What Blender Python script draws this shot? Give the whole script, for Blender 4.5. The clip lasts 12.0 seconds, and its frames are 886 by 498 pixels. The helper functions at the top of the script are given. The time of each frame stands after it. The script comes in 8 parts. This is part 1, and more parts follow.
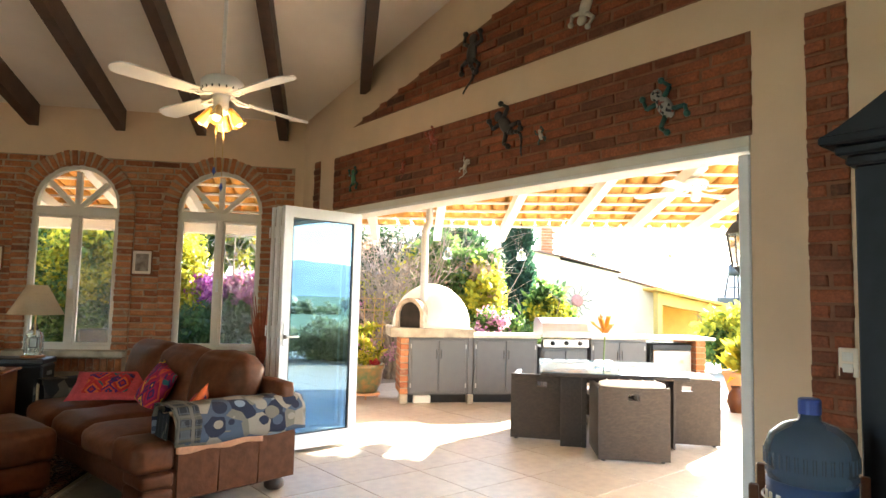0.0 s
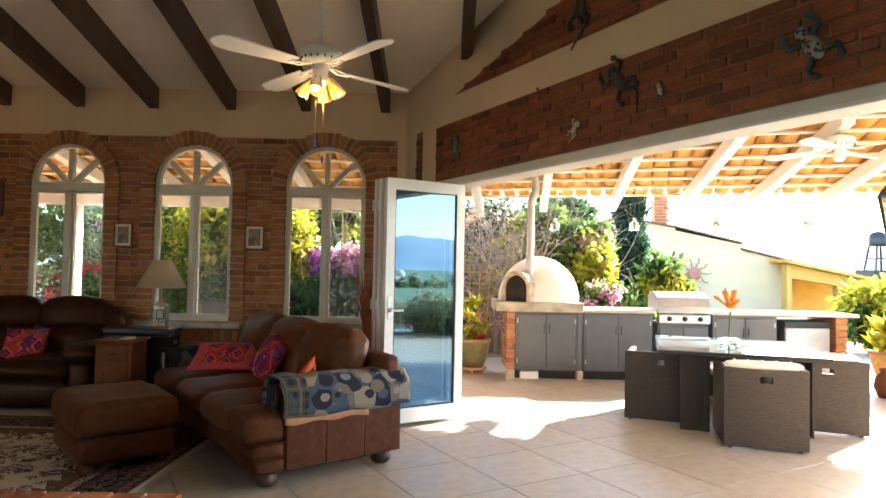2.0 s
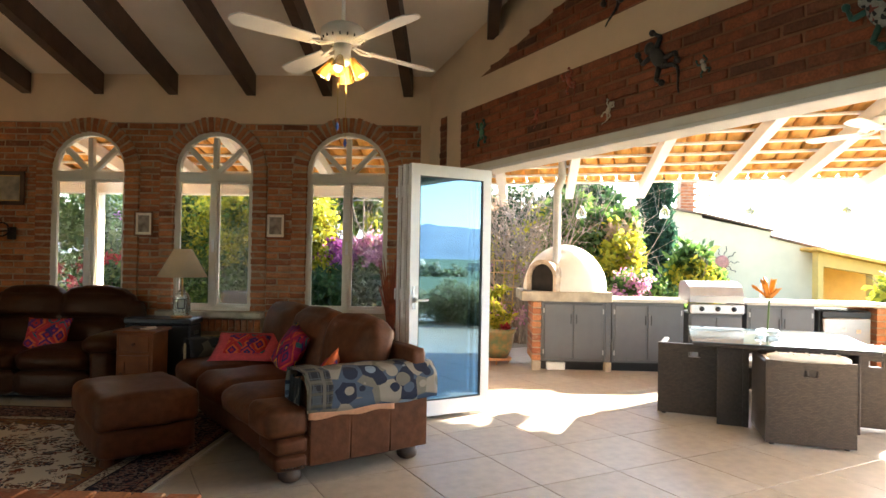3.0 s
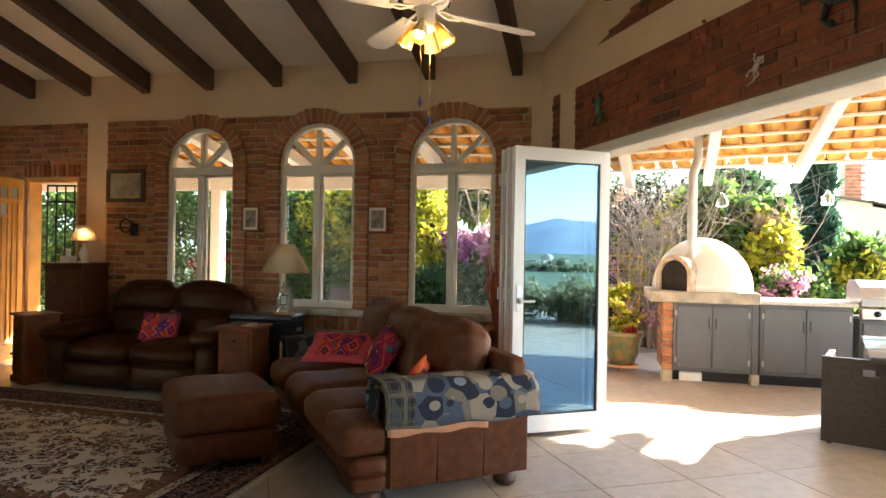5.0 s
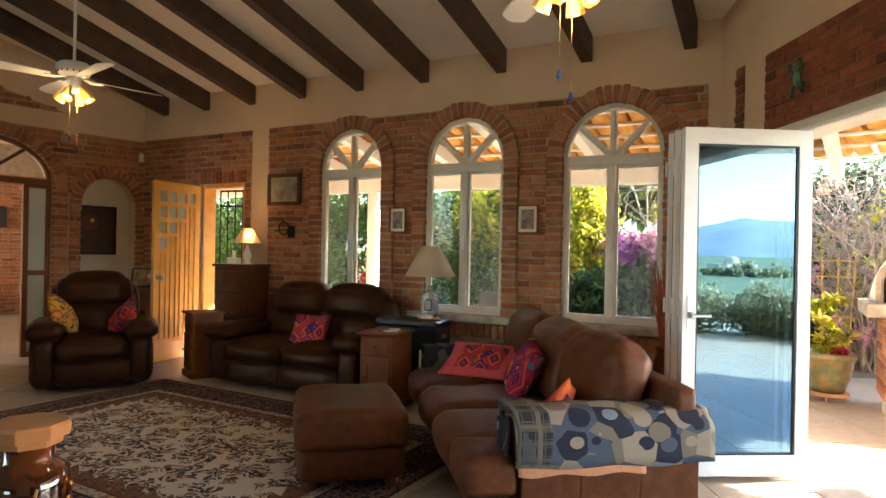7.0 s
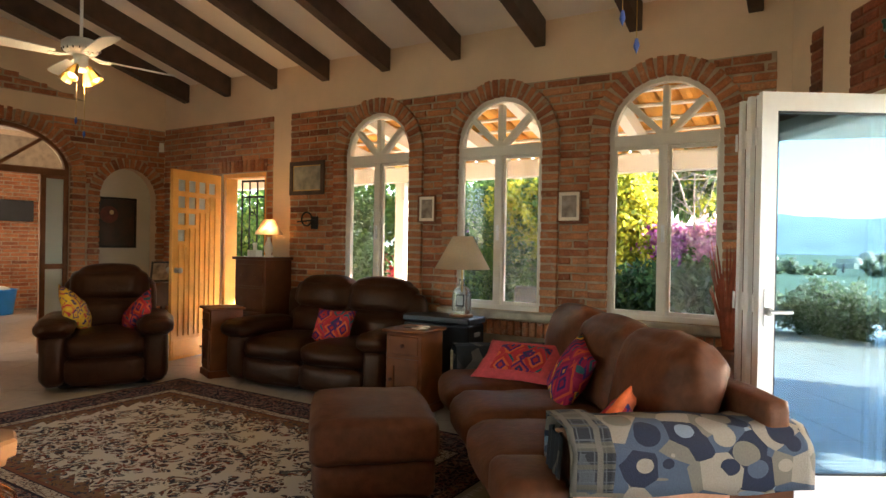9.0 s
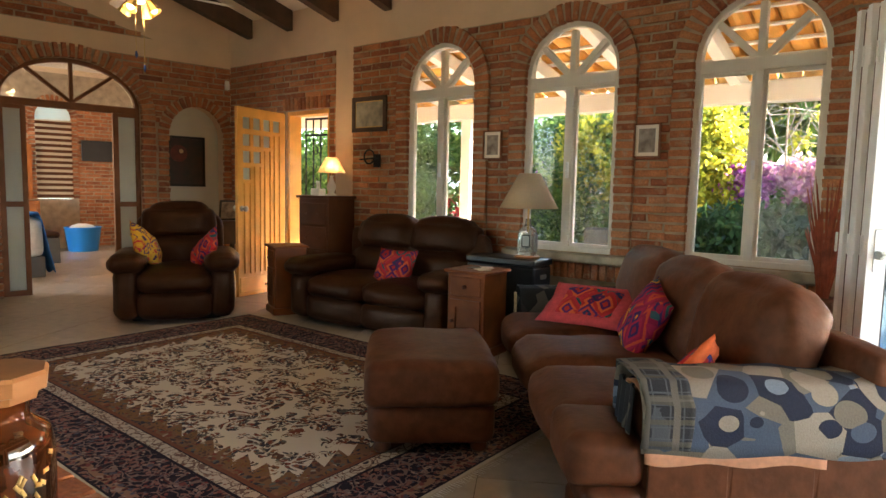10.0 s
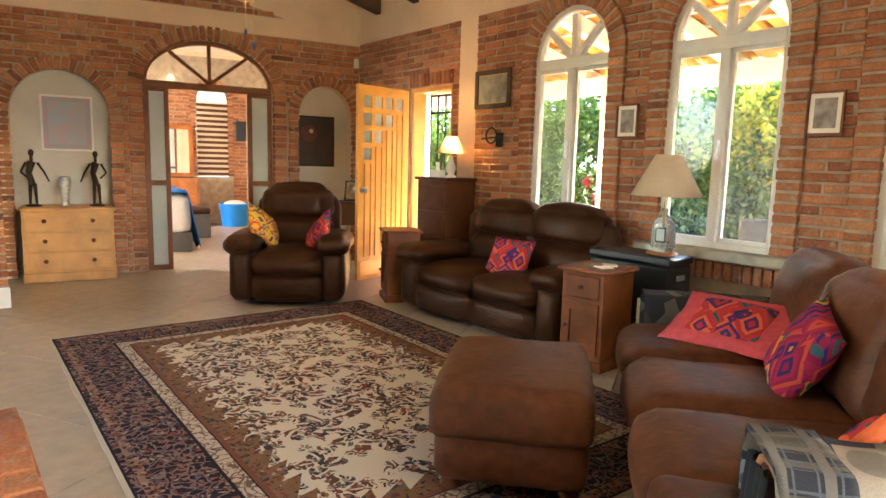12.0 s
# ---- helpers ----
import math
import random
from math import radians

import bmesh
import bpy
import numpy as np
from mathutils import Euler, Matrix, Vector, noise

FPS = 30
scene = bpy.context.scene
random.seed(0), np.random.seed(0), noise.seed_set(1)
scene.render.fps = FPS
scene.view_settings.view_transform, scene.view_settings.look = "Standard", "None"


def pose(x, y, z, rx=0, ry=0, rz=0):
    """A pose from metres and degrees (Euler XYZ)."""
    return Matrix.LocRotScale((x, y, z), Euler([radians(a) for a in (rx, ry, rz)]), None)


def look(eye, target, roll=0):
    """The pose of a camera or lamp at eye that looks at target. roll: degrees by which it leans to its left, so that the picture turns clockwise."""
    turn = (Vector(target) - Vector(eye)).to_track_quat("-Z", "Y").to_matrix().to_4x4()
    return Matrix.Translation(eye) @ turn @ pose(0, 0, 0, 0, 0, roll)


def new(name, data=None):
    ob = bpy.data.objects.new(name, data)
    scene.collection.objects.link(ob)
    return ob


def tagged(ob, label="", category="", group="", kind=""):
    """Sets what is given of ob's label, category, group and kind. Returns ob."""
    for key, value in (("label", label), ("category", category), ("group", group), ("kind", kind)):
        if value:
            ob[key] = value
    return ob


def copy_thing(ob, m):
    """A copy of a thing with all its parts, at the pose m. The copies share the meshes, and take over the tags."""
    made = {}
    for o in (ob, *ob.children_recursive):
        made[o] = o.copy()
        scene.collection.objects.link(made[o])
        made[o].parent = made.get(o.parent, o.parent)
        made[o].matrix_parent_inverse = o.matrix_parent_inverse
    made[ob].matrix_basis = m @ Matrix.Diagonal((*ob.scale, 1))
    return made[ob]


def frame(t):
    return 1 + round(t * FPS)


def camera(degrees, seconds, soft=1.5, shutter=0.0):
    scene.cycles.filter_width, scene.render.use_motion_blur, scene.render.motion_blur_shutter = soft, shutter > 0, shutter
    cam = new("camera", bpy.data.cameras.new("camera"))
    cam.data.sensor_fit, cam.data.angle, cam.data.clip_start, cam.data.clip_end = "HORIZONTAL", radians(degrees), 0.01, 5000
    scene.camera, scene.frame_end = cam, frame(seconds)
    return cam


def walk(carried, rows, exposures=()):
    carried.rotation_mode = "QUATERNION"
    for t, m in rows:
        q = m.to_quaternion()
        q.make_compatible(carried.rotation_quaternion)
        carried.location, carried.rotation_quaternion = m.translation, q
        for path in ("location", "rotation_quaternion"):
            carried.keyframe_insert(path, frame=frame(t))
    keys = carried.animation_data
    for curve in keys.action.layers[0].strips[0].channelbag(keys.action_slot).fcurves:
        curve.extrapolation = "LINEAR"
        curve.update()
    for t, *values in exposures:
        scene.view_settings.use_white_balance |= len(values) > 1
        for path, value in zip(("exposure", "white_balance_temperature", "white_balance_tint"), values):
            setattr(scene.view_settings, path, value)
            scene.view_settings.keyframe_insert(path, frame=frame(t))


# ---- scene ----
cam = camera(70.2, 12.0)
METRES, EYE, TILT, LEAN, TURN = 3.04, 1.42, 0.0, 0.0, -9.4
ROWS = [
    (0.0, 0.0, 0.0, 0.0, -0.1, 4.4, -1.35),
    (0.5, 0.0016, 0.0199, -0.0044, 3.88, 3.74, -1.32),
    (1.0, 0.0046, 0.0337, -0.0036, 6.63, 2.97, -1.32),
    (1.5, 0.0063, 0.0483, -0.0033, 8.5, 2.34, -1.23),
    (2.0, -0.0038, 0.0744, -0.0027, 9.48, 1.82, -1.15),
    (2.5, -0.0201, 0.1057, -0.0086, 10.26, 1.31, -1.09),
    (3.0, -0.0329, 0.1328, -0.0036, 11.25, 0.77, -1.05),
    (5.0, -0.0209, 0.3394, -0.0025, 22.92, 0.11, -0.99),
    (5.5, -0.0302, 0.3898, -0.0022, 26.25, 0.13, -1.01),
    (6.0, -0.035, 0.449, 0.0006, 29.51, 0.08, -1.0),
    (6.5, -0.0373, 0.4921, 0.001, 34.38, 0.04, -1.05),
    (7.0, -0.0564, 0.525, 0.0002, 38.17, 0.02, -1.11),
    (9.0, -0.164, 0.6453, -0.0203, 40.85, -0.27, -1.03),
    (9.5, -0.1833, 0.6757, -0.0295, 44.0, -2.96, -1.14),
    (10.0, -0.207, 0.71, -0.0378, 47.07, -5.47, -1.26),
    (10.5, -0.2339, 0.7474, -0.0393, 50.72, -6.86, -1.38),
    (11.0, -0.2588, 0.792, -0.0358, 55.15, -7.73, -1.47),
    (11.5, -0.2791, 0.8505, -0.0273, 58.13, -7.77, -1.5),
    (12.0, -0.2914, 0.901, -0.0244, 60.83, -7.75, -1.53),
]
EXPOSURES = [(0.0, 3.9), (0.6, 3.6), (2.5, 3.3), (5.2, 3.4), (6.5, 3.7), (9.2, 3.95), (10.5, 4.05), (11.3, 4.6), (12.0, 5.1)]
walk(cam, [(t, pose(0, 0, EYE, TILT, LEAN, TURN) @ pose(METRES * x, METRES * y, METRES * z, 90 + pitch, roll, yaw)) for t, x, y, z, yaw, pitch, roll in ROWS], EXPOSURES)

# ---- light ----
SUN_EL, SUN_AZ = radians(26), math.atan2(0.62, 0.78)
world = bpy.data.worlds.new("sky")
scene.world = world
world.use_nodes = True
wn = world.node_tree.nodes
sky = wn.new("ShaderNodeTexSky")
sky.sky_type, sky.sun_disc = "NISHITA", False
sky.sun_elevation, sky.sun_rotation = SUN_EL, math.pi / 2 - SUN_AZ
world.node_tree.links.new(sky.outputs[0], wn["Background"].inputs[0])
wn["Background"].inputs[1].default_value = 0.15
sun = new("sun", bpy.data.lights.new("sun", "SUN"))
sun.data.energy, sun.data.angle, sun.data.color = 5.0, radians(0.5), (1.0, 0.93, 0.82)
SUN_FROM = Vector((math.cos(SUN_AZ) * math.cos(SUN_EL), math.sin(SUN_AZ) * math.cos(SUN_EL), math.sin(SUN_EL)))
sun.matrix_world = look(SUN_FROM * 30, (0, 0, 0))


# ---- plan ----
OPEN = pose(-0.42, 7.27, 0, 0, 0, -60)      # opening wall: x along it, y out to the patio
WEST = pose(-7.77, 7.27, 0, 0, 0, -100)     # arch wall: x along it from the corner, y into the room
FRONT = pose(0, 7.27, 0)                    # window wall: x along it, y out
BRICK_TOP = 2.84
EAVES_Z, SLOPE = 3.38, 0.245                # ceiling over the window wall, and its rise towards the ridge


def ceil_z(y):
    return EAVES_Z + SLOPE * min(7.27 - y, 7.27 + 6.0 - y if y < 0.0 else 99, 14) if y > 0.6 else EAVES_Z + SLOPE * (6.67 - (0.6 - y))


# ---- materials ----
def mat(name, base, rough=0.6, metal=0.0, noise_scale=0.0, var=0.15, bump=0.0, bump_scale=60.0, big=0.0, big_scale=1.3, second=None, obj_var=0.0, spec=0.5, **extra):
    m = bpy.data.materials.new(name)
    m.use_nodes = True
    nt = m.node_tree
    b = nt.nodes["Principled BSDF"]
    b.inputs["Base Color"].default_value = (*base, 1)
    b.inputs["Roughness"].default_value, b.inputs["Metallic"].default_value = rough, metal
    b.inputs["Specular IOR Level"].default_value = spec
    for k, v in extra.items():
        b.inputs[k.replace("_", " ")].default_value = v
    co = nt.nodes.new("ShaderNodeTexCoord")
    col = None

    def noise_node(scale, detail=6.0):
        n = nt.nodes.new("ShaderNodeTexNoise")
        n.inputs["Scale"].default_value, n.inputs["Detail"].default_value = scale, detail
        nt.links.new(co.outputs["Object"], n.inputs["Vector"])
        return n

    def mix(kind, fac, a, c):
        x = nt.nodes.new("ShaderNodeMix")
        x.data_type, x.blend_type = "RGBA", kind
        for sock, v in ((x.inputs[0], fac), (x.inputs[6], a), (x.inputs[7], c)):
            if hasattr(v, "node"):
                nt.links.new(v, sock)
            else:
                sock.default_value = v
        return x.outputs[2]

    def ramp(src, lo, hi):
        r = nt.nodes.new("ShaderNodeMapRange")
        r.inputs[1].default_value, r.inputs[2].default_value = lo, hi
        nt.links.new(src, r.inputs[0])
        return r.outputs[0]

    col = (*base, 1)
    if second:
        n = noise_node(noise_scale or 5.0)
        col = mix("MIX", ramp(n.outputs[0], 0.35, 0.65), col, (*second, 1))
    elif noise_scale:
        n = noise_node(noise_scale)
        dark = tuple(c * (1 - var) for c in base)
        light = tuple(min(1, c * (1 + var)) for c in base)
        col = mix("MIX", ramp(n.outputs[0], 0.3, 0.7), (*dark, 1), (*light, 1))
    if big:
        n2 = noise_node(big_scale, 3.0)
        g = ramp(n2.outputs[0], 0.3, 0.7)
        k = 1 - big
        col = mix("MULTIPLY", 1.0, col, mix("MIX", g, (k, k, k, 1), (1, 1, 1, 1)))
    if obj_var:
        oi = nt.nodes.new("ShaderNodeObjectInfo")
        k = 1 - obj_var
        col = mix("MULTIPLY", 1.0, col, mix("MIX", oi.outputs["Random"], (k, k * 0.96, k * 0.92, 1), (1, 1, 1, 1)))
    if hasattr(col, "node"):
        nt.links.new(col, b.inputs["Base Color"])
    if bump:
        n3 = noise_node(bump_scale, 4.0)
        bp = nt.nodes.new("ShaderNodeBump")
        bp.inputs["Strength"].default_value, bp.inputs["Distance"].default_value = bump, 0.01
        nt.links.new(n3.outputs[0], bp.inputs["Height"])
        nt.links.new(bp.outputs[0], b.inputs["Normal"])
    return m


CLAY = ((0.0, (0.20, 0.062, 0.027)), (0.06, (0.32, 0.098, 0.036)), (0.4, (0.42, 0.140, 0.050)), (0.7, (0.49, 0.175, 0.064)), (0.93, (0.54, 0.225, 0.092)), (1.0, (0.36, 0.15, 0.075)))
# darker, redder tones for the bricks of the opening wall
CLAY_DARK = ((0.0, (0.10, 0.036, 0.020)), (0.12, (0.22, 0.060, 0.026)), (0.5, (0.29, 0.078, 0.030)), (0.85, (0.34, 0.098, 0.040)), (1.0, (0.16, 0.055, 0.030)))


def brick_material(name, per_island=False, stops=CLAY, smear=(0.40, 0.29, 0.19)):
    """Fired clay: colour from piece to piece, stains and pits."""
    m = bpy.data.materials.new(name)
    m.use_nodes = True
    nt, b = m.node_tree, m.node_tree.nodes["Principled BSDF"]
    if per_island:
        rnd = nt.nodes.new("ShaderNodeNewGeometry").outputs["Random Per Island"]
    else:
        rnd = nt.nodes.new("ShaderNodeObjectInfo").outputs["Random"]
    r = nt.nodes.new("ShaderNodeValToRGB")
    el = r.color_ramp.elements
    while len(el) < len(stops):
        el.new(0.5)
    for e, (p, c) in zip(el, stops):
        e.position, e.color = p, (*c, 1)
    nt.links.new(rnd, r.inputs[0])
    geo = nt.nodes.new("ShaderNodeNewGeometry")
    n = nt.nodes.new("ShaderNodeTexNoise")
    n.inputs["Scale"].default_value, n.inputs["Detail"].default_value = 9.0, 8.0
    nt.links.new(geo.outputs["Position"], n.inputs["Vector"])
    mr = nt.nodes.new("ShaderNodeMapRange")
    mr.inputs[1].default_value, mr.inputs[2].default_value, mr.inputs[3].default_value, mr.inputs[4].default_value = 0.3, 0.7, 0.72, 1.12
    nt.links.new(n.outputs[0], mr.inputs[0])
    mx = nt.nodes.new("ShaderNodeMix")
    mx.data_type, mx.blend_type = "RGBA", "MULTIPLY"
    mx.inputs[0].default_value = 1.0
    nt.links.new(r.outputs[0], mx.inputs[6])
    nt.links.new(mr.outputs[0], mx.inputs[7])
    sm = nt.nodes.new("ShaderNodeTexNoise")
    sm.inputs["Scale"].default_value, sm.inputs["Detail"].default_value = 16.0, 9.0
    nt.links.new(geo.outputs["Position"], sm.inputs["Vector"])
    sr = nt.nodes.new("ShaderNodeMapRange")
    sr.inputs[1].default_value, sr.inputs[2].default_value, sr.inputs[4].default_value = 0.56, 0.74, 0.75
    nt.links.new(sm.outputs[0], sr.inputs[0])
    worn = nt.nodes.new("ShaderNodeMix")
    worn.data_type = "RGBA"
    worn.inputs[7].default_value = (*smear, 1)
    nt.links.new(sr.outputs[0], worn.inputs[0])
    nt.links.new(mx.outputs[2], worn.inputs[6])
    n2 = nt.nodes.new("ShaderNodeTexNoise")
    n2.inputs["Scale"].default_value, n2.inputs["Detail"].default_value = 70.0, 6.0
    nt.links.new(geo.outputs["Position"], n2.inputs["Vector"])
    gr = nt.nodes.new("ShaderNodeMapRange")
    gr.inputs[1].default_value, gr.inputs[2].default_value, gr.inputs[3].default_value, gr.inputs[4].default_value = 0.3, 0.7, 0.72, 1.18
    nt.links.new(n2.outputs[0], gr.inputs[0])
    grain = nt.nodes.new("ShaderNodeMix")
    grain.data_type, grain.blend_type = "RGBA", "MULTIPLY"
    grain.inputs[0].default_value = 1.0
    nt.links.new(worn.outputs[2], grain.inputs[6])
    nt.links.new(gr.outputs[0], grain.inputs[7])
    nt.links.new(grain.outputs[2], b.inputs["Base Color"])
    bp = nt.nodes.new("ShaderNodeBump")
    bp.inputs["Strength"].default_value, bp.inputs["Distance"].default_value = 0.5, 0.006
    nt.links.new(n2.outputs[0], bp.inputs["Height"])
    nt.links.new(bp.outputs[0], b.inputs["Normal"])
    b.inputs["Roughness"].default_value = 0.75
    return m


M_BRICK = brick_material("brick_clay")
M_BRICK_J = brick_material("brick_clay_joined", True)
M_BRICK_DARK = brick_material("brick_dark_clay", True, CLAY_DARK, (0.20, 0.085, 0.045))
M_MORTAR = mat("mortar", (0.38, 0.28, 0.19), 0.9, noise_scale=8, var=0.25, bump=0.4)
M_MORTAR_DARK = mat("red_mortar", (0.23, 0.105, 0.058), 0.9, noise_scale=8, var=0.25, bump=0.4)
M_PLASTER = mat("plaster", (0.76, 0.55, 0.37), 0.85, noise_scale=3, var=0.05, bump=0.15, bump_scale=25, big=0.10)
M_CEIL = mat("ceiling_plaster", (0.92, 0.82, 0.70), 0.9, noise_scale=2, var=0.04, bump=0.12, bump_scale=18, big=0.08)
M_NICHE = mat("niche_plaster", (0.60, 0.555, 0.48), 0.85, noise_scale=4, var=0.05, bump=0.2, bump_scale=25)
M_BEAM = mat("dark_beam", (0.066, 0.033, 0.019), 0.55, noise_scale=6, var=0.35, bump=0.3, bump_scale=40)
M_TILE = mat("floor_tile", (0.50, 0.425, 0.335), 0.36, noise_scale=11, var=0.12, big=0.14, big_scale=0.9, obj_var=0.08)
M_GROUT = mat("grout", (0.24, 0.20, 0.155), 0.9, noise_scale=30, var=0.15)
M_WHITE = mat("white_paint", (0.80, 0.78, 0.74), 0.45, noise_scale=10, var=0.03)
M_FRAME = mat("cream_frame", (0.72, 0.67, 0.58), 0.45, noise_scale=10, var=0.05)
M_ALU = mat("white_aluminium", (0.78, 0.79, 0.80), 0.3, noise_scale=20, var=0.03)
def glass_material(name, tint, gloss, ior=1.5, coat=(0.95, 0.97, 1.0)):
    """Thin pane: clear, with a mirror coat that grows at glancing angles."""
    m = bpy.data.materials.new(name)
    m.use_nodes = True
    nt = m.node_tree
    nt.nodes.remove(nt.nodes["Principled BSDF"])
    tr, gl, mx, fr = (nt.nodes.new(k) for k in ("ShaderNodeBsdfTransparent", "ShaderNodeBsdfGlossy", "ShaderNodeMixShader", "ShaderNodeFresnel"))
    tr.inputs[0].default_value = (*tint, 1)
    gl.inputs[0].default_value, gl.inputs[1].default_value = (*coat, 1), 0.0
    fr.inputs[0].default_value = ior
    add = nt.nodes.new("ShaderNodeMath")
    add.operation, add.use_clamp = "ADD", True
    add.inputs[1].default_value = gloss
    nt.links.new(fr.outputs[0], add.inputs[0])
    nt.links.new(add.outputs[0], mx.inputs[0])
    nt.links.new(tr.outputs[0], mx.inputs[1])
    nt.links.new(gl.outputs[0], mx.inputs[2])
    nt.links.new(mx.outputs[0], nt.nodes["Material Output"].inputs[0])
    return m


def screen_material():
    """Fine mesh: most of the view goes through, the threads catch light."""
    m = bpy.data.materials.new("screen_mesh")
    m.use_nodes = True
    nt = m.node_tree
    tr, mx = nt.nodes.new("ShaderNodeBsdfTransparent"), nt.nodes.new("ShaderNodeMixShader")
    b = nt.nodes["Principled BSDF"]
    b.inputs["Base Color"].default_value, b.inputs["Roughness"].default_value = (0.30, 0.31, 0.30, 1), 0.6
    tl = nt.nodes.new("ShaderNodeBsdfTranslucent")
    tl.inputs[0].default_value = (0.30, 0.31, 0.30, 1)
    m2 = nt.nodes.new("ShaderNodeMixShader")
    nt.links.new(b.outputs[0], m2.inputs[1])
    nt.links.new(tl.outputs[0], m2.inputs[2])
    mx.inputs[0].default_value = 0.11
    nt.links.new(tr.outputs[0], mx.inputs[1])
    nt.links.new(m2.outputs[0], mx.inputs[2])
    nt.links.new(mx.outputs[0], nt.nodes["Material Output"].inputs[0])
    return m


M_SCREEN = screen_material()
M_GLASS = glass_material("clear_pane", (0.97, 0.98, 0.97), 0.0, 1.22)
M_COATED = glass_material("coated_pane", (0.52, 0.66, 0.72), 0.40, 1.35, (0.235, 0.39, 0.53))
M_ROOFTILE = mat("roof_tile", (0.74, 0.37, 0.075), 0.8, noise_scale=6, var=0.25, big=0.2, bump=0.2)
M_LEATHER = mat("brown_leather", (0.078, 0.0240, 0.0098), 0.52, noise_scale=18, second=(0.115, 0.0375, 0.0162), bump=0.18, bump_scale=42, big=0.20, big_scale=3.0, spec=0.28, Specular_Tint=(1.0, 0.72, 0.55, 1))
M_DARKLEATHER = mat("dark_leather", (0.028, 0.0080, 0.0033), 0.40, noise_scale=12, second=(0.043, 0.0138, 0.0058), bump=0.35, bump_scale=50, big=0.25, big_scale=2.5, spec=0.28, Specular_Tint=(1.0, 0.66, 0.45, 1))
M_PINE = mat("stained_pine", (0.21, 0.062, 0.016), 0.45, noise_scale=5, var=0.3, big=0.25, spec=0.2)
M_GREY = mat("grey_cabinet", (0.115, 0.118, 0.122), 0.5, noise_scale=8, var=0.06)
M_WICKER = mat("wicker", (0.034, 0.026, 0.021), 0.55, noise_scale=40, var=0.35, bump=0.6, bump_scale=120)
M_STUCCO = mat("stucco", (0.78, 0.74, 0.66), 0.85, noise_scale=6, var=0.05, bump=0.3, bump_scale=40)
M_WOOD_DOOR = mat("honey_wood", (0.84, 0.42, 0.085), 0.35, noise_scale=4, var=0.15)
M_GRASS = mat("grass", (0.10, 0.13, 0.045), 0.9, noise_scale=2, var=0.3)


# ---- mesh helpers ----
def mesh_ob(name, bm, material, parent=None, label="", smooth=False):
    me = bpy.data.meshes.new(name)
    bm.to_mesh(me)
    bm.free()
    if material:
        me.materials.append(material)
    if smooth:
        for p in me.polygons:
            p.use_smooth = True
    ob = new(name, me)
    if parent:
        ob.parent = parent
    if label:
        ob["label"] = label
    return ob


def part(name, bm, material, parent, label="", smooth=False):
    return mesh_ob(name, bm, material, parent, label, smooth)


def thing(name, m, label, category, group="", kind=""):
    ob = new(name)
    ob.empty_display_size = 0.1
    ob.matrix_world = m
    return tagged(ob, label, category, group, kind)


def add_box(bm, x0, x1, y0, y1, z0, z1, bevel=0.0, seg=1):
    got = bmesh.ops.create_cube(bm, size=1.0)
    vs = got["verts"]
    for v in vs:
        v.co = Vector((x0 + (v.co.x + 0.5) * (x1 - x0), y0 + (v.co.y + 0.5) * (y1 - y0), z0 + (v.co.z + 0.5) * (z1 - z0)))
    if bevel:
        es = list({e for v in vs for e in v.link_edges})
        bmesh.ops.bevel(bm, geom=es, offset=bevel, segments=seg, affect="EDGES", profile=0.5)
    return vs


def box(x0, x1, y0, y1, z0, z1, bevel=0.004, seg=1):
    bm = bmesh.new()
    add_box(bm, x0, x1, y0, y1, z0, z1, bevel, seg)
    return bm


def add_tube(bm, a, b, r0, r1=None, n=10):
    a, b = Vector(a), Vector(b)
    r1 = r0 if r1 is None else r1
    q = (b - a).to_track_quat("Z", "Y").to_matrix()
    rings = []
    for p, r in ((a, r0), (b, r1)):
        rings.append([bm.verts.new(p + q @ Vector((r * math.cos(6.28319 * i / n), r * math.sin(6.28319 * i / n), 0))) for i in range(n)])
    for i in range(n):
        bm.faces.new((rings[0][i], rings[0][(i + 1) % n], rings[1][(i + 1) % n], rings[1][i]))
    bm.faces.new(rings[0][::-1])
    bm.faces.new(rings[1])


def tube(a, b, r0, r1=None, n=10):
    bm = bmesh.new()
    add_tube(bm, a, b, r0, r1, n)
    return bm


def add_lathe(bm, profile, n=24, cx=0.0, cy=0.0):
    rings = [[bm.verts.new((cx + r * math.cos(2 * math.pi * i / n), cy + r * math.sin(2 * math.pi * i / n), z)) for i in range(n)] for r, z in profile]
    for a, b in zip(rings, rings[1:]):
        for i in range(n):
            bm.faces.new((a[i], a[(i + 1) % n], b[(i + 1) % n], b[i]))
    if profile[0][0] > 1e-4:
        bm.faces.new(rings[0][::-1])
    if profile[-1][0] > 1e-4:
        bm.faces.new(rings[-1])


def lathe(profile, n=24, cx=0.0, cy=0.0):
    bm = bmesh.new()
    add_lathe(bm, profile, n, cx, cy)
    return bm


def arch_loop(cx, half, z0, spring, top, n=16):
    """Outline of an opening with a half-round (or flatter) head."""
    rise = top - spring
    pts = [(cx - half, z0), (cx + half, z0)]
    for i in range(n + 1):
        a = math.pi * i / n
        pts.append((cx + half * math.cos(a), spring + rise * math.sin(a)))
    return pts


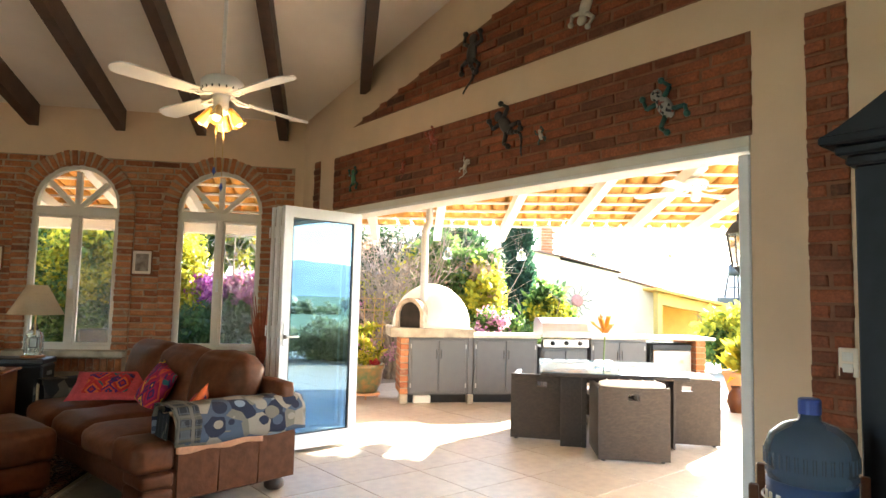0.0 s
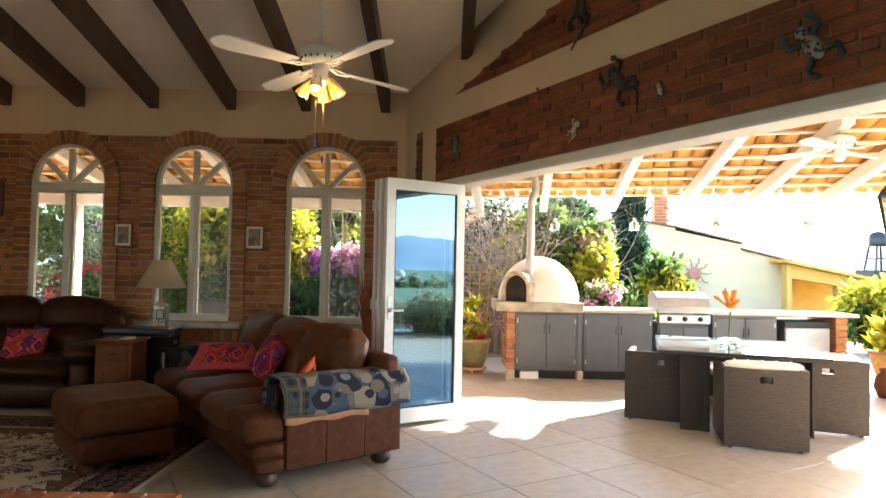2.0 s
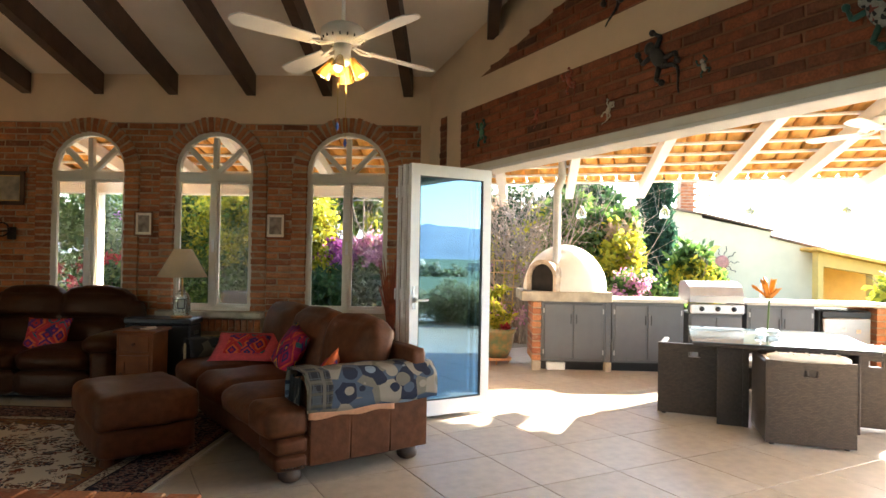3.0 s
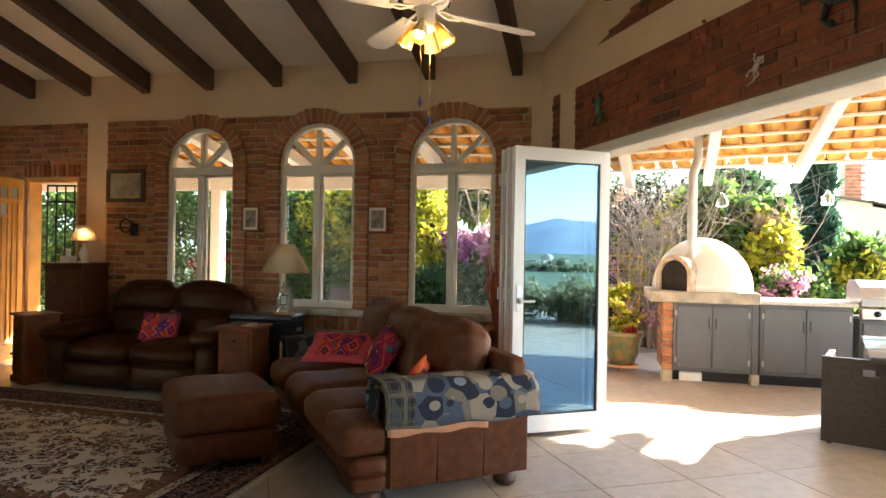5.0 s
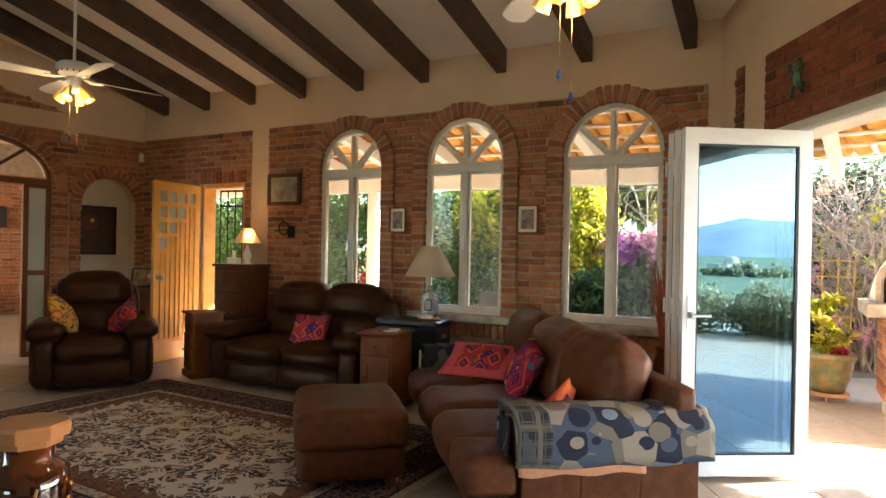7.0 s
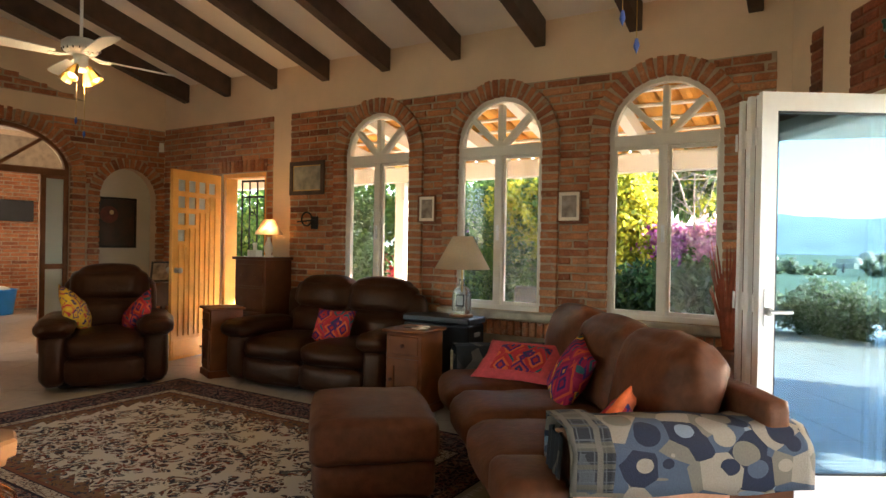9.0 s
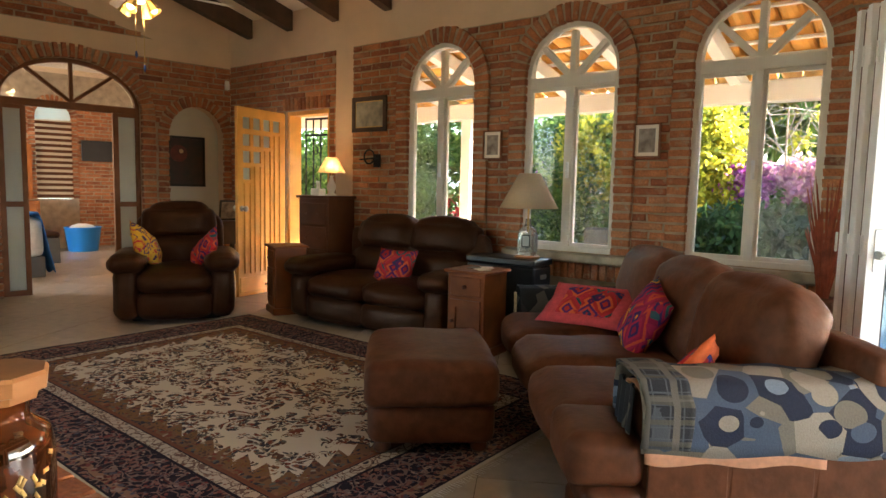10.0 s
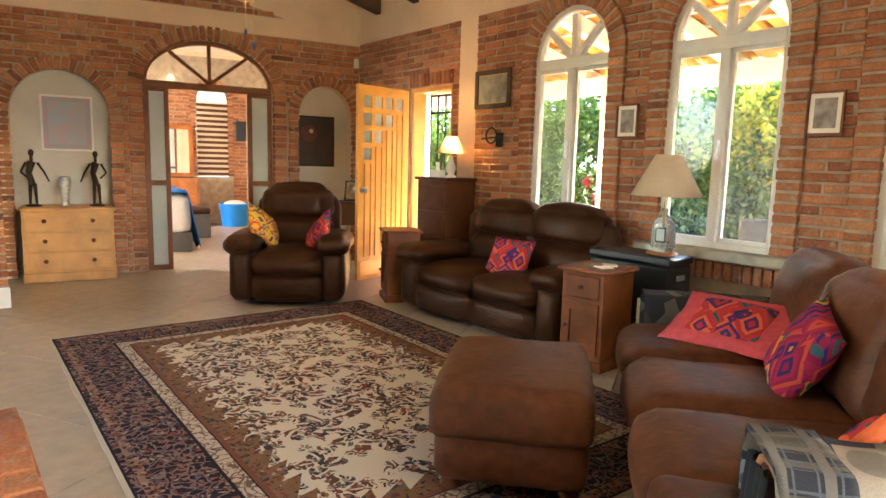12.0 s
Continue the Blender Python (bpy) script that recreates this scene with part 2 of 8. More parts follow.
def slab(loops, y0, y1):
    """A wall sheet in x, z with holes, from y0 to y1."""
    bm = bmesh.new()
    for y, flip in ((y0, False), (y1, True)):
        edges = []
        for loop in loops:
            vs = [bm.verts.new((x, y, z)) for x, z in loop]
            edges += [bm.edges.new((vs[i], vs[(i + 1) % len(vs)])) for i in range(len(vs))]
        bmesh.ops.triangle_fill(bm, edges=edges, use_beauty=True, use_dissolve=False)
    bm.verts.ensure_lookup_table()
    n = sum(len(loop) for loop in loops)
    k = 0
    for loop in loops:
        m = len(loop)
        for i in range(m):
            a, b = k + i, k + (i + 1) % m
            bm.faces.new((bm.verts[a], bm.verts[b], bm.verts[n + b], bm.verts[n + a]))
        k += m
    bmesh.ops.recalc_face_normals(bm, faces=bm.faces)
    return bm


def structure(name, bm, material, m=None, label="", category="", smooth=False):
    ob = mesh_ob(name, bm, material, None, "", smooth)
    if m:
        ob.matrix_world = m
    return tagged(ob, label, category, kind="structure")


# ---- large structure ----
floor = structure("floor", box(-14, 14, -7, 14, -0.25, -0.012, 0), M_GROUT, None, "beige large-format stone-look tile floor with grey joints", "floor")

WINDOWS = [(-4.20, 0.43), (-2.79, 0.445), (-1.31, 0.455)]
SILL, SPRING = 0.78, 2.31
front_loops = [[(-7.77, -0.04), (-0.42, -0.04), (-0.42, EAVES_Z + 0.02), (-7.77, EAVES_Z + 0.02)]]
for cx, h in WINDOWS:
    front_loops.append(arch_loop(cx, h, SILL, SPRING, SPRING + h))
front_loops.append([(-6.62, -0.025), (-5.84, -0.025), (-5.84, 2.2), (-6.62, 2.2)])
wall_front = structure("wall_front", slab(front_loops, 0, 0.13), M_PLASTER, FRONT, "tan plaster and exposed red brick wall with three arched windows", "wall")

WEST_LEN = 9.0
NICHES = [(0.46, 0.36, 1.9, 2.29), (3.40, 0.47, 1.77, 2.24)]
ARCH_X, ARCH_H = 1.86, 0.74


def west_top(x):
    return ceil_z(7.27 - 0.985 * x)


def roof_line(m, length, step=0.25):
    pts = []
    k = int(length / step)
    for i in range(k, -1, -1):
        x = length * i / k
        pts.append((x, ceil_z((m @ Vector((x, 0, 0))).y) + 0.02))
    return pts


west_loops = [[(0, -0.04), (WEST_LEN, -0.04)] + roof_line(WEST, WEST_LEN)]
west_loops.append(arch_loop(ARCH_X, ARCH_H, -0.025, 2.13, 2.70, 22))
for cx, h, sp, top in NICHES:
    west_loops.append(arch_loop(cx, h, -0.025, sp, top))
wall_west = structure("wall_west", slab(west_loops, -0.30, 0), M_PLASTER, WEST, "tan plaster and brick wall with arched doorway and niches", "wall")
for i, (cx, h, sp, top) in enumerate(NICHES):
    structure("wall_niche_%d" % (i + 1), slab([arch_loop(cx, h + 0.1, 0.002, sp, top + 0.1)], -0.24, -0.20), M_NICHE, WEST, "pale plaster back of an arched niche", "wall")

OPEN_LEN, JAMB0, JAMB1, HEAD = 8.6, 0.72, 5.02, 2.30
open_loops = [[(0, -0.04), (OPEN_LEN, -0.04)] + roof_line(OPEN, OPEN_LEN), [(JAMB0, -0.025), (JAMB1, -0.025), (JAMB1, HEAD), (JAMB0, HEAD)]]
wall_open = structure("wall_open", slab(open_loops, 0, 0.24), M_PLASTER, OPEN, "tan plaster wall with a wide opening under a brick lintel", "wall")

# walls that close the room behind the walk
back_y = -6.0
# the opening in this unseen wall is added to let in fill light
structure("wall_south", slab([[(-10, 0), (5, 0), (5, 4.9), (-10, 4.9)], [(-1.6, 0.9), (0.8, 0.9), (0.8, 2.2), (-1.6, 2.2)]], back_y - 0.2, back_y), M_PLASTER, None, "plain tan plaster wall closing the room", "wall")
structure("wall_east", box(3.88, 4.08, back_y, -0.1, 0, 5.2, 0), M_PLASTER, None, "plain tan plaster wall closing the room", "wall")

bm = bmesh.new()
prev = None
for y in (7.29, 0.6, -6.2):
    z = ceil_z(y)
    row = [bm.verts.new((x, y, zz)) for zz in (z, z + 0.15) for x in (-10.5, 4.3)]
    if prev:
        bm.faces.new((prev[0], prev[1], row[1], row[0]))
        bm.faces.new((prev[2], row[2], row[3], prev[3]))
    prev = row
bmesh.ops.recalc_face_normals(bm, faces=bm.faces)
ceiling = structure("ceiling", bm, M_CEIL, None, "pale plaster vaulted ceiling sloping down to the windows", "ceiling")

for i, x in enumerate((-8.12, -7.32, -6.53, -5.73, -4.93, -4.105, -3.27, -2.40, -1.555, -0.665, 0.2, 1.05, 1.9, 2.75)):
    y1 = 7.26 if x < -0.42 else 7.27 - (x + 0.42) * 1.732 - 0.01
    if x < -7.77:
        y1 = 7.27 - (-7.77 - x) * 5.67 - 0.02
    bm = bmesh.new()
    sec = []
    for y in (y1, 0.6):
        z = ceil_z(y)
        sec.append([bm.verts.new((x + dx, y, z + dz)) for dx, dz in ((-0.051, -0.23), (0.051, -0.23), (0.051, 0.01), (-0.051, 0.01))])
    a, b = sec
    for k in range(4):
        bm.faces.new((a[k], a[(k + 1) % 4], b[(k + 1) % 4], b[k]))
    bm.faces.new(a[::-1]); bm.faces.new(b)
    bmesh.ops.recalc_face_normals(bm, faces=bm.faces)
    tagged(mesh_ob("ceiling_beam", bm, M_BEAM), "dark-stained wooden rafter under the sloping ceiling", "beam", "ceiling beams")

# ---- more materials ----
def emit(name, colour, strength):
    m = bpy.data.materials.new(name)
    m.use_nodes = True
    b = m.node_tree.nodes["Principled BSDF"]
    b.inputs["Base Color"].default_value = (*colour, 1)
    b.inputs["Emission Color"].default_value, b.inputs["Emission Strength"].default_value = (*colour, 1), strength
    return m


def ramp_nodes(nt, stops, constant=True):
    r = nt.nodes.new("ShaderNodeValToRGB")
    r.color_ramp.interpolation = "CONSTANT" if constant else "LINEAR"
    el = r.color_ramp.elements
    while len(el) < len(stops):
        el.new(0.5)
    for e, (p, c) in zip(el, stops):
        e.position, e.color = p, (*c, 1)
    return r


def cell_cloth(name, scale, stops, metric="EUCLIDEAN", rough=0.85, stretch=(1, 1, 1), rings=0.0):
    """Woven cloth in patches of several colours, with thread relief."""
    m = bpy.data.materials.new(name)
    m.use_nodes = True
    nt, b = m.node_tree, m.node_tree.nodes["Principled BSDF"]
    co, mp, vo = (nt.nodes.new(k) for k in ("ShaderNodeTexCoord", "ShaderNodeMapping", "ShaderNodeTexVoronoi"))
    mp.inputs["Scale"].default_value = stretch
    vo.inputs["Scale"].default_value, vo.distance = scale, metric
    nt.links.new(co.outputs["Object"], mp.inputs[0])
    nt.links.new(mp.outputs[0], vo.inputs["Vector"])
    sep = nt.nodes.new("ShaderNodeSeparateColor")
    nt.links.new(vo.outputs["Color"], sep.inputs[0])
    src = sep.outputs[0]
    if rings:
        mu, ad, fr = (nt.nodes.new("ShaderNodeMath") for _ in range(3))
        mu.operation, mu.inputs[1].default_value = "MULTIPLY", rings
        nt.links.new(vo.outputs["Distance"], mu.inputs[0])
        sn = nt.nodes.new("ShaderNodeMath")
        sn.operation = "FLOOR"
        nt.links.new(mu.outputs[0], sn.inputs[0])
        ad.operation, ad.inputs[1].default_value = "MULTIPLY", 0.37
        nt.links.new(sn.outputs[0], ad.inputs[0])
        s2 = nt.nodes.new("ShaderNodeMath")
        nt.links.new(ad.outputs[0], s2.inputs[0])
        nt.links.new(sep.outputs[0], s2.inputs[1])
        fr.operation = "FRACT"
        nt.links.new(s2.outputs[0], fr.inputs[0])
        src = fr.outputs[0]
    r = ramp_nodes(nt, stops)
    nt.links.new(src, r.inputs[0])
    n = nt.nodes.new("ShaderNodeTexNoise")
    n.inputs["Scale"].default_value = 180.0
    nt.links.new(co.outputs["Object"], n.inputs["Vector"])
    mx = nt.nodes.new("ShaderNodeMix")
    mx.data_type, mx.blend_type = "RGBA", "OVERLAY"
    mx.inputs[0].default_value = 0.22
    nt.links.new(r.outputs[0], mx.inputs[6])
    nt.links.new(n.outputs[0], mx.inputs[7])
    nt.links.new(mx.outputs[2], b.inputs["Base Color"])
    bp = nt.nodes.new("ShaderNodeBump")
    bp.inputs["Strength"].default_value, bp.inputs["Distance"].default_value = 0.5, 0.004
    nt.links.new(n.outputs[0], bp.inputs["Height"])
    nt.links.new(bp.outputs[0], b.inputs["Normal"])
    b.inputs["Roughness"].default_value = rough
    b.inputs["Specular IOR Level"].default_value = 0.2
    return m


NAVY, CREAM, SLATE, SAND = (0.020, 0.023, 0.04), (0.25, 0.21, 0.165), (0.060, 0.076, 0.108), (0.15, 0.13, 0.10)
M_THROW = cell_cloth("patchwork_throw", 6.2, [(0, NAVY), (0.2, CREAM), (0.42, SLATE), (0.58, SAND), (0.75, NAVY), (0.82, (0.17, 0.20, 0.24)), (0.92, CREAM)], "EUCLIDEAN", 0.9, (1.0, 1.25, 1.5), 2.3)
M_THROW_DARK = cell_cloth("dark_throw", 8.0, [(0, (0.02, 0.02, 0.022)), (0.5, (0.09, 0.08, 0.065)), (0.7, (0.035, 0.03, 0.03)), (0.85, (0.15, 0.13, 0.10))])
def plaid_material():
    """Dark woven plaid crossed by pale lines of several widths."""
    m = bpy.data.materials.new("plaid_weave")
    m.use_nodes = True
    nt, b = m.node_tree, m.node_tree.nodes["Principled BSDF"]
    co = nt.nodes.new("ShaderNodeTexCoord")
    lines = []
    for axis, scale in (("Y", 3.1), ("X", 4.3), ("Z", 4.3)):
        w = nt.nodes.new("ShaderNodeTexWave")
        w.bands_direction = axis
        w.inputs["Scale"].default_value, w.inputs["Distortion"].default_value = scale, 0.6
        nt.links.new(co.outputs["Object"], w.inputs["Vector"])
        r = ramp_nodes(nt, [(0, (0, 0, 0)), (0.45, (0.25, 0.25, 0.25)), (0.62, (0, 0, 0)), (0.86, (1, 1, 1))])
        nt.links.new(w.outputs[0], r.inputs[0])
        lines.append(r.outputs[0])
    top = lines[0]
    for other in lines[1:]:
        x = nt.nodes.new("ShaderNodeMix")
        x.data_type, x.blend_type = "RGBA", "LIGHTEN"
        x.inputs[0].default_value = 0.6
        nt.links.new(top, x.inputs[6])
        nt.links.new(other, x.inputs[7])
        top = x.outputs[2]
    c = ramp_nodes(nt, [(0, (0.022, 0.022, 0.026)), (0.2, (0.07, 0.075, 0.085)), (0.5, (0.055, 0.048, 0.038)), (0.9, (0.11, 0.098, 0.08))], False)
    nt.links.new(top, c.inputs[0])
    nt.links.new(c.outputs[0], b.inputs["Base Color"])
    n = nt.nodes.new("ShaderNodeTexNoise")
    n.inputs["Scale"].default_value = 160.0
    nt.links.new(co.outputs["Object"], n.inputs["Vector"])
    bp = nt.nodes.new("ShaderNodeBump")
    bp.inputs["Strength"].default_value, bp.inputs["Distance"].default_value = 0.5, 0.004
    nt.links.new(n.outputs[0], bp.inputs["Height"])
    nt.links.new(bp.outputs[0], b.inputs["Normal"])
    b.inputs["Roughness"].default_value, b.inputs["Specular IOR Level"].default_value = 0.9, 0.2
    return m


M_PLAID = plaid_material()
RED, ORANGE, PURPLE, TEAL, GOLD = (0.48, 0.030, 0.045), (0.62, 0.12, 0.04), (0.07, 0.03, 0.12), (0.03, 0.11, 0.12), (0.65, 0.36, 0.03)
IKAT = [(0, (0.24, 0.012, 0.05)), (0.3, (0.045, 0.02, 0.10)), (0.45, (0.50, 0.07, 0.03)), (0.58, (0.03, 0.10, 0.11)), (0.70, (0.32, 0.016, 0.06)), (0.9, (0.66, 0.32, 0.03))]
M_KILIM = cell_cloth("kilim_weave", 8.5, IKAT, "MANHATTAN", 0.9, (1, 0.75, 1), 5.0)
M_KILIM_RED = cell_cloth("kilim_red", 9.0, [(0, (0.42, 0.03, 0.03)), (0.3, (0.10, 0.02, 0.12)), (0.45, RED), (0.62, (0.04, 0.035, 0.12)), (0.72, ORANGE), (0.84, TEAL), (0.92, (0.5, 0.06, 0.05))], "MANHATTAN", 0.9, (1, 0.75, 1), 5.0)
M_KILIM_GOLD = cell_cloth("kilim_gold", 13.0, [(0, GOLD), (0.55, (0.6, 0.28, 0.03)), (0.7, PURPLE), (0.82, RED)], "MANHATTAN", 0.9, (1, 1, 1), 4.0)
M_PINK = mat("pink_cloth", (0.54, 0.065, 0.075), 0.9, noise_scale=40, var=0.15, bump=0.4, bump_scale=150)
M_ORANGE = mat("orange_cloth", (0.72, 0.13, 0.03), 0.9, noise_scale=40, var=0.15, bump=0.4, bump_scale=150)
M_BLUECLOTH = mat("blue_blanket", (0.02, 0.14, 0.42), 0.9, noise_scale=12, var=0.4, bump=0.4)
M_WHITECLOTH = mat("white_towel", (0.78, 0.75, 0.70), 0.95, noise_scale=30, var=0.06, bump=0.6, bump_scale=160)
M_IRON = mat("black_iron", (0.02, 0.02, 0.02), 0.45, noise_scale=20, var=0.2, metal=0.6)
M_STEEL = mat("steel", (0.46, 0.46, 0.46), 0.40, metal=1.0, noise_scale=12, var=0.06)
M_GALV = mat("galvanised_pipe", (0.55, 0.55, 0.53), 0.45, metal=0.7, noise_scale=6, var=0.12)
M_BRASS = mat("brass", (0.62, 0.40, 0.14), 0.3, metal=1.0)
M_PINE_LIGHT = mat("pale_pine", (0.60, 0.29, 0.09), 0.5, noise_scale=6, var=0.18, big=0.12)
M_CABWOOD = mat("cabinet_wood", (0.115, 0.036, 0.012), 0.45, noise_scale=5, var=0.25, big=0.2, spec=0.25)
M_BRONZE = mat("bronze", (0.05, 0.035, 0.025), 0.35, metal=0.7, noise_scale=14, var=0.3)
M_SHADE = mat("linen_shade", (0.82, 0.63, 0.41), 0.9, noise_scale=60, var=0.05, bump=0.3, bump_scale=140, Transmission_Weight=0.45)
M_BLUEBLACK = mat("blue_black_paint", (0.010, 0.012, 0.017), 0.5, noise_scale=9, var=0.25, bump=0.12, spec=0.25)
M_BLACK = mat("black_plastic", (0.014, 0.015, 0.018), 0.4, noise_scale=12, var=0.2)
M_STONE = mat("sill_stone", (0.42, 0.36, 0.27), 0.7, noise_scale=7, var=0.3, bump=0.5, bump_scale=30)
M_GRANITE = mat("pale_granite", (0.60, 0.55, 0.47), 0.35, noise_scale=60, var=0.2, big=0.1)
M_TERRACOTTA = mat("glazed_pot", (0.34, 0.19, 0.07), 0.3, noise_scale=13, second=(0.12, 0.17, 0.08))
M_TERRA = mat("terracotta", (0.55, 0.28, 0.13), 0.75, noise_scale=8, var=0.2)
M_WATER_BLUE = mat("blue_polycarbonate", (0.13, 0.19, 0.28), 0.15, noise_scale=5, var=0.08, Transmission_Weight=0.55, IOR=1.2)
M_CAP = mat("blue_cap", (0.03, 0.07, 0.32), 0.4)
M_LABEL = mat("blue_label", (0.03, 0.07, 0.18), 0.4)
M_AMBER = mat("amber_glass", (0.012, 0.004, 0.002), 0.04, noise_scale=9, second=(0.115, 0.026, 0.005), spec=0.8)
M_GOLDLEAF = mat("gold_enamel", (0.52, 0.36, 0.12), 0.4, noise_scale=30, var=0.3)
M_LIDWOOD = mat("lid_wood", (0.33, 0.14, 0.05), 0.5, noise_scale=7, var=0.2)
M_CLEAR = mat("bottle_glass", (0.85, 0.90, 0.88), 0.05, Transmission_Weight=0.85, IOR=1.3)
M_FROST = mat("frosted_pane", (0.62, 0.66, 0.62), 0.6, noise_scale=3, var=0.05, Transmission_Weight=0.3)
M_DOORFRAME = mat("red_brown_wood", (0.20, 0.075, 0.027), 0.5, noise_scale=6, var=0.2, spec=0.25)
M_BULB = emit("bulb", (1.0, 0.70, 0.30), 0.7)
M_GLASSGOLD = mat("amber_shade", (0.80, 0.58, 0.20), 0.15, Transmission_Weight=0.6, IOR=1.2)
M_YELLOWWALL = mat("yellow_wall", (0.58, 0.36, 0.10), 0.85, noise_scale=3, var=0.08)
M_HOUSE = mat("cream_render", (0.58, 0.49, 0.33), 0.9, noise_scale=2, var=0.05, big=0.08)
# grey-blue base colour carries the distance haze of the hills
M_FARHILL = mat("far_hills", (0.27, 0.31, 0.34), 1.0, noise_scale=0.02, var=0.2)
M_BARK = mat("bark", (0.16, 0.12, 0.09), 0.9, noise_scale=10, var=0.3)
M_TWIG = mat("pale_twig", (0.30, 0.24, 0.185), 0.9, noise_scale=10, var=0.25)


def leaf_material(name, stops):
    m = bpy.data.materials.new(name)
    m.use_nodes = True
    nt, b = m.node_tree, m.node_tree.nodes["Principled BSDF"]
    r = ramp_nodes(nt, stops, False)
    nt.links.new(nt.nodes.new("ShaderNodeNewGeometry").outputs["Random Per Island"], r.inputs[0])
    nt.links.new(r.outputs[0], b.inputs["Base Color"])
    b.inputs["Roughness"].default_value, b.inputs["Specular IOR Level"].default_value = 0.5, 0.3
    tl, mx = nt.nodes.new("ShaderNodeBsdfTranslucent"), nt.nodes.new("ShaderNodeMixShader")
    nt.links.new(r.outputs[0], tl.inputs[0])
    mx.inputs[0].default_value = 0.55
    nt.links.new(b.outputs[0], mx.inputs[1])
    nt.links.new(tl.outputs[0], mx.inputs[2])
    nt.links.new(mx.outputs[0], nt.nodes["Material Output"].inputs[0])
    return m


L_GREEN = leaf_material("leaf_green", [(0, (0.032, 0.075, 0.015)), (0.6, (0.09, 0.17, 0.035)), (1, (0.20, 0.28, 0.06))])
L_DARK = leaf_material("leaf_dark", [(0, (0.012, 0.035, 0.012)), (0.7, (0.03, 0.07, 0.022)), (1, (0.07, 0.12, 0.04))])
L_YELLOW = leaf_material("leaf_yellow", [(0, (0.16, 0.20, 0.02)), (0.5, (0.38, 0.36, 0.03)), (1, (0.62, 0.52, 0.05))])
L_MAGENTA = leaf_material("bract_magenta", [(0, (0.28, 0.05, 0.26)), (0.5, (0.42, 0.10, 0.38)), (1, (0.55, 0.25, 0.45))])
L_PINK = leaf_material("bract_pink", [(0, (0.45, 0.15, 0.32)), (0.6, (0.62, 0.30, 0.42)), (1, (0.65, 0.45, 0.38))])
L_BUFF = leaf_material("seed_heads", [(0, (0.30, 0.20, 0.12)), (1, (0.52, 0.36, 0.22))])
L_CYPRESS = leaf_material("leaf_cypress", [(0, (0.010, 0.035, 0.018)), (1, (0.035, 0.085, 0.045))])
L_OLIVE = leaf_material("leaf_olive", [(0, (0.17, 0.19, 0.08)), (0.6, (0.34, 0.34, 0.17)), (1, (0.55, 0.46, 0.33))])
L_RED = leaf_material("bract_red", [(0, (0.45, 0.03, 0.04)), (1, (0.65, 0.08, 0.08))])


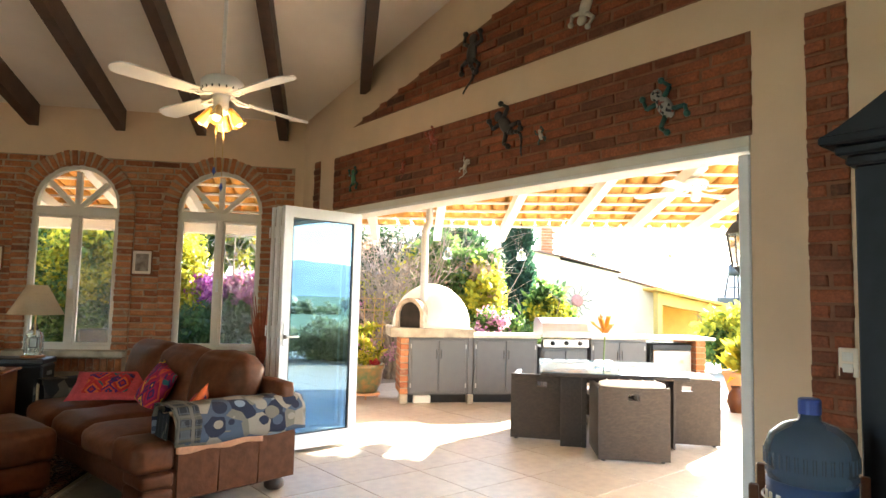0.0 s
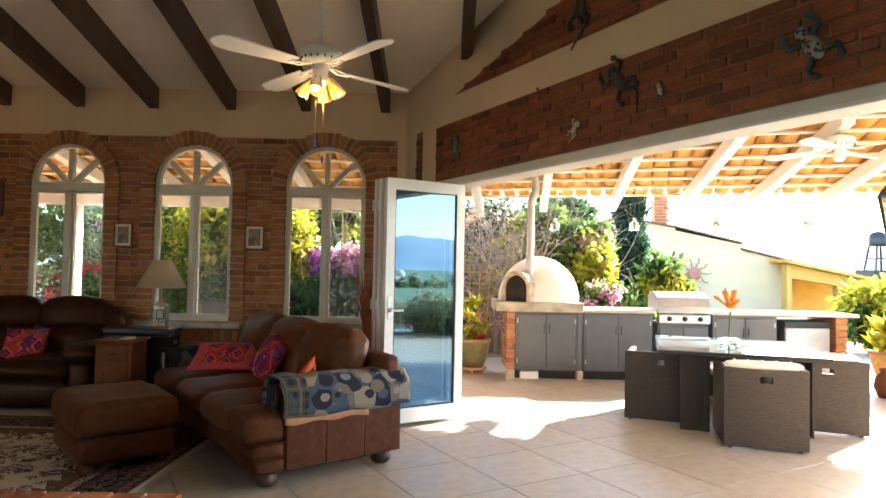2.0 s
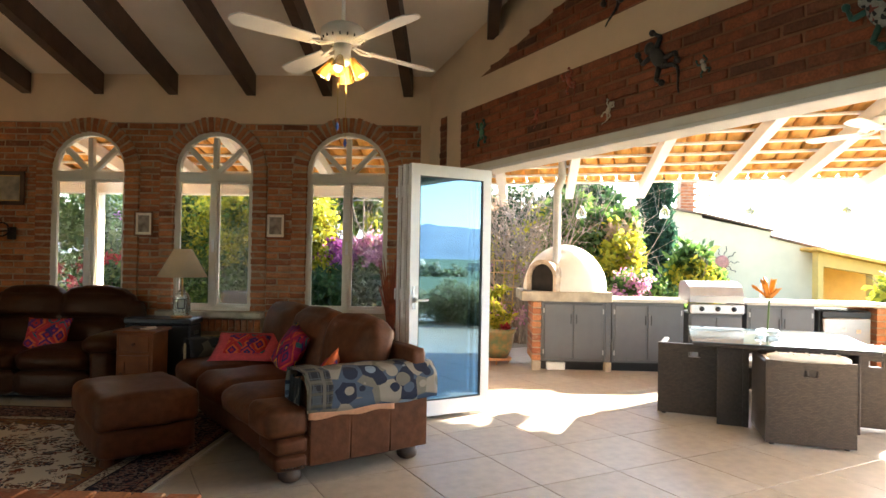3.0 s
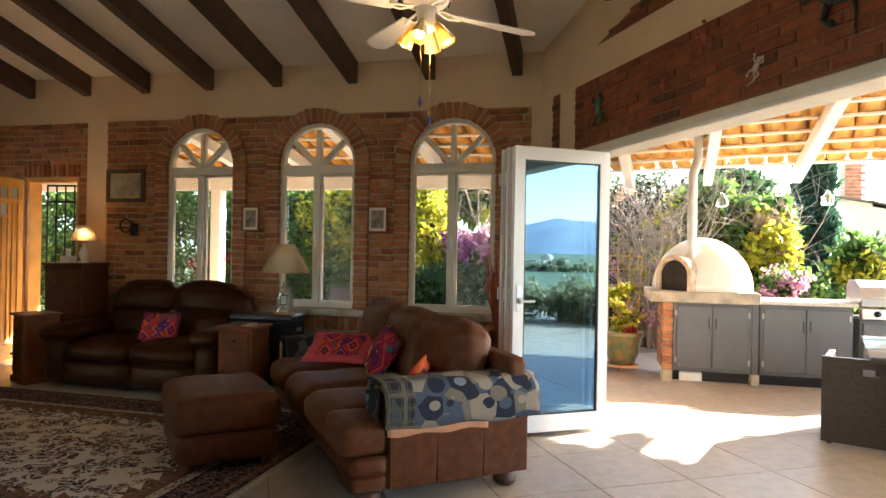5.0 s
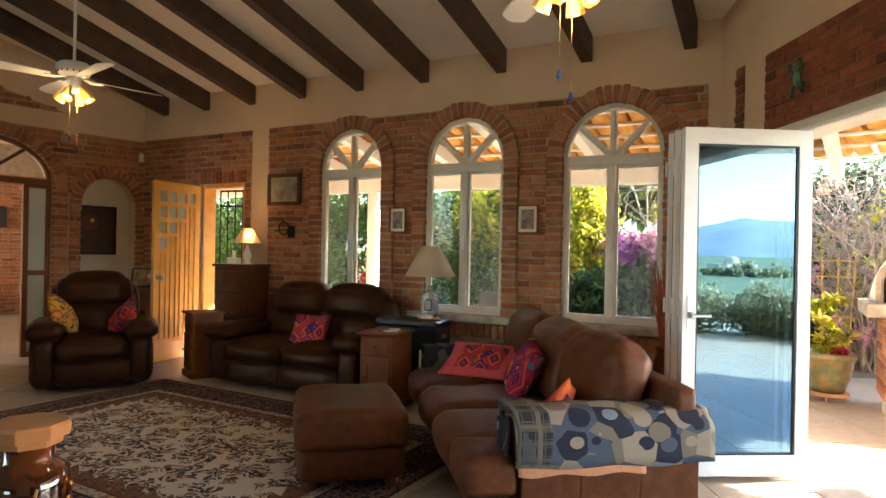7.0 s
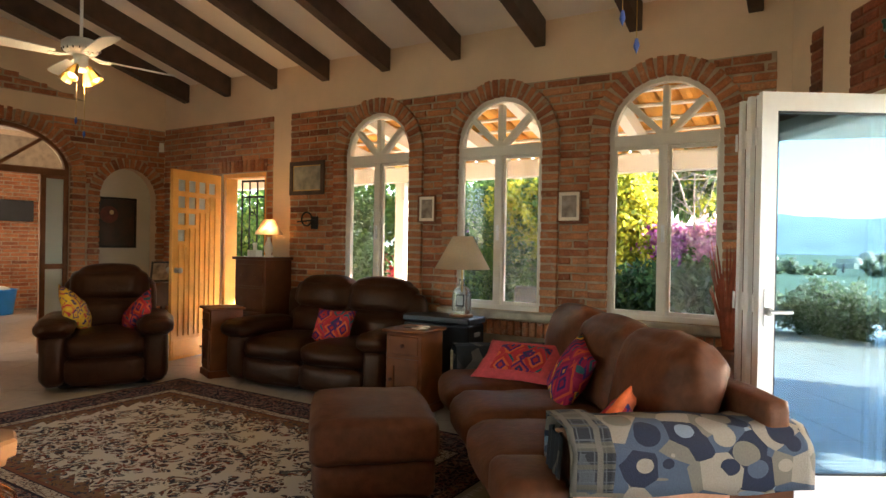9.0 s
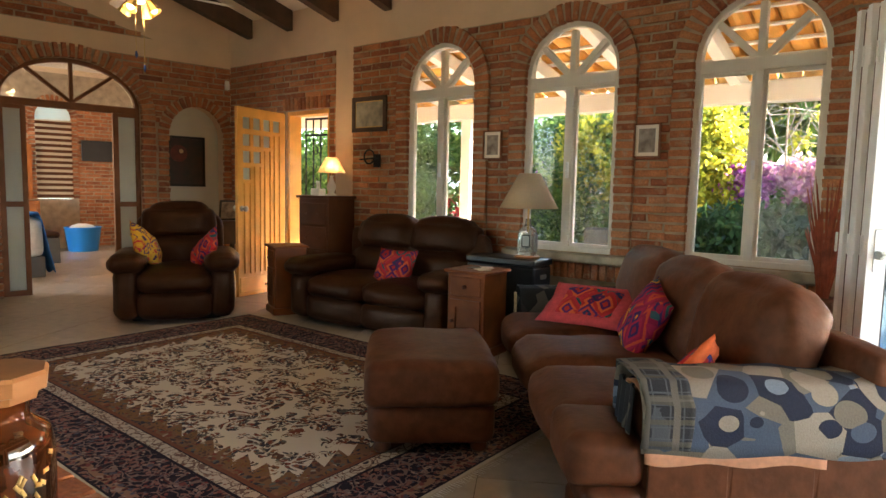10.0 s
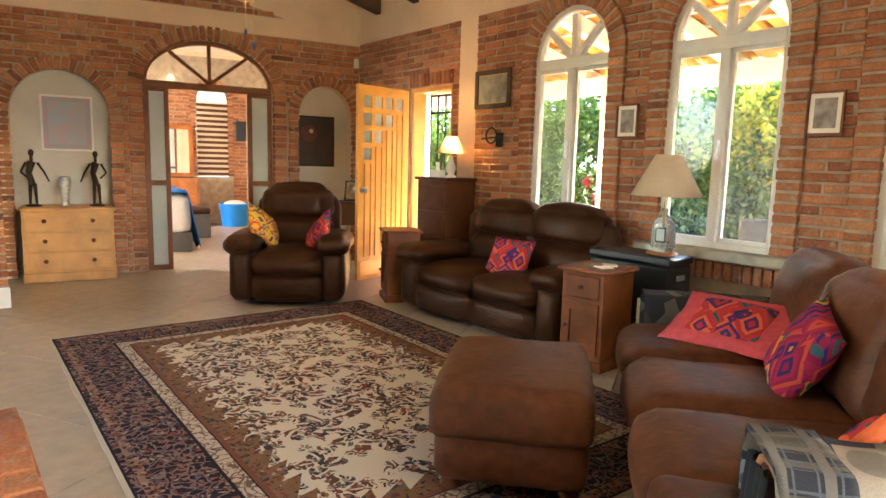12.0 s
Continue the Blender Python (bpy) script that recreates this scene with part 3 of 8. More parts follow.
def rug_material(hx, hy):
    """Knotted rug: borders by the distance to the edge, a field of floral sprays."""
    m = bpy.data.materials.new("knotted_rug")
    m.use_nodes = True
    nt, b = m.node_tree, m.node_tree.nodes["Principled BSDF"]
    co = nt.nodes.new("ShaderNodeTexCoord")

    def math_node(op, a, c=None):
        x = nt.nodes.new("ShaderNodeMath")
        x.operation = op
        for s, v in zip(x.inputs, (a, c)):
            if v is None:
                continue
            if hasattr(v, "node"):
                nt.links.new(v, s)
            else:
                s.default_value = v
        return x.outputs[0]

    def mix(fac, a, c):
        x = nt.nodes.new("ShaderNodeMix")
        x.data_type = "RGBA"
        for sock, v in ((x.inputs[0], fac), (x.inputs[6], a), (x.inputs[7], c)):
            if hasattr(v, "node"):
                nt.links.new(v, sock)
            else:
                sock.default_value = v if isinstance(v, float) else (*v, 1)
        return x.outputs[2]

    def voro(scale, feature="F1"):
        v = nt.nodes.new("ShaderNodeTexVoronoi")
        v.feature = feature
        v.inputs["Scale"].default_value = scale
        nt.links.new(warped, v.inputs["Vector"])
        return v

    ns = nt.nodes.new("ShaderNodeTexNoise")
    ns.inputs["Scale"].default_value = 9.0
    nt.links.new(co.outputs["Object"], ns.inputs["Vector"])
    va, vs = nt.nodes.new("ShaderNodeVectorMath"), nt.nodes.new("ShaderNodeVectorMath")
    vs.operation = "SCALE"
    vs.inputs["Scale"].default_value = 0.10
    nt.links.new(ns.outputs["Color"], vs.inputs[0])
    nt.links.new(co.outputs["Object"], va.inputs[0])
    nt.links.new(vs.outputs[0], va.inputs[1])
    warped = va.outputs[0]
    sep = nt.nodes.new("ShaderNodeSeparateXYZ")
    nt.links.new(co.outputs["Object"], sep.inputs[0])
    d = math_node("MINIMUM", math_node("SUBTRACT", hx, math_node("ABSOLUTE", sep.outputs[0])), math_node("SUBTRACT", hy, math_node("ABSOLUTE", sep.outputs[1])))
    # saw-toothed inner edge
    tri = math_node("ABSOLUTE", math_node("SUBTRACT", math_node("FRACT", math_node("MULTIPLY", math_node("ADD", sep.outputs[0], sep.outputs[1]), 6.6)), 0.5))
    cream, navy = (0.64, 0.56, 0.45), (0.022, 0.018, 0.030)
    fine, web = voro(36.0), voro(17.0, "DISTANCE_TO_EDGE")
    vine = math_node("LESS_THAN", web.outputs["Distance"], 0.05)
    fsep = nt.nodes.new("ShaderNodeSeparateColor")
    nt.links.new(fine.outputs["Color"], fsep.inputs[0])
    tint = ramp_nodes(nt, [(0, (0.05, 0.045, 0.06)), (0.30, (0.12, 0.06, 0.045)), (0.52, (0.20, 0.06, 0.04)), (0.68, (0.13, 0.12, 0.105)), (0.80, (0.27, 0.13, 0.075)), (0.93, (0.36, 0.28, 0.21))])
    nt.links.new(fsep.outputs[0], tint.inputs[0])
    petals = math_node("LESS_THAN", fine.outputs["Distance"], 0.50)

    def sprays(scale, loose, lobes, reach, bite):
        """One spray of leaves to a cell: lobed outline, open ring inside, and its own tilt."""
        v = nt.nodes.new("ShaderNodeTexVoronoi")
        v.voronoi_dimensions = "2D"
        v.inputs["Scale"].default_value, v.inputs["Randomness"].default_value = scale, loose
        nt.links.new(slight, v.inputs["Vector"])
        df = nt.nodes.new("ShaderNodeVectorMath")
        df.operation = "SUBTRACT"
        nt.links.new(slight, df.inputs[0])
        nt.links.new(v.outputs["Position"], df.inputs[1])
        sp = nt.nodes.new("ShaderNodeSeparateXYZ")
        nt.links.new(df.outputs[0], sp.inputs[0])
        cs = nt.nodes.new("ShaderNodeSeparateColor")
        nt.links.new(v.outputs["Color"], cs.inputs[0])
        ang = math_node("ARCTAN2", sp.outputs[1], sp.outputs[0])
        ang = math_node("ADD", math_node("MULTIPLY", ang, lobes), math_node("MULTIPLY", cs.outputs[0], 6.28))
        r = v.outputs["Distance"]
        swirl = math_node("ADD", ang, math_node("MULTIPLY", r, math_node("MULTIPLY", math_node("SUBTRACT", cs.outputs[2], 0.5), 26.0)))
        rim = math_node("ADD", reach, math_node("MULTIPLY", math_node("SINE", ang), reach * 0.32))
        inside = math_node("LESS_THAN", r, math_node("MULTIPLY", rim, math_node("ADD", 0.72, math_node("MULTIPLY", cs.outputs[1], 0.5))))
        blades = math_node("GREATER_THAN", math_node("SINE", math_node("MULTIPLY", swirl, 2.0)), bite)
        core = math_node("LESS_THAN", r, reach * 0.22)
        return math_node("MULTIPLY", inside, math_node("MAXIMUM", blades, core)), cs.outputs[1]

    sl, sa = nt.nodes.new("ShaderNodeVectorMath"), nt.nodes.new("ShaderNodeVectorMath")
    sl.operation = "SCALE"
    sl.inputs["Scale"].default_value = 0.045
    nt.links.new(ns.outputs["Color"], sl.inputs[0])
    nt.links.new(co.outputs["Object"], sa.inputs[0])
    nt.links.new(sl.outputs[0], sa.inputs[1])
    slight = sa.outputs[0]
    large, lrand = sprays(3.5, 0.7, 4.0, 0.47, -0.6)
    small, srand = sprays(7.5, 0.9, 3.0, 0.34, -0.5)
    leafy = math_node("LESS_THAN", fine.outputs["Distance"], 0.68)
    field = mix(math_node("MULTIPLY", small, leafy), cream, tint.outputs[0])
    field = mix(math_node("MULTIPLY", large, leafy), field, tint.outputs[0])
    btint = ramp_nodes(nt, [(0, (0.03, 0.024, 0.035)), (0.25, (0.085, 0.03, 0.032)), (0.5, (0.19, 0.06, 0.055)), (0.72, (0.32, 0.23, 0.19)), (0.86, (0.09, 0.085, 0.11))])
    nt.links.new(fsep.outputs[1], btint.inputs[0])
    bloom, brand = sprays(6.5, 0.5, 3.0, 0.42, -0.4)
    border = mix(math_node("LESS_THAN", fine.outputs["Distance"], 0.50), navy, btint.outputs[0])
    border = mix(math_node("MULTIPLY", bloom, petals), border, (0.24, 0.12, 0.095))
    border = mix(vine, border, (0.21, 0.14, 0.125))
    light = mix(vine, mix(math_node("LESS_THAN", fine.outputs["Distance"], 0.30), (0.50, 0.42, 0.33), tint.outputs[0]), (0.17, 0.11, 0.09))
    guard = mix(petals, (0.27, 0.16, 0.11), btint.outputs[0])
    inner = mix(petals, (0.21, 0.115, 0.068), tint.outputs[0])
    inner = mix(math_node("MULTIPLY", small, leafy), inner, (0.22, 0.12, 0.05))
    col = field
    for limit, layer in ((0.56, inner), (0.475, (0.19, 0.075, 0.045)), (0.45, navy), (0.443, light), (0.372, navy), (0.355, border), (0.105, guard), (0.06, border), (0.03, navy), (0.018, (0.52, 0.46, 0.36))):
        edge = math_node("ADD", math_node("ADD", d, math_node("MULTIPLY", tri, -0.20)), 0.02) if limit == 0.56 else d
        col = mix(math_node("LESS_THAN", edge, limit), col, layer)
    nt.links.new(col, b.inputs["Base Color"])
    n2 = nt.nodes.new("ShaderNodeTexNoise")
    n2.inputs["Scale"].default_value = 260.0
    nt.links.new(co.outputs["Object"], n2.inputs["Vector"])
    bp = nt.nodes.new("ShaderNodeBump")
    bp.inputs["Strength"].default_value, bp.inputs["Distance"].default_value = 0.5, 0.004
    nt.links.new(n2.outputs[0], bp.inputs["Height"])
    nt.links.new(bp.outputs[0], b.inputs["Normal"])
    b.inputs["Roughness"].default_value, b.inputs["Specular IOR Level"].default_value = 0.95, 0.1
    return m


# ---- soft shapes ----
def soft_box(x0, x1, y0, y1, z0, z1, r=0.06, puff=0.03, cuts=9, wrinkle=0.006, seed=0):
    """A stuffed block: rounded edges, domed faces, light creases."""
    bm = bmesh.new()
    bmesh.ops.create_cube(bm, size=2.0)
    bmesh.ops.subdivide_edges(bm, edges=bm.edges[:], cuts=cuts, use_grid_fill=True)
    c = Vector(((x0 + x1) / 2, (y0 + y1) / 2, (z0 + z1) / 2))
    h = Vector(((x1 - x0) / 2, (y1 - y0) / 2, (z1 - z0) / 2))
    r = min(r, min(h) * 0.95)
    for v in bm.verts:
        u = v.co.copy()
        p = Vector([math.copysign(abs(u[k]) ** 0.8, u[k]) * h[k] for k in range(3)])
        inner = Vector([max(-(h[k] - r), min(h[k] - r, p[k])) for k in range(3)])
        d = p - inner
        if d.length > 1e-6:
            m = max(abs(u[k]) for k in range(3))
            p = inner + d.normalized() * r
        for k in range(3):
            if abs(u[k]) > 0.999:
                o = [j for j in range(3) if j != k]
                p[k] += math.copysign(puff * (1 - u[o[0]] ** 2) * (1 - u[o[1]] ** 2), u[k])
        q = p * 5.0 + Vector((seed * 3.7, seed * 1.3, 0))
        p += noise.noise_vector(q) * wrinkle + noise.noise_vector(q * 3) * wrinkle * 0.5
        v.co = c + p
    return bm


def pillow(w, h, t, seed=0, n=12):
    """A cushion lying in x, y with pointed corners."""
    bm = bmesh.new()
    grid = {}
    for side in (1, -1):
        for i in range(n + 1):
            for j in range(n + 1):
                u, v = 2 * i / n - 1, 2 * j / n - 1
                if side == -1 and (i in (0, n) or j in (0, n)):
                    grid[side, i, j] = grid[1, i, j]
                    continue
                f = ((1 - u * u) * (1 - v * v)) ** 0.42
                pinch = 1 - 0.06 * (1 - abs(u)) * abs(v) - 0.0
                x, y = u * w / 2 * (1 - 0.07 * (1 - v * v) * abs(u)), v * h / 2 * (1 - 0.07 * (1 - u * u) * abs(v))
                z = side * f * t / 2 + 0.012 * noise.noise(Vector((u * 2 + seed, v * 2, side)))
                grid[side, i, j] = bm.verts.new((x, y, z))
        for i in range(n):
            for j in range(n):
                q = [grid[side, i, j], grid[side, i + 1, j], grid[side, i + 1, j + 1], grid[side, i, j + 1]]
                bm.faces.new(q if side == 1 else q[::-1])
    return bm


def sheet(fn, nu, nv, thick=0.006):
    """A cloth sheet from fn(u, v), u and v from 0 to 1, with real thickness."""
    bm = bmesh.new()
    g = [[bm.verts.new(fn(i / nu, j / nv)) for j in range(nv + 1)] for i in range(nu + 1)]
    for i in range(nu):
        for j in range(nv):
            bm.faces.new((g[i][j], g[i + 1][j], g[i + 1][j + 1], g[i][j + 1]))
    bmesh.ops.recalc_face_normals(bm, faces=bm.faces)
    bmesh.ops.solidify(bm, geom=bm.faces[:], thickness=thick)
    return bm


# ---- windows ----
def arc_pts(cx, zc, r, a0, a1, n):
    return [(cx + r * math.cos(a0 + (a1 - a0) * i / n), zc + r * math.sin(a0 + (a1 - a0) * i / n)) for i in range(n + 1)]


def ring_slab(cx, zc, r_out, r_in, y0, y1, n=20, z_low=None):
    outer, inner = arc_pts(cx, zc, r_out, 0, math.pi, n), arc_pts(cx, zc, r_in, math.pi, 0, n)
    return slab([outer + inner], y0, y1)


def build_window(i, cx, half):
    win = new("window_%d" % (i + 1))
    win.matrix_world = pose(cx, 7.27 + 0.04, 0)
    tagged(win, "arched cream window with a fanlight and two casement panes", "window", kind="structure")
    f, zt = 0.045, 2.25
    part("window_frame", box(-half, -half + f, -0.03, 0.05, SILL, SPRING), M_FRAME, win)
    part("window_frame", box(half - f, half, -0.03, 0.05, SILL, SPRING), M_FRAME, win)
    part("window_frame", box(-half + f, half - f, -0.03, 0.05, SILL, SILL + f), M_FRAME, win)
    part("arch_frame", ring_slab(0, SPRING, half, half - f, -0.03, 0.05), M_FRAME, win)
    part("transom", box(-half + f, half - f, -0.035, 0.05, zt - 0.045, zt + 0.05), M_FRAME, win)
    part("mullion", box(-0.03, 0.03, -0.04, 0.05, SILL + f, zt - 0.045), M_FRAME, win)
    for ang in (90, 45, 135):
        a = radians(ang)
        bm = box(0.0, half - f + 0.012, -0.028, 0.045, -0.026, 0.026)
        bmesh.ops.transform(bm, matrix=Matrix.Translation((0, 0, zt + 0.02)) @ Matrix.Rotation(-a, 4, "Y"), verts=bm.verts)
        part("spoke", bm, M_FRAME, win)
    for s in (-1, 1):
        x0, x1 = (-half + f, -0.03) if s < 0 else (0.03, half - f)
        sash = part("sash", slab([[(x0, SILL + f), (x1, SILL + f), (x1, zt - 0.045), (x0, zt - 0.045)], [(x0 + 0.02, SILL + f + 0.03), (x1 - 0.02, SILL + f + 0.03), (x1 - 0.02, zt - 0.07), (x0 + 0.02, zt - 0.07)]], -0.015 + 0.012 * s, 0.02 + 0.012 * s), M_FRAME, win)
        part("pane", box(x0 + 0.015, x1 - 0.015, 0.0, 0.004, SILL + f + 0.025, zt - 0.065, 0), M_GLASS, sash)
    x0, x1 = (-half + f, -0.03) if i == 0 else (0.03, half - f)
    part("insect_screen", box(x0 + 0.01, x1 - 0.01, 0.040, 0.042, SILL + f + 0.01, zt - 0.05, 0), M_SCREEN, win, "fine grey insect screen")
    part("pane", slab([arc_pts(0, SPRING, half - f - 0.003, 0, math.pi, 20) + [(-half + f, zt + 0.04), (half - f, zt + 0.04)]], 0.008, 0.012), M_GLASS, win)
    bm = box(-0.012, 0.012, -0.07, -0.04, 1.42, 1.56, 0.004)
    part("handle", bm, M_ALU, win, "small pale metal casement handle")
    part("sill", box(-half - 0.14, half + 0.14, -0.16, 0.06, SILL - 0.07, SILL - 0.005, 0.012, 2), M_STONE, win, "rough pale stone window sill")


for i, (cx, half) in enumerate(WINDOWS):
    build_window(i, cx, half)

# ---- wooden front door ----
door = new("door_1")
door.matrix_world = pose(-6.60, 7.22, 0, 0, 0, -79)
tagged(door, "open honey-coloured plank door with small square panes", "door", kind="structure")
DW, DH = 0.79, 2.17
holes = []
for row in range(4):
    for c in range(4 - row):
        x1 = DW - 0.085 - c * 0.165
        z1 = 2.06 - row * 0.19
        holes.append([(x1 - 0.115, z1 - 0.13), (x1, z1 - 0.13), (x1, z1), (x1 - 0.115, z1)])
part("leaf", slab([[(0, 0.02), (DW, 0.02), (DW, DH), (0, DH)]] + holes, -0.02, 0.02), M_WOOD_DOOR, door)
for hl in holes:
    (x0, z0), (x1, z1) = hl[0], hl[2]
    part("pane", box(x0, x1, -0.003, 0.003, z0, z1, 0), M_FROST, door, "small grey glass pane")
    part("pane_trim", slab([[(x0 - 0.014, z0 - 0.014), (x1 + 0.014, z0 - 0.014), (x1 + 0.014, z1 + 0.014), (x0 - 0.014, z1 + 0.014)], [(x0, z0), (x1, z0), (x1, z1), (x0, z1)]], -0.028, -0.018), M_WOOD_DOOR, door)
for c in range(4):
    x1 = DW - 0.085 - c * 0.165
    top = 2.06 - (4 - c) * 0.19 + 0.02
    for x in (x1 - 0.112, x1 - 0.021):
        part("moulding", box(x, x + 0.018, 0.018, 0.036, 0.28, top, 0.006), M_WOOD_DOOR, door)
        part("moulding", box(x, x + 0.018, -0.036, -0.018, 0.28, top, 0.006), M_WOOD_DOOR, door)
part("bottom_rail", box(0.02, DW - 0.02, 0.018, 0.03, 0.06, 0.24, 0.005), M_WOOD_DOOR, door)
for s in (-1, 1):
    bm = lathe([(0.0, 0.0), (0.032, 0.002), (0.03, 0.012), (0.012, 0.02), (0.014, 0.04), (0.03, 0.052), (0.034, 0.07), (0.02, 0.084), (0.0, 0.088)], 16)
    bmesh.ops.transform(bm, matrix=Matrix.Translation((DW - 0.06, s * 0.018, 1.03)) @ Matrix.Rotation(radians(-90 * s), 4, "X"), verts=bm.verts)
    part("door_knob", bm, M_STEEL, door, "polished round metal knob", True)
frame_ob = new("door_frame")
frame_ob.matrix_world = FRONT
tagged(frame_ob, "honey wood door frame set in the brick wall", "door frame", kind="structure")
for x0, x1, z0, z1 in ((-6.62, -6.57, 0, 2.2), (-5.89, -5.84, 0, 2.2), (-6.57, -5.89, 2.15, 2.2)):
    part("jamb", box(x0, x1, 0.02, 0.2, z0, z1), M_WOOD_DOOR, frame_ob)
gate = thing("iron_gate", pose(-6.55, 7.52, 0.02, 0, 0, 8), "black wrought-iron security gate with scrolls", "gate")
for x in [0.0, 0.12, 0.24, 0.36, 0.48, 0.60, 0.66]:
    part("bar", box(x, x + 0.016, -0.008, 0.008, 0.0, 2.12, 0.002), M_IRON, gate)
for z in (0.05, 1.0, 1.9, 2.1):
    part("rail", box(0.0, 0.676, -0.01, 0.01, z, z + 0.025, 0.002), M_IRON, gate)
for x in (0.18, 0.42):
    for z in (0.5, 1.25, 1.65):
        bm = bmesh.new()
        last = None
        for k in range(22):
            a = k * 0.45
            r = 0.055 * (1 - k / 26)
            p = (x + r * math.cos(a), 0, z + r * math.sin(a) + k * 0.006)
            if last:
                add_tube(bm, last, p, 0.006, n=6)
            last = p
        part("scroll", bm, M_IRON, gate)

# ---- arched doorway in the west wall ----
arch = new("door_2")
arch.matrix_world = WEST @ pose(ARCH_X, -0.12, 0)
tagged(arch, "arched brown wooden doorway with fanlight and frosted side panels", "door", kind="structure")
H2 = ARCH_H - 0.012
part("transom", box(-H2, H2, -0.04, 0.04, 2.12, 2.20), M_DOORFRAME, arch)
pts_o = [(H2 * math.cos(math.pi * k / 24), 2.20 + 0.49 * math.sin(math.pi * k / 24)) for k in range(25)]
pts_i = [((H2 - 0.045) * math.cos(math.pi * k / 24), 2.20 + 0.445 * math.sin(math.pi * k / 24)) for k in range(24, -1, -1)]
part("arch_frame", slab([pts_o + pts_i], -0.035, 0.035), M_DOORFRAME, arch)
for ang, ln in ((90, 0.46), (38, 0.56), (142, 0.56)):
    bm = box(0, ln, -0.025, 0.025, -0.02, 0.02)
    bmesh.ops.transform(bm, matrix=Matrix.Translation((0, 0, 2.2)) @ Matrix.Rotation(-radians(ang), 4, "Y"), verts=bm.verts)
    part("spoke", bm, M_DOORFRAME, arch)
part("pane", slab([pts_o], -0.004, 0.002), M_GLASS, arch)
for s in (-1, 1):
    x0, x1 = (-H2, -H2 + 0.30) if s < 0 else (H2 - 0.27, H2)
    panel = part("side_panel", slab([[(x0, 0.0), (x1, 0.0), (x1, 2.12), (x0, 2.12)], [(x0 + 0.05, 0.06), (x1 - 0.06, 0.06), (x1 - 0.06, 1.0), (x0 + 0.05, 1.0)], [(x0 + 0.05, 1.06), (x1 - 0.06, 1.06), (x1 - 0.06, 2.08), (x0 + 0.05, 2.08)]], -0.03, 0.03), M_DOORFRAME, arch)
    for z0, z1 in ((0.06, 1.0), (1.06, 2.08)):
        part("pane", box(x0 + 0.045, x1 - 0.055, -0.006, 0.006, z0 - 0.005, z1 + 0.005, 0), M_FROST, panel, "frosted grey glass pane")

# ---- folding door stack and the opening's trim ----
bifold = thing("folding_door", pose(-0.485, 5.775, 0.0, 0, 0, 32.5), "open white aluminium folding glass door, panels stacked together", "door")


def bifold_panel(parent, y, x_off, w, glass):
    h0, h1, f = 0.03, 2.215, 0.085
    fr = part("panel_frame", slab([[(0, h0), (w, h0), (w, h1), (0, h1)], [(f, h0 + 0.13), (w - f, h0 + 0.13), (w - f, h1 - 0.10), (f, h1 - 0.10)]], y, y + 0.037), M_ALU, parent)
    fr.matrix_basis = pose(x_off, 0, 0)
    part("pane", box(f - 0.01, w - f + 0.01, y + 0.018, y + 0.026, h0 + 0.12, h1 - 0.09, 0), glass, fr, "clear reflecting glass pane")
    part("gasket", slab([[(f, h0 + 0.13), (w - f, h0 + 0.13), (w - f, h1 - 0.10), (f, h1 - 0.10)], [(f + 0.012, h0 + 0.142), (w - f - 0.012, h0 + 0.142), (w - f - 0.012, h1 - 0.112), (f + 0.012, h1 - 0.112)]], y + 0.008, y + 0.03), M_BLACK, fr)
    return fr


for k in range(5):
    bifold_panel(bifold, 0.056 * k, (0.0, 0.016, -0.006, 0.018, 0.002)[k], 0.83, M_COATED if k == 0 else M_GLASS)
    if k < 4:
        part("seal", box(0.022, 0.04, 0.056 * k + 0.0375, 0.056 * k + 0.0555, 0.05, 2.2, 0), M_BEAM, bifold, "dark brown weather seal")
    for z in (0.25, 1.08, 1.98):
        part("hinge", box(-0.012, -0.001, 0.056 * k + 0.037, 0.056 * k + 0.05, z - 0.05, z + 0.05, 0.003), M_ALU, bifold)
part("door_handle", box(0.03, 0.055, -0.045, 0.0, 1.02, 1.06, 0.006), M_STEEL, bifold)
part("lever", box(0.03, 0.16, -0.06, -0.04, 1.03, 1.05, 0.006), M_STEEL, bifold, "satin metal lever handle")
part("lock_plate", box(0.025, 0.06, -0.006, 0.0, 0.96, 1.16, 0.003), M_STEEL, bifold)
trim = new("trim")
trim.matrix_world = OPEN
tagged(trim, "pale aluminium head track and jambs of the wide opening", "trim", kind="structure")
part("head_track", box(JAMB0, JAMB1, -0.012, 0.20, 2.215, 2.298, 0.006), M_FRAME, trim)
part("track_lip", box(JAMB0, JAMB1, -0.022, -0.013, 2.215, 2.24, 0.003), M_WHITE, trim)
part("side_jamb", box(JAMB1 - 0.06, JAMB1 - 0.002, -0.012, 0.20, 0, 2.199, 0.006), M_ALU, trim)
part("side_jamb", box(JAMB0 + 0.002, JAMB0 + 0.06, 0.0, 0.20, 0, 2.199, 0.006), M_ALU, trim)


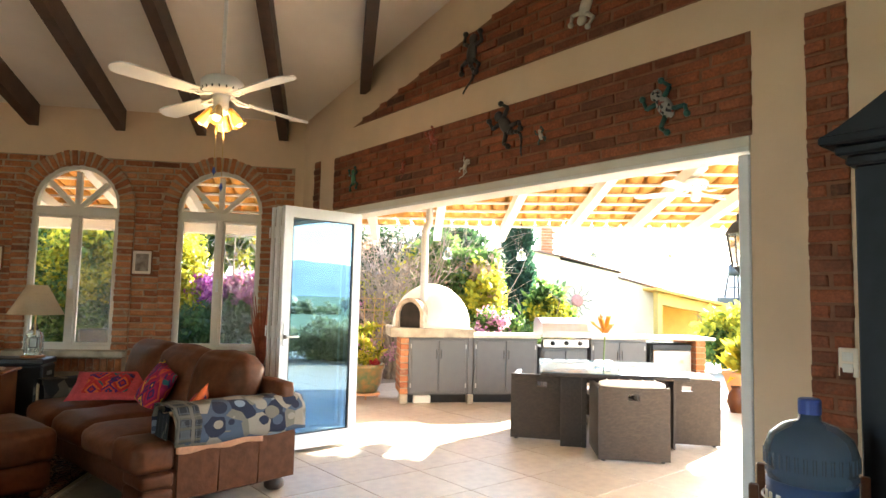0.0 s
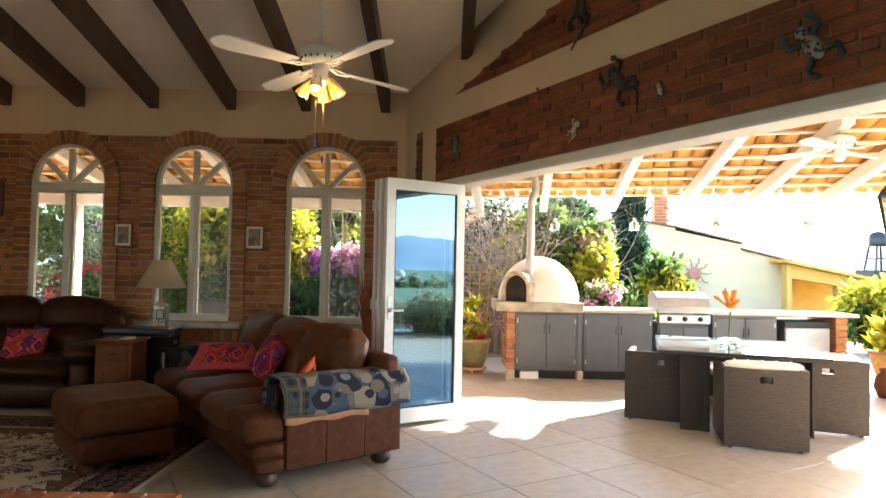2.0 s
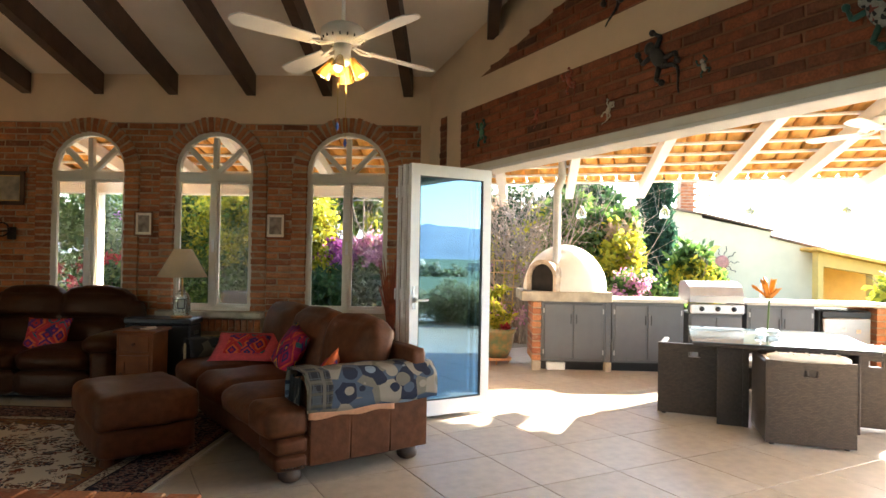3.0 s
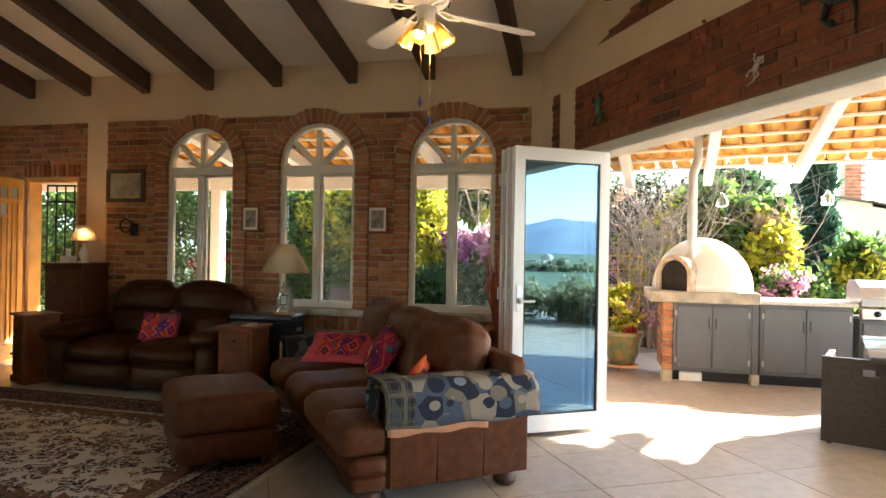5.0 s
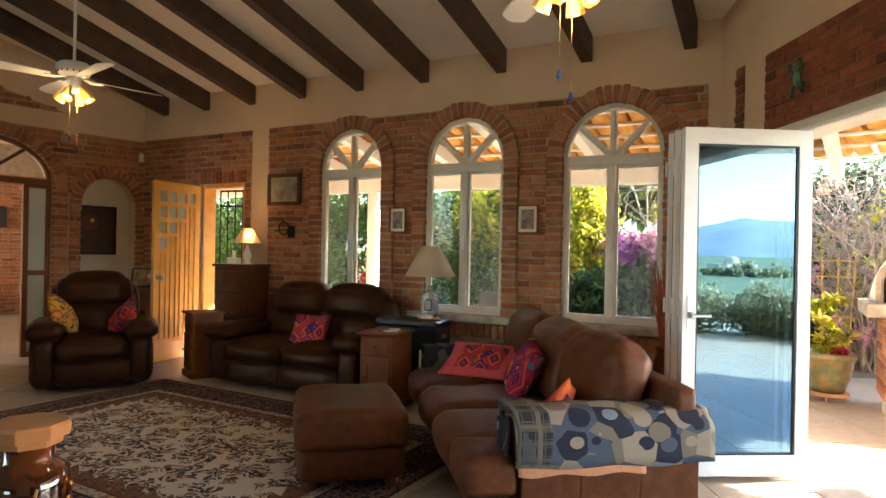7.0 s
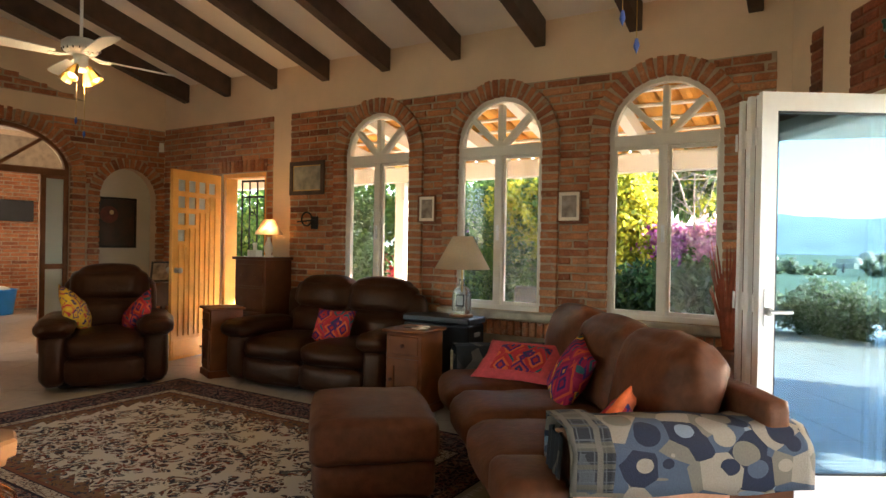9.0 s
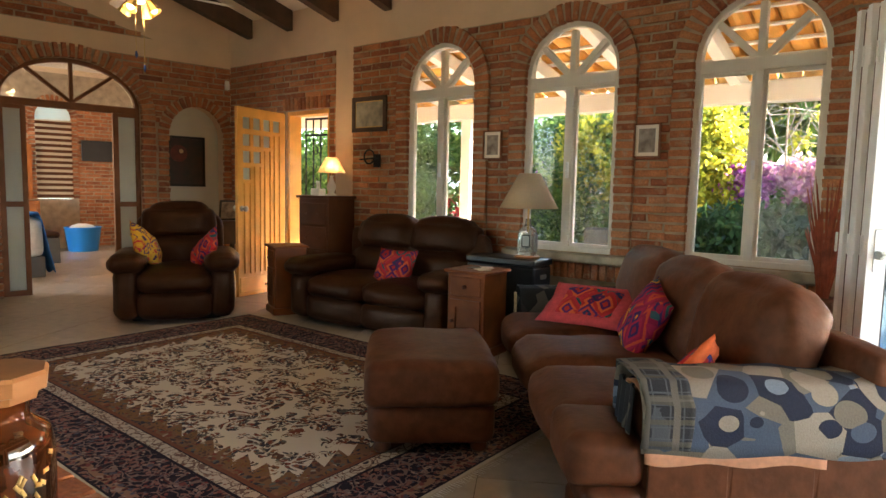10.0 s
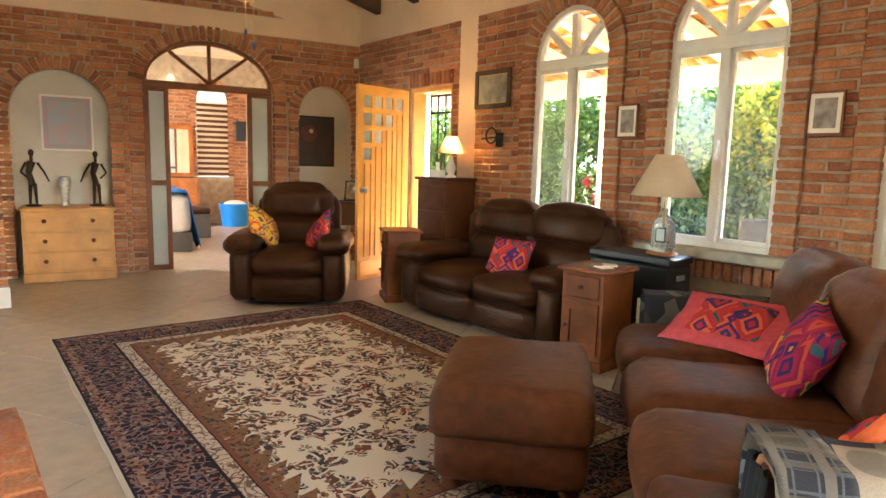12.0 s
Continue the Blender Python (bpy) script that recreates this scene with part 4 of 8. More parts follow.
# ---- ceiling fans ----
def ceiling_fan(x, y, z, turn, rod_top, lit=True, label="white four-blade ceiling fan with amber glass lights", wob=0):
    fan = thing("ceiling_fan", pose(x, y, z, 0, 0, turn), label, "fan")
    part("rod", tube((0, 0, 0.08), (0, 0, rod_top - z), 0.013), M_WHITE, fan)
    part("canopy", lathe([(0.02, rod_top - z - 0.08), (0.065, rod_top - z - 0.03), (0.07, rod_top - z + 0.05)], 20), M_WHITE, fan, smooth=True)
    part("motor", lathe([(0.0, -0.02), (0.07, -0.02), (0.115, 0.0), (0.14, 0.025), (0.14, 0.075), (0.11, 0.1), (0.03, 0.115), (0.0, 0.115)], 28), M_WHITE, fan, smooth=True)
    part("light_hub", lathe([(0.0, -0.15), (0.035, -0.15), (0.055, -0.12), (0.05, -0.06), (0.06, -0.02), (0.0, -0.02)], 20), M_WHITE, fan, smooth=True)
    for k in range(4):
        bm = bmesh.new()
        n = 16
        rows = []
        for i in range(n + 1):
            u = i / n
            r = 0.19 + 0.56 * u
            hw = (0.050 + 0.022 * min(1.0, u * 1.6)) * (1 if u < 0.86 else math.sqrt(max(0.03, 1 - ((u - 0.86) / 0.143) ** 2)))
            rows.append([bm.verts.new((r, s * hw, t + s * hw * 0.20)) for s in (-1, 1) for t in (0.0, 0.008)])
        for a, c in zip(rows, rows[1:]):
            bm.faces.new((a[0], a[2], c[2], c[0]))
            bm.faces.new((a[1], c[1], c[3], a[3]))
            bm.faces.new((a[0], c[0], c[1], a[1]))
            bm.faces.new((a[2], a[3], c[3], c[2]))
        bm.faces.new((rows[0][0], rows[0][1], rows[0][3], rows[0][2]))
        bm.faces.new((rows[-1][0], rows[-1][2], rows[-1][3], rows[-1][1]))
        bmesh.ops.recalc_face_normals(bm, faces=bm.faces)
        blade = part("blade", bm, M_WHITE, fan)
        blade.matrix_basis = pose(0, 0, -0.035, 0, 0, 90 * k)
        bm = bmesh.new()
        for sy in (-1, 1):
            add_tube(bm, (0.08, sy * 0.012, 0.012), (0.15, sy * 0.03, -0.006), 0.007, n=6)
            add_tube(bm, (0.15, sy * 0.03, -0.006), (0.23, sy * 0.016, -0.006), 0.007, n=6)
        part("blade_arm", bm, M_WHITE, blade)
    for k in range(18):
        part("vent_slot", box(-0.004, 0.004, -0.1365, -0.128, 0.004, 0.026, 0.001), M_BLACK, fan).matrix_basis = pose(0, 0, 0, 0, 0, 20 * k)
    if lit:
        for k in range(4):
            a = radians(45 + 90 * k)
            m = Matrix.Translation((0.085 * math.cos(a), 0.085 * math.sin(a), -0.15)) @ Matrix.Rotation(a, 4, "Z") @ Matrix.Rotation(radians(-32), 4, "Y")
            bm = lathe([(0.016, 0.05), (0.024, 0.03), (0.036, -0.02), (0.052, -0.085), (0.049, -0.085), (0.032, -0.02), (0.020, 0.03)], 8)
            bmesh.ops.transform(bm, matrix=m, verts=bm.verts)
            sh = part("shade", bm, M_GLASSGOLD, fan, "amber faceted glass shade")
            bm = lathe([(0.0, 0.02), (0.012, 0.0), (0.028, -0.05), (0.026, -0.075), (0.012, -0.09), (0.0, -0.092)], 14)
            bmesh.ops.transform(bm, matrix=m, verts=bm.verts)
            part("bulb", bm, M_BULB, sh, smooth=True)
        for dx, ln in ((0.03, 0.62), (-0.03, 0.52)):
            ch = part("pull_chain", tube((dx, 0, -0.15), (dx, 0, -ln), 0.002, n=6), M_BRASS, fan)
            part("pull", lathe([(0.0, -ln - 0.06), (0.012, -ln - 0.03), (0.006, -ln), (0.0, -ln)], 10, dx), M_CAP, ch)
        lamp = new("fan_lamp", bpy.data.lights.new("fan_lamp", "POINT"))
        lamp.data.energy, lamp.data.color, lamp.data.shadow_soft_size = 0.9, (1.0, 0.68, 0.34), 0.06
        lamp.location = (x, y, z - 0.27)
    return fan


ceiling_fan(-0.83, 4.42, 2.78, 43, ceil_z(4.36))
ceiling_fan(-5.3, 4.80, 2.85, 77, ceil_z(4.76))

# ---- rug ----
RX, RY = 1.885, 1.30
bm = bmesh.new()
NX, NY = 76, 52
top_v = [[bm.verts.new((-RX + 2 * RX * i / NX, -RY + 2 * RY * j / NY, 0.012)) for j in range(NY + 1)] for i in range(NX + 1)]
for i in range(NX):
    for j in range(NY):
        bm.faces.new((top_v[i][j], top_v[i + 1][j], top_v[i + 1][j + 1], top_v[i][j + 1]))
for v in bm.verts:
    x, y = v.co.x, v.co.y
    wave = 0.010 * noise.noise(Vector((x * 2.3, y * 2.3, 4.0))) + 0.004 * noise.noise(Vector((x * 9, y * 9, 1.0)))
    if abs(x) > RX - 0.001:
        v.co.x += wave
    if abs(y) > RY - 0.001:
        v.co.y += wave
    v.co.z += 0.003 * noise.noise(Vector((x * 3, y * 3, 9.0)))
rim = [e for e in bm.edges if e.is_boundary]
skirt = bmesh.ops.extrude_edge_only(bm, edges=rim)
for v in skirt["geom"]:
    if isinstance(v, bmesh.types.BMVert):
        v.co.z = 0.0
bmesh.ops.recalc_face_normals(bm, faces=bm.faces)
rug = mesh_ob("rug", bm, rug_material(RX, RY))
rug.matrix_world = pose(-3.73, 4.67, 0.001, 0, 0, -1.0)
tagged(rug, "cream and navy floral knotted rug with dark border", "rug")
bm = bmesh.new()
for s in (-1, 1):
    for k in range(150):
        y = -RY + 2 * RY * (k + 0.5) / 150
        add_tube(bm, (s * RX, y, 0.004), (s * (RX + 0.035 + 0.012 * random.random()), y + random.uniform(-0.01, 0.01), 0.002), 0.0022, 0.001, 4)
fr = part("fringe", bm, M_WHITECLOTH, rug, "cream knotted fringe")
fr["kind"] = "stuff"

# ---- brown sofa ----
sofa = thing("sofa", pose(-1.11, 4.21, 0, 0, 0, 128) , "worn brown leather three-seat sofa with loose cushions", "sofa")
# x runs along the seats, y from the back (negative) to the front
def sofa_y(depth):
    return -depth


def sbox(x0, x1, d0, d1, z0, z1, **k):
    return soft_box(x0, x1, -d1, -d0, z0, z1, **k)


part("arm", sbox(-0.012, 0.28, 0.17, 1.06, 0.085, 0.62, r=0.05, puff=0.008, seed=1), M_LEATHER, sofa, "leather-covered rounded arm", True)
part("arm", sbox(2.20, 2.46, 0.17, 1.05, 0.12, 0.60, r=0.09, puff=0.015, seed=2), M_LEATHER, sofa, "", True)
part("base", sbox(0.0, 2.42, 0.0, 1.05, 0.085, 0.30, r=0.04, puff=0.01, seed=3), M_LEATHER, sofa, "", True)
part("back_frame", sbox(0.02, 2.42, 0.94, 1.07, 0.12, 0.775, r=0.035, puff=0.008, wrinkle=0.004, seed=4), M_LEATHER, sofa, "", True)
for k, (x0, x1) in enumerate(((0.26, 0.90), (0.90, 1.54), (1.54, 2.21))):
    part("seat_cushion", sbox(x0, x1, -0.10, 0.74, 0.28, 0.475, r=0.08, puff=0.035, wrinkle=0.009, seed=5 + k), M_LEATHER, sofa, "", True)
    bm = sbox(x0 - 0.02, x1 + 0.02, 0.0, 0.25, 0.0, 0.50, r=0.09, puff=0.04, cuts=13, wrinkle=0.016, seed=9 + k)
    bmesh.ops.transform(bm, matrix=Matrix.Translation((0, -0.62, 0.47)) @ Matrix.Rotation(radians(13), 4, "X"), verts=bm.verts)
    part("back_cushion", bm, M_LEATHER, sofa, "", True)
part("seat_front", sbox(-0.012, 0.36, -0.095, 0.172, 0.288, 0.472, r=0.045, puff=0.012, wrinkle=0.004, seed=14), M_LEATHER, sofa, "padded leather block before the arm", True)
for x, d in ((0.09, 0.09), (0.09, 0.96), (2.36, 0.09), (2.36, 0.96)):
    part("bun_foot", lathe([(0.05, 0.0), (0.07, 0.018), (0.073, 0.045), (0.06, 0.07), (0.055, 0.095)], 18, x, -d), M_BEAM, sofa, "turned dark wooden bun foot", True)
bm = bmesh.new()
for k in range(8):
    bmesh.ops.create_uvsphere(bm, u_segments=8, v_segments=6, radius=0.008, matrix=Matrix.Translation((-0.021, 0.005 - 0.021 * k, 0.112)))
part("nail_trim", bm, M_BRONZE, sofa, "row of dull brass nailheads")
for d0, d1 in ((0.175, 0.452), (0.458, 0.748), (0.754, 1.052)):
    part("side_panel", box(-0.022, -0.006, -d1, -d0, 0.10, 0.585, 0.006, 2), M_LEATHER, sofa, "flat stitched leather side panel")
for z0, z1 in ((0.088, 0.186), (0.188, 0.286)):
    part("front_block", sbox(-0.018, 0.30, -0.04, 0.165, z0, z1, r=0.028, puff=0.006, wrinkle=0.003, seed=15), M_LEATHER, sofa, "stacked padded leather block", True)


def throw_fn(x_out, x_in, d0, d1, top, drop_out, drop_in, seed):
    path = [(x_out - 0.03, top - drop_out), (x_out - 0.025, top - 0.06), (x_out + 0.03, top + 0.012), ((x_out + x_in) / 2, top + 0.028), (x_in - 0.03, top + 0.012), (x_in + 0.02, top - 0.06), (x_in + 0.02, top - drop_in)]

    def fn(u, v):
        s = v * (len(path) - 1)
        i = min(int(s), len(path) - 2)
        f = s - i
        x = path[i][0] * (1 - f) + path[i + 1][0] * f
        z = path[i][1] * (1 - f) + path[i + 1][1] * f
        d = d0 + (d1 - d0) * u
        edge = (1 - v) ** 3 * 0.007 * math.sin(u * 14 + seed)
        w = noise.noise(Vector((u * 6 + seed, v * 3, 0))) * 0.012
        side = -1 if v < 0.3 else (1 if v > 0.7 else 0)
        return (x + side * abs(w) * 0.8, -d, z + (w + 0.012 if side == 0 else edge))
    return fn


th = thing("throw_blanket", sofa.matrix_world.copy(), "blue, cream and grey patchwork throw over a sofa arm", "blanket")
part("cloth", sheet(throw_fn(-0.014, 0.29, 0.14, 1.12, 0.646, 0.216, 0.18, 1.0), 28, 20), M_THROW, th, smooth=True)
part("peach_edge", sheet(throw_fn(0.004, 0.26, 0.16, 0.78, 0.592, 0.202, 0.10, 3.0), 20, 14), mat("peach_cloth", (0.62, 0.30, 0.17), 0.9, noise_scale=40, var=0.1), th, "peach border showing under the throw", True)
over = throw_fn(-0.020, 0.296, 0.135, 1.12, 0.654, 0.205, 0.21, 1.0)
part("plaid_fold", sheet(lambda u, v: over(0.17 * u + 0.012 * math.sin(v * 9), v), 10, 30), M_PLAID, th, "black and cream plaid end of the throw", True)
bm = sheet(lambda u, v: (0.03 + 0.16 * u, -0.135 + 0.008 * math.sin(u * 20) + 0.012 * v, 0.635 - 0.17 * v + 0.01 * math.sin(u * 9)), 16, 12)
part("front_fall", bm, M_THROW_DARK, th, "", True)
th2 = thing("throw_blanket", sofa.matrix_world.copy(), "dark grey patterned throw over the far sofa arm", "blanket")
part("cloth", sheet(throw_fn(2.20, 2.46, 0.02, 0.9, 0.605, 0.14, 0.22, 5.0), 24, 18), M_THROW_DARK, th2, smooth=True)
part("fringe", box(2.24, 2.28, 0.0, 0.015, 0.36, 0.6, 0.005), mat("buff_fringe", (0.38, 0.30, 0.17), 0.95, noise_scale=50, var=0.3), th2)

SOFA = sofa.matrix_world
def cushion(name, m, w, h, t, material, label, seed, border=None):
    ob = thing(name, m, label, "cushion", "sofa cushions")
    if border:
        part("cover", pillow(w, h, t * 0.55, seed), border, ob, "plain coloured flanged cover", True)
        part("woven_panel", pillow(w * 0.74, h * 0.74, t, seed + 1), material, ob, "woven geometric panel", True)
    else:
        part("cover", pillow(w, h, t, seed), material, ob, "", True)
    return ob


cushion("cushion", SOFA @ pose(1.80, -0.40, 0.60, 29, 0, -124), 0.58, 0.42, 0.13, M_KILIM_RED, "pink cushion with woven geometric centre", 1, M_PINK)
cushion("cushion", SOFA @ pose(1.20, -0.54, 0.64, 60, 14, 172), 0.42, 0.39, 0.15, M_KILIM, "red and purple woven kilim cushion", 2)
cushion("cushion", SOFA @ pose(0.40, -0.47, 0.575, 58, -22, 150), 0.34, 0.36, 0.12, M_KILIM_RED, "bright orange cushion tucked beside the arm", 3, M_ORANGE)

# ---- ottoman ----
ott = thing("ottoman", pose(-2.345, 4.83, 0, 0, 0, 42), "worn brown leather ottoman with a padded top", "ottoman")
part("base", soft_box(-0.31, 0.31, -0.38, 0.38, 0.06, 0.27, 0.05, 0.012, seed=21), M_LEATHER, ott, "", True)
part("cushion", soft_box(-0.325, 0.325, -0.405, 0.405, 0.25, 0.475, 0.05, 0.014, cuts=15, wrinkle=0.009, seed=22), M_LEATHER, ott, "", True)
for x in (-0.24, 0.24):
    for y in (-0.31, 0.31):
        part("foot", lathe([(0.03, 0.014), (0.045, 0.03), (0.035, 0.08)], 14, x, y), M_CABWOOD, ott, "turned dark wooden foot", True)


# ---- reclining seats ----
def recliner_arm(x0, x1, parent):
    part("arm", soft_box(x0, x1, -0.42, 0.36, 0.06, 0.50, 0.07, 0.02, seed=31), M_DARKLEATHER, parent, "", True)
    part("arm_pad", soft_box(x0 - 0.035, x1 + 0.035, -0.46, 0.30, 0.47, 0.62, 0.07, 0.02, wrinkle=0.012, seed=32), M_DARKLEATHER, parent, "padded leather arm top", True)


def reclining_seat(parent, x0, x1, seed):
    part("seat_cushion", soft_box(x0, x1, -0.44, 0.28, 0.27, 0.47, 0.08, 0.04, wrinkle=0.01, seed=seed), M_DARKLEATHER, parent, "", True)
    part("footrest", soft_box(x0 + 0.005, x1 - 0.005, -0.43, -0.30, 0.06, 0.29, 0.05, 0.02, seed=seed + 1), M_DARKLEATHER, parent, "", True)
    for z0, z1, d0, d1, nm in ((0.42, 0.74, 0.16, 0.36, "lumbar_pad"), (0.70, 1.02, 0.19, 0.43, "head_pad")):
        bm = soft_box(x0, x1, d0, d1, z0, z1, 0.09, 0.045, wrinkle=0.014, seed=seed + 3 + z0)
        for v in bm.verts:
            v.co.y += 0.16 * (v.co.z - 0.45)
        part(nm, bm, M_DARKLEATHER, parent, "", True)


rec = thing("recliner", pose(-6.08, 5.52, 0, 0, 0, 57) @ Matrix.Diagonal((1.12, 1.1, 1.05, 1)), "dark brown leather recliner armchair with padded arms", "armchair")
reclining_seat(rec, -0.28, 0.28, 40)
for s in (-1, 1):
    x0, x1 = (-0.46, -0.27) if s < 0 else (0.27, 0.46)
    recliner_arm(x0, x1, rec)
bm = soft_box(-0.36, 0.36, 0.30, 0.48, 0.12, 0.94, 0.09, 0.03, seed=46)
for v in bm.verts:
    v.co.y += 0.16 * max(0, v.co.z - 0.45)
part("back_shell", bm, M_DARKLEATHER, rec, "", True)
part("base", box(-0.36, 0.36, -0.2, 0.4, 0.0, 0.07, 0.02), M_BLACK, rec)
REC = rec.matrix_world
cushion("cushion", REC @ pose(-0.24, -0.05, 0.66, 62, 30, 62), 0.42, 0.34, 0.13, M_KILIM_GOLD, "yellow and purple woven cushion on the recliner", 4)
cushion("cushion", REC @ pose(0.22, -0.08, 0.62, 60, -38, -50), 0.42, 0.30, 0.12, M_KILIM_RED, "red woven cushion on the recliner", 5)

love = thing("loveseat", pose(-4.23, 6.60, 0, 0, 0, 3) @ Matrix.Diagonal((1.22, 1.05, 0.98, 1)), "dark brown leather two-seat reclining loveseat", "sofa")
reclining_seat(love, -0.56, 0.0, 50)
reclining_seat(love, 0.0, 0.56, 60)
for s in (-1, 1):
    x0, x1 = (-0.76, -0.55) if s < 0 else (0.55, 0.76)
    recliner_arm(x0, x1, love)
bm = soft_box(-0.68, 0.68, 0.30, 0.46, 0.10, 0.92, 0.09, 0.02, seed=66)
part("back_shell", bm, M_DARKLEATHER, love, "", True)
part("base", box(-0.7, 0.7, -0.25, 0.4, 0.0, 0.09, 0.02), M_BLACK, love)
cushion("cushion", love.matrix_world @ pose(0.06, -0.04, 0.585, 62, 0, 8), 0.34, 0.36, 0.15, M_KILIM_RED, "red woven kilim cushion on the loveseat", 6)


# ---- small cabinets ----
def night_stand(m, w, d, h, material, label):
    ob = thing("side_cabinet", m, label, "cabinet", "pine side cabinets")
    part("plinth", box(-w / 2 - 0.02, w / 2 + 0.02, -d / 2 - 0.02, d / 2 + 0.01, 0, 0.07, 0.008), material, ob)
    part("body", box(-w / 2, w / 2, -d / 2, d / 2, 0.07, h - 0.025, 0.006), material, ob)
    part("top", box(-w / 2 - 0.03, w / 2 + 0.03, -d / 2 - 0.03, d / 2 + 0.02, h - 0.025, h, 0.008), material, ob)
    dr = part("drawer", box(-w / 2 + 0.03, w / 2 - 0.03, -d / 2 - 0.012, -d / 2 + 0.002, h - 0.20, h - 0.05, 0.006), material, ob)
    part("knob", lathe([(0.0, 0), (0.015, 0.004), (0.008, 0.012), (0.016, 0.024), (0.0, 0.03)], 12), M_CABWOOD, dr).matrix_basis = pose(0, -d / 2 - 0.012, h - 0.125, 90)
    dz0, dz1 = 0.11, h - 0.23
    dd = part("door", slab([[(-w / 2 + 0.03, dz0), (w / 2 - 0.03, dz0), (w / 2 - 0.03, dz1), (-w / 2 + 0.03, dz1)], [(-w / 2 + 0.08, dz0 + 0.06), (w / 2 - 0.08, dz0 + 0.06), (w / 2 - 0.08, dz1 - 0.06), (-w / 2 + 0.08, dz1 - 0.06)]], -d / 2 - 0.014, -d / 2 - 0.001), material, ob)
    part("knob", lathe([(0.0, 0), (0.014, 0.004), (0.008, 0.012), (0.014, 0.022), (0.0, 0.028)], 12), M_CABWOOD, dd).matrix_basis = pose(-w / 2 + 0.055, -d / 2 - 0.014, (dz0 + dz1) / 2, 90)
    return ob


night_stand(pose(-3.07, 6.34, 0, 0, 0, 4), 0.33, 0.36, 0.68, M_PINE, "stained pine side cabinet with drawer and door")
night_stand(pose(-5.46, 6.36, 0, 0, 0, -24), 0.30, 0.32, 0.70, M_PINE, "narrow stained pine side cabinet by the door")
for k, (x, y, a) in enumerate(((-3.10, 6.34, 10), (-3.0, 6.30, -25), (-3.04, 6.42, 40))):
    b2 = box(-0.05, 0.05, -0.05, 0.05, 0, 0.006, 0.001)
    bmesh.ops.transform(b2, matrix=pose(x, y, 0.681 + 0.0, 0, 0, a), verts=b2.verts)
    ob = mesh_ob("coaster", b2, M_CEIL if k else M_BRONZE)
    tagged(ob, "flat printed drink coaster on the side cabinet", "coaster", "coasters")

tall = thing("tall_cabinet", pose(-5.60, 7.03, 0, 0, 0, 0), "tall dark-stained wooden drawer cabinet beside the door", "cabinet")
TH = 1.20
part("body", box(-0.24, 0.24, -0.20, 0.19, 0, TH - 0.03, 0.006), M_CABWOOD, tall)
part("top", box(-0.27, 0.27, -0.225, 0.19, TH - 0.03, TH, 0.006), M_CABWOOD, tall)
for k in range(4):
    z0 = 0.10 + 0.26 * k
    dr = part("drawer", box(-0.21, 0.21, -0.214, -0.199, z0, z0 + 0.24, 0.006), M_CABWOOD, tall)
    for x in (-0.1, 0.1):
        part("knob", lathe([(0.0, 0), (0.014, 0.004), (0.008, 0.012), (0.014, 0.022), (0.0, 0.028)], 12), M_CABWOOD, dr).matrix_basis = pose(x, -0.214, z0 + 0.12, 90)


def table_lamp(m, shade, h, glow, label, bottle=False):
    ob = thing("table_lamp", m, label, "lamp", "table lamps")
    r0, r1, sh = shade
    if bottle:
        part("base", lathe([(0.0, 0.0), (0.10, 0.0), (0.105, 0.012), (0.09, 0.022), (0.0, 0.022)], 24), M_LIDWOOD, ob, "round wooden foot", True)
        bm = lathe([(0.0, 0.024), (0.07, 0.024), (0.075, 0.05), (0.078, 0.19), (0.07, 0.225), (0.035, 0.255), (0.022, 0.27), (0.022, 0.31), (0.0, 0.312)], 26)
        part("bottle", bm, M_CLEAR, ob, "clear square-shouldered glass bottle", True)
        lb = part("label_plate", box(-0.035, 0.035, -0.088, -0.074, 0.09, 0.19, 0.004), M_BLACK, ob)
        part("label_paper", box(-0.026, 0.026, -0.091, -0.088, 0.10, 0.18, 0.001), M_FROST, lb)
        for k in range(14):
            a = 2 * math.pi * k / 14
            part("rib", tube((0.077 * math.cos(a), 0.077 * math.sin(a), 0.05), (0.077 * math.cos(a), 0.077 * math.sin(a), 0.19), 0.005, n=6), M_CLEAR, ob)
    else:
        part("base", lathe([(0.0, 0.0), (0.055, 0.0), (0.055, 0.015), (0.03, 0.03), (0.045, 0.07), (0.05, 0.11), (0.03, 0.16), (0.018, 0.2), (0.02, 0.22), (0.0, 0.22)], 20), M_CEIL, ob, "cream ceramic lamp base", True)
    z0 = h - sh
    part("stem", tube((0, 0, 0.2), (0, 0, h - 0.02), 0.008), M_BRASS, ob)
    part("shade", lathe([(r0, z0), (r1, h), (r1 - 0.004, h), (r0 - 0.004, z0)], 40), M_SHADE, ob, "pale linen cone shade", True)
    if glow:
        part("bulb", lathe([(0.0, z0 + 0.02), (0.025, z0 + 0.05), (0.0, z0 + 0.09)], 12), M_BULB, ob)
        lamp = new("lamp_glow", bpy.data.lights.new("lamp_glow", "POINT"))
        lamp.data.energy, lamp.data.color, lamp.data.shadow_soft_size = glow, (1.0, 0.66, 0.32), 0.03
        lamp.location = ob.matrix_world @ Vector((0, 0, z0 + 0.10))
    return ob


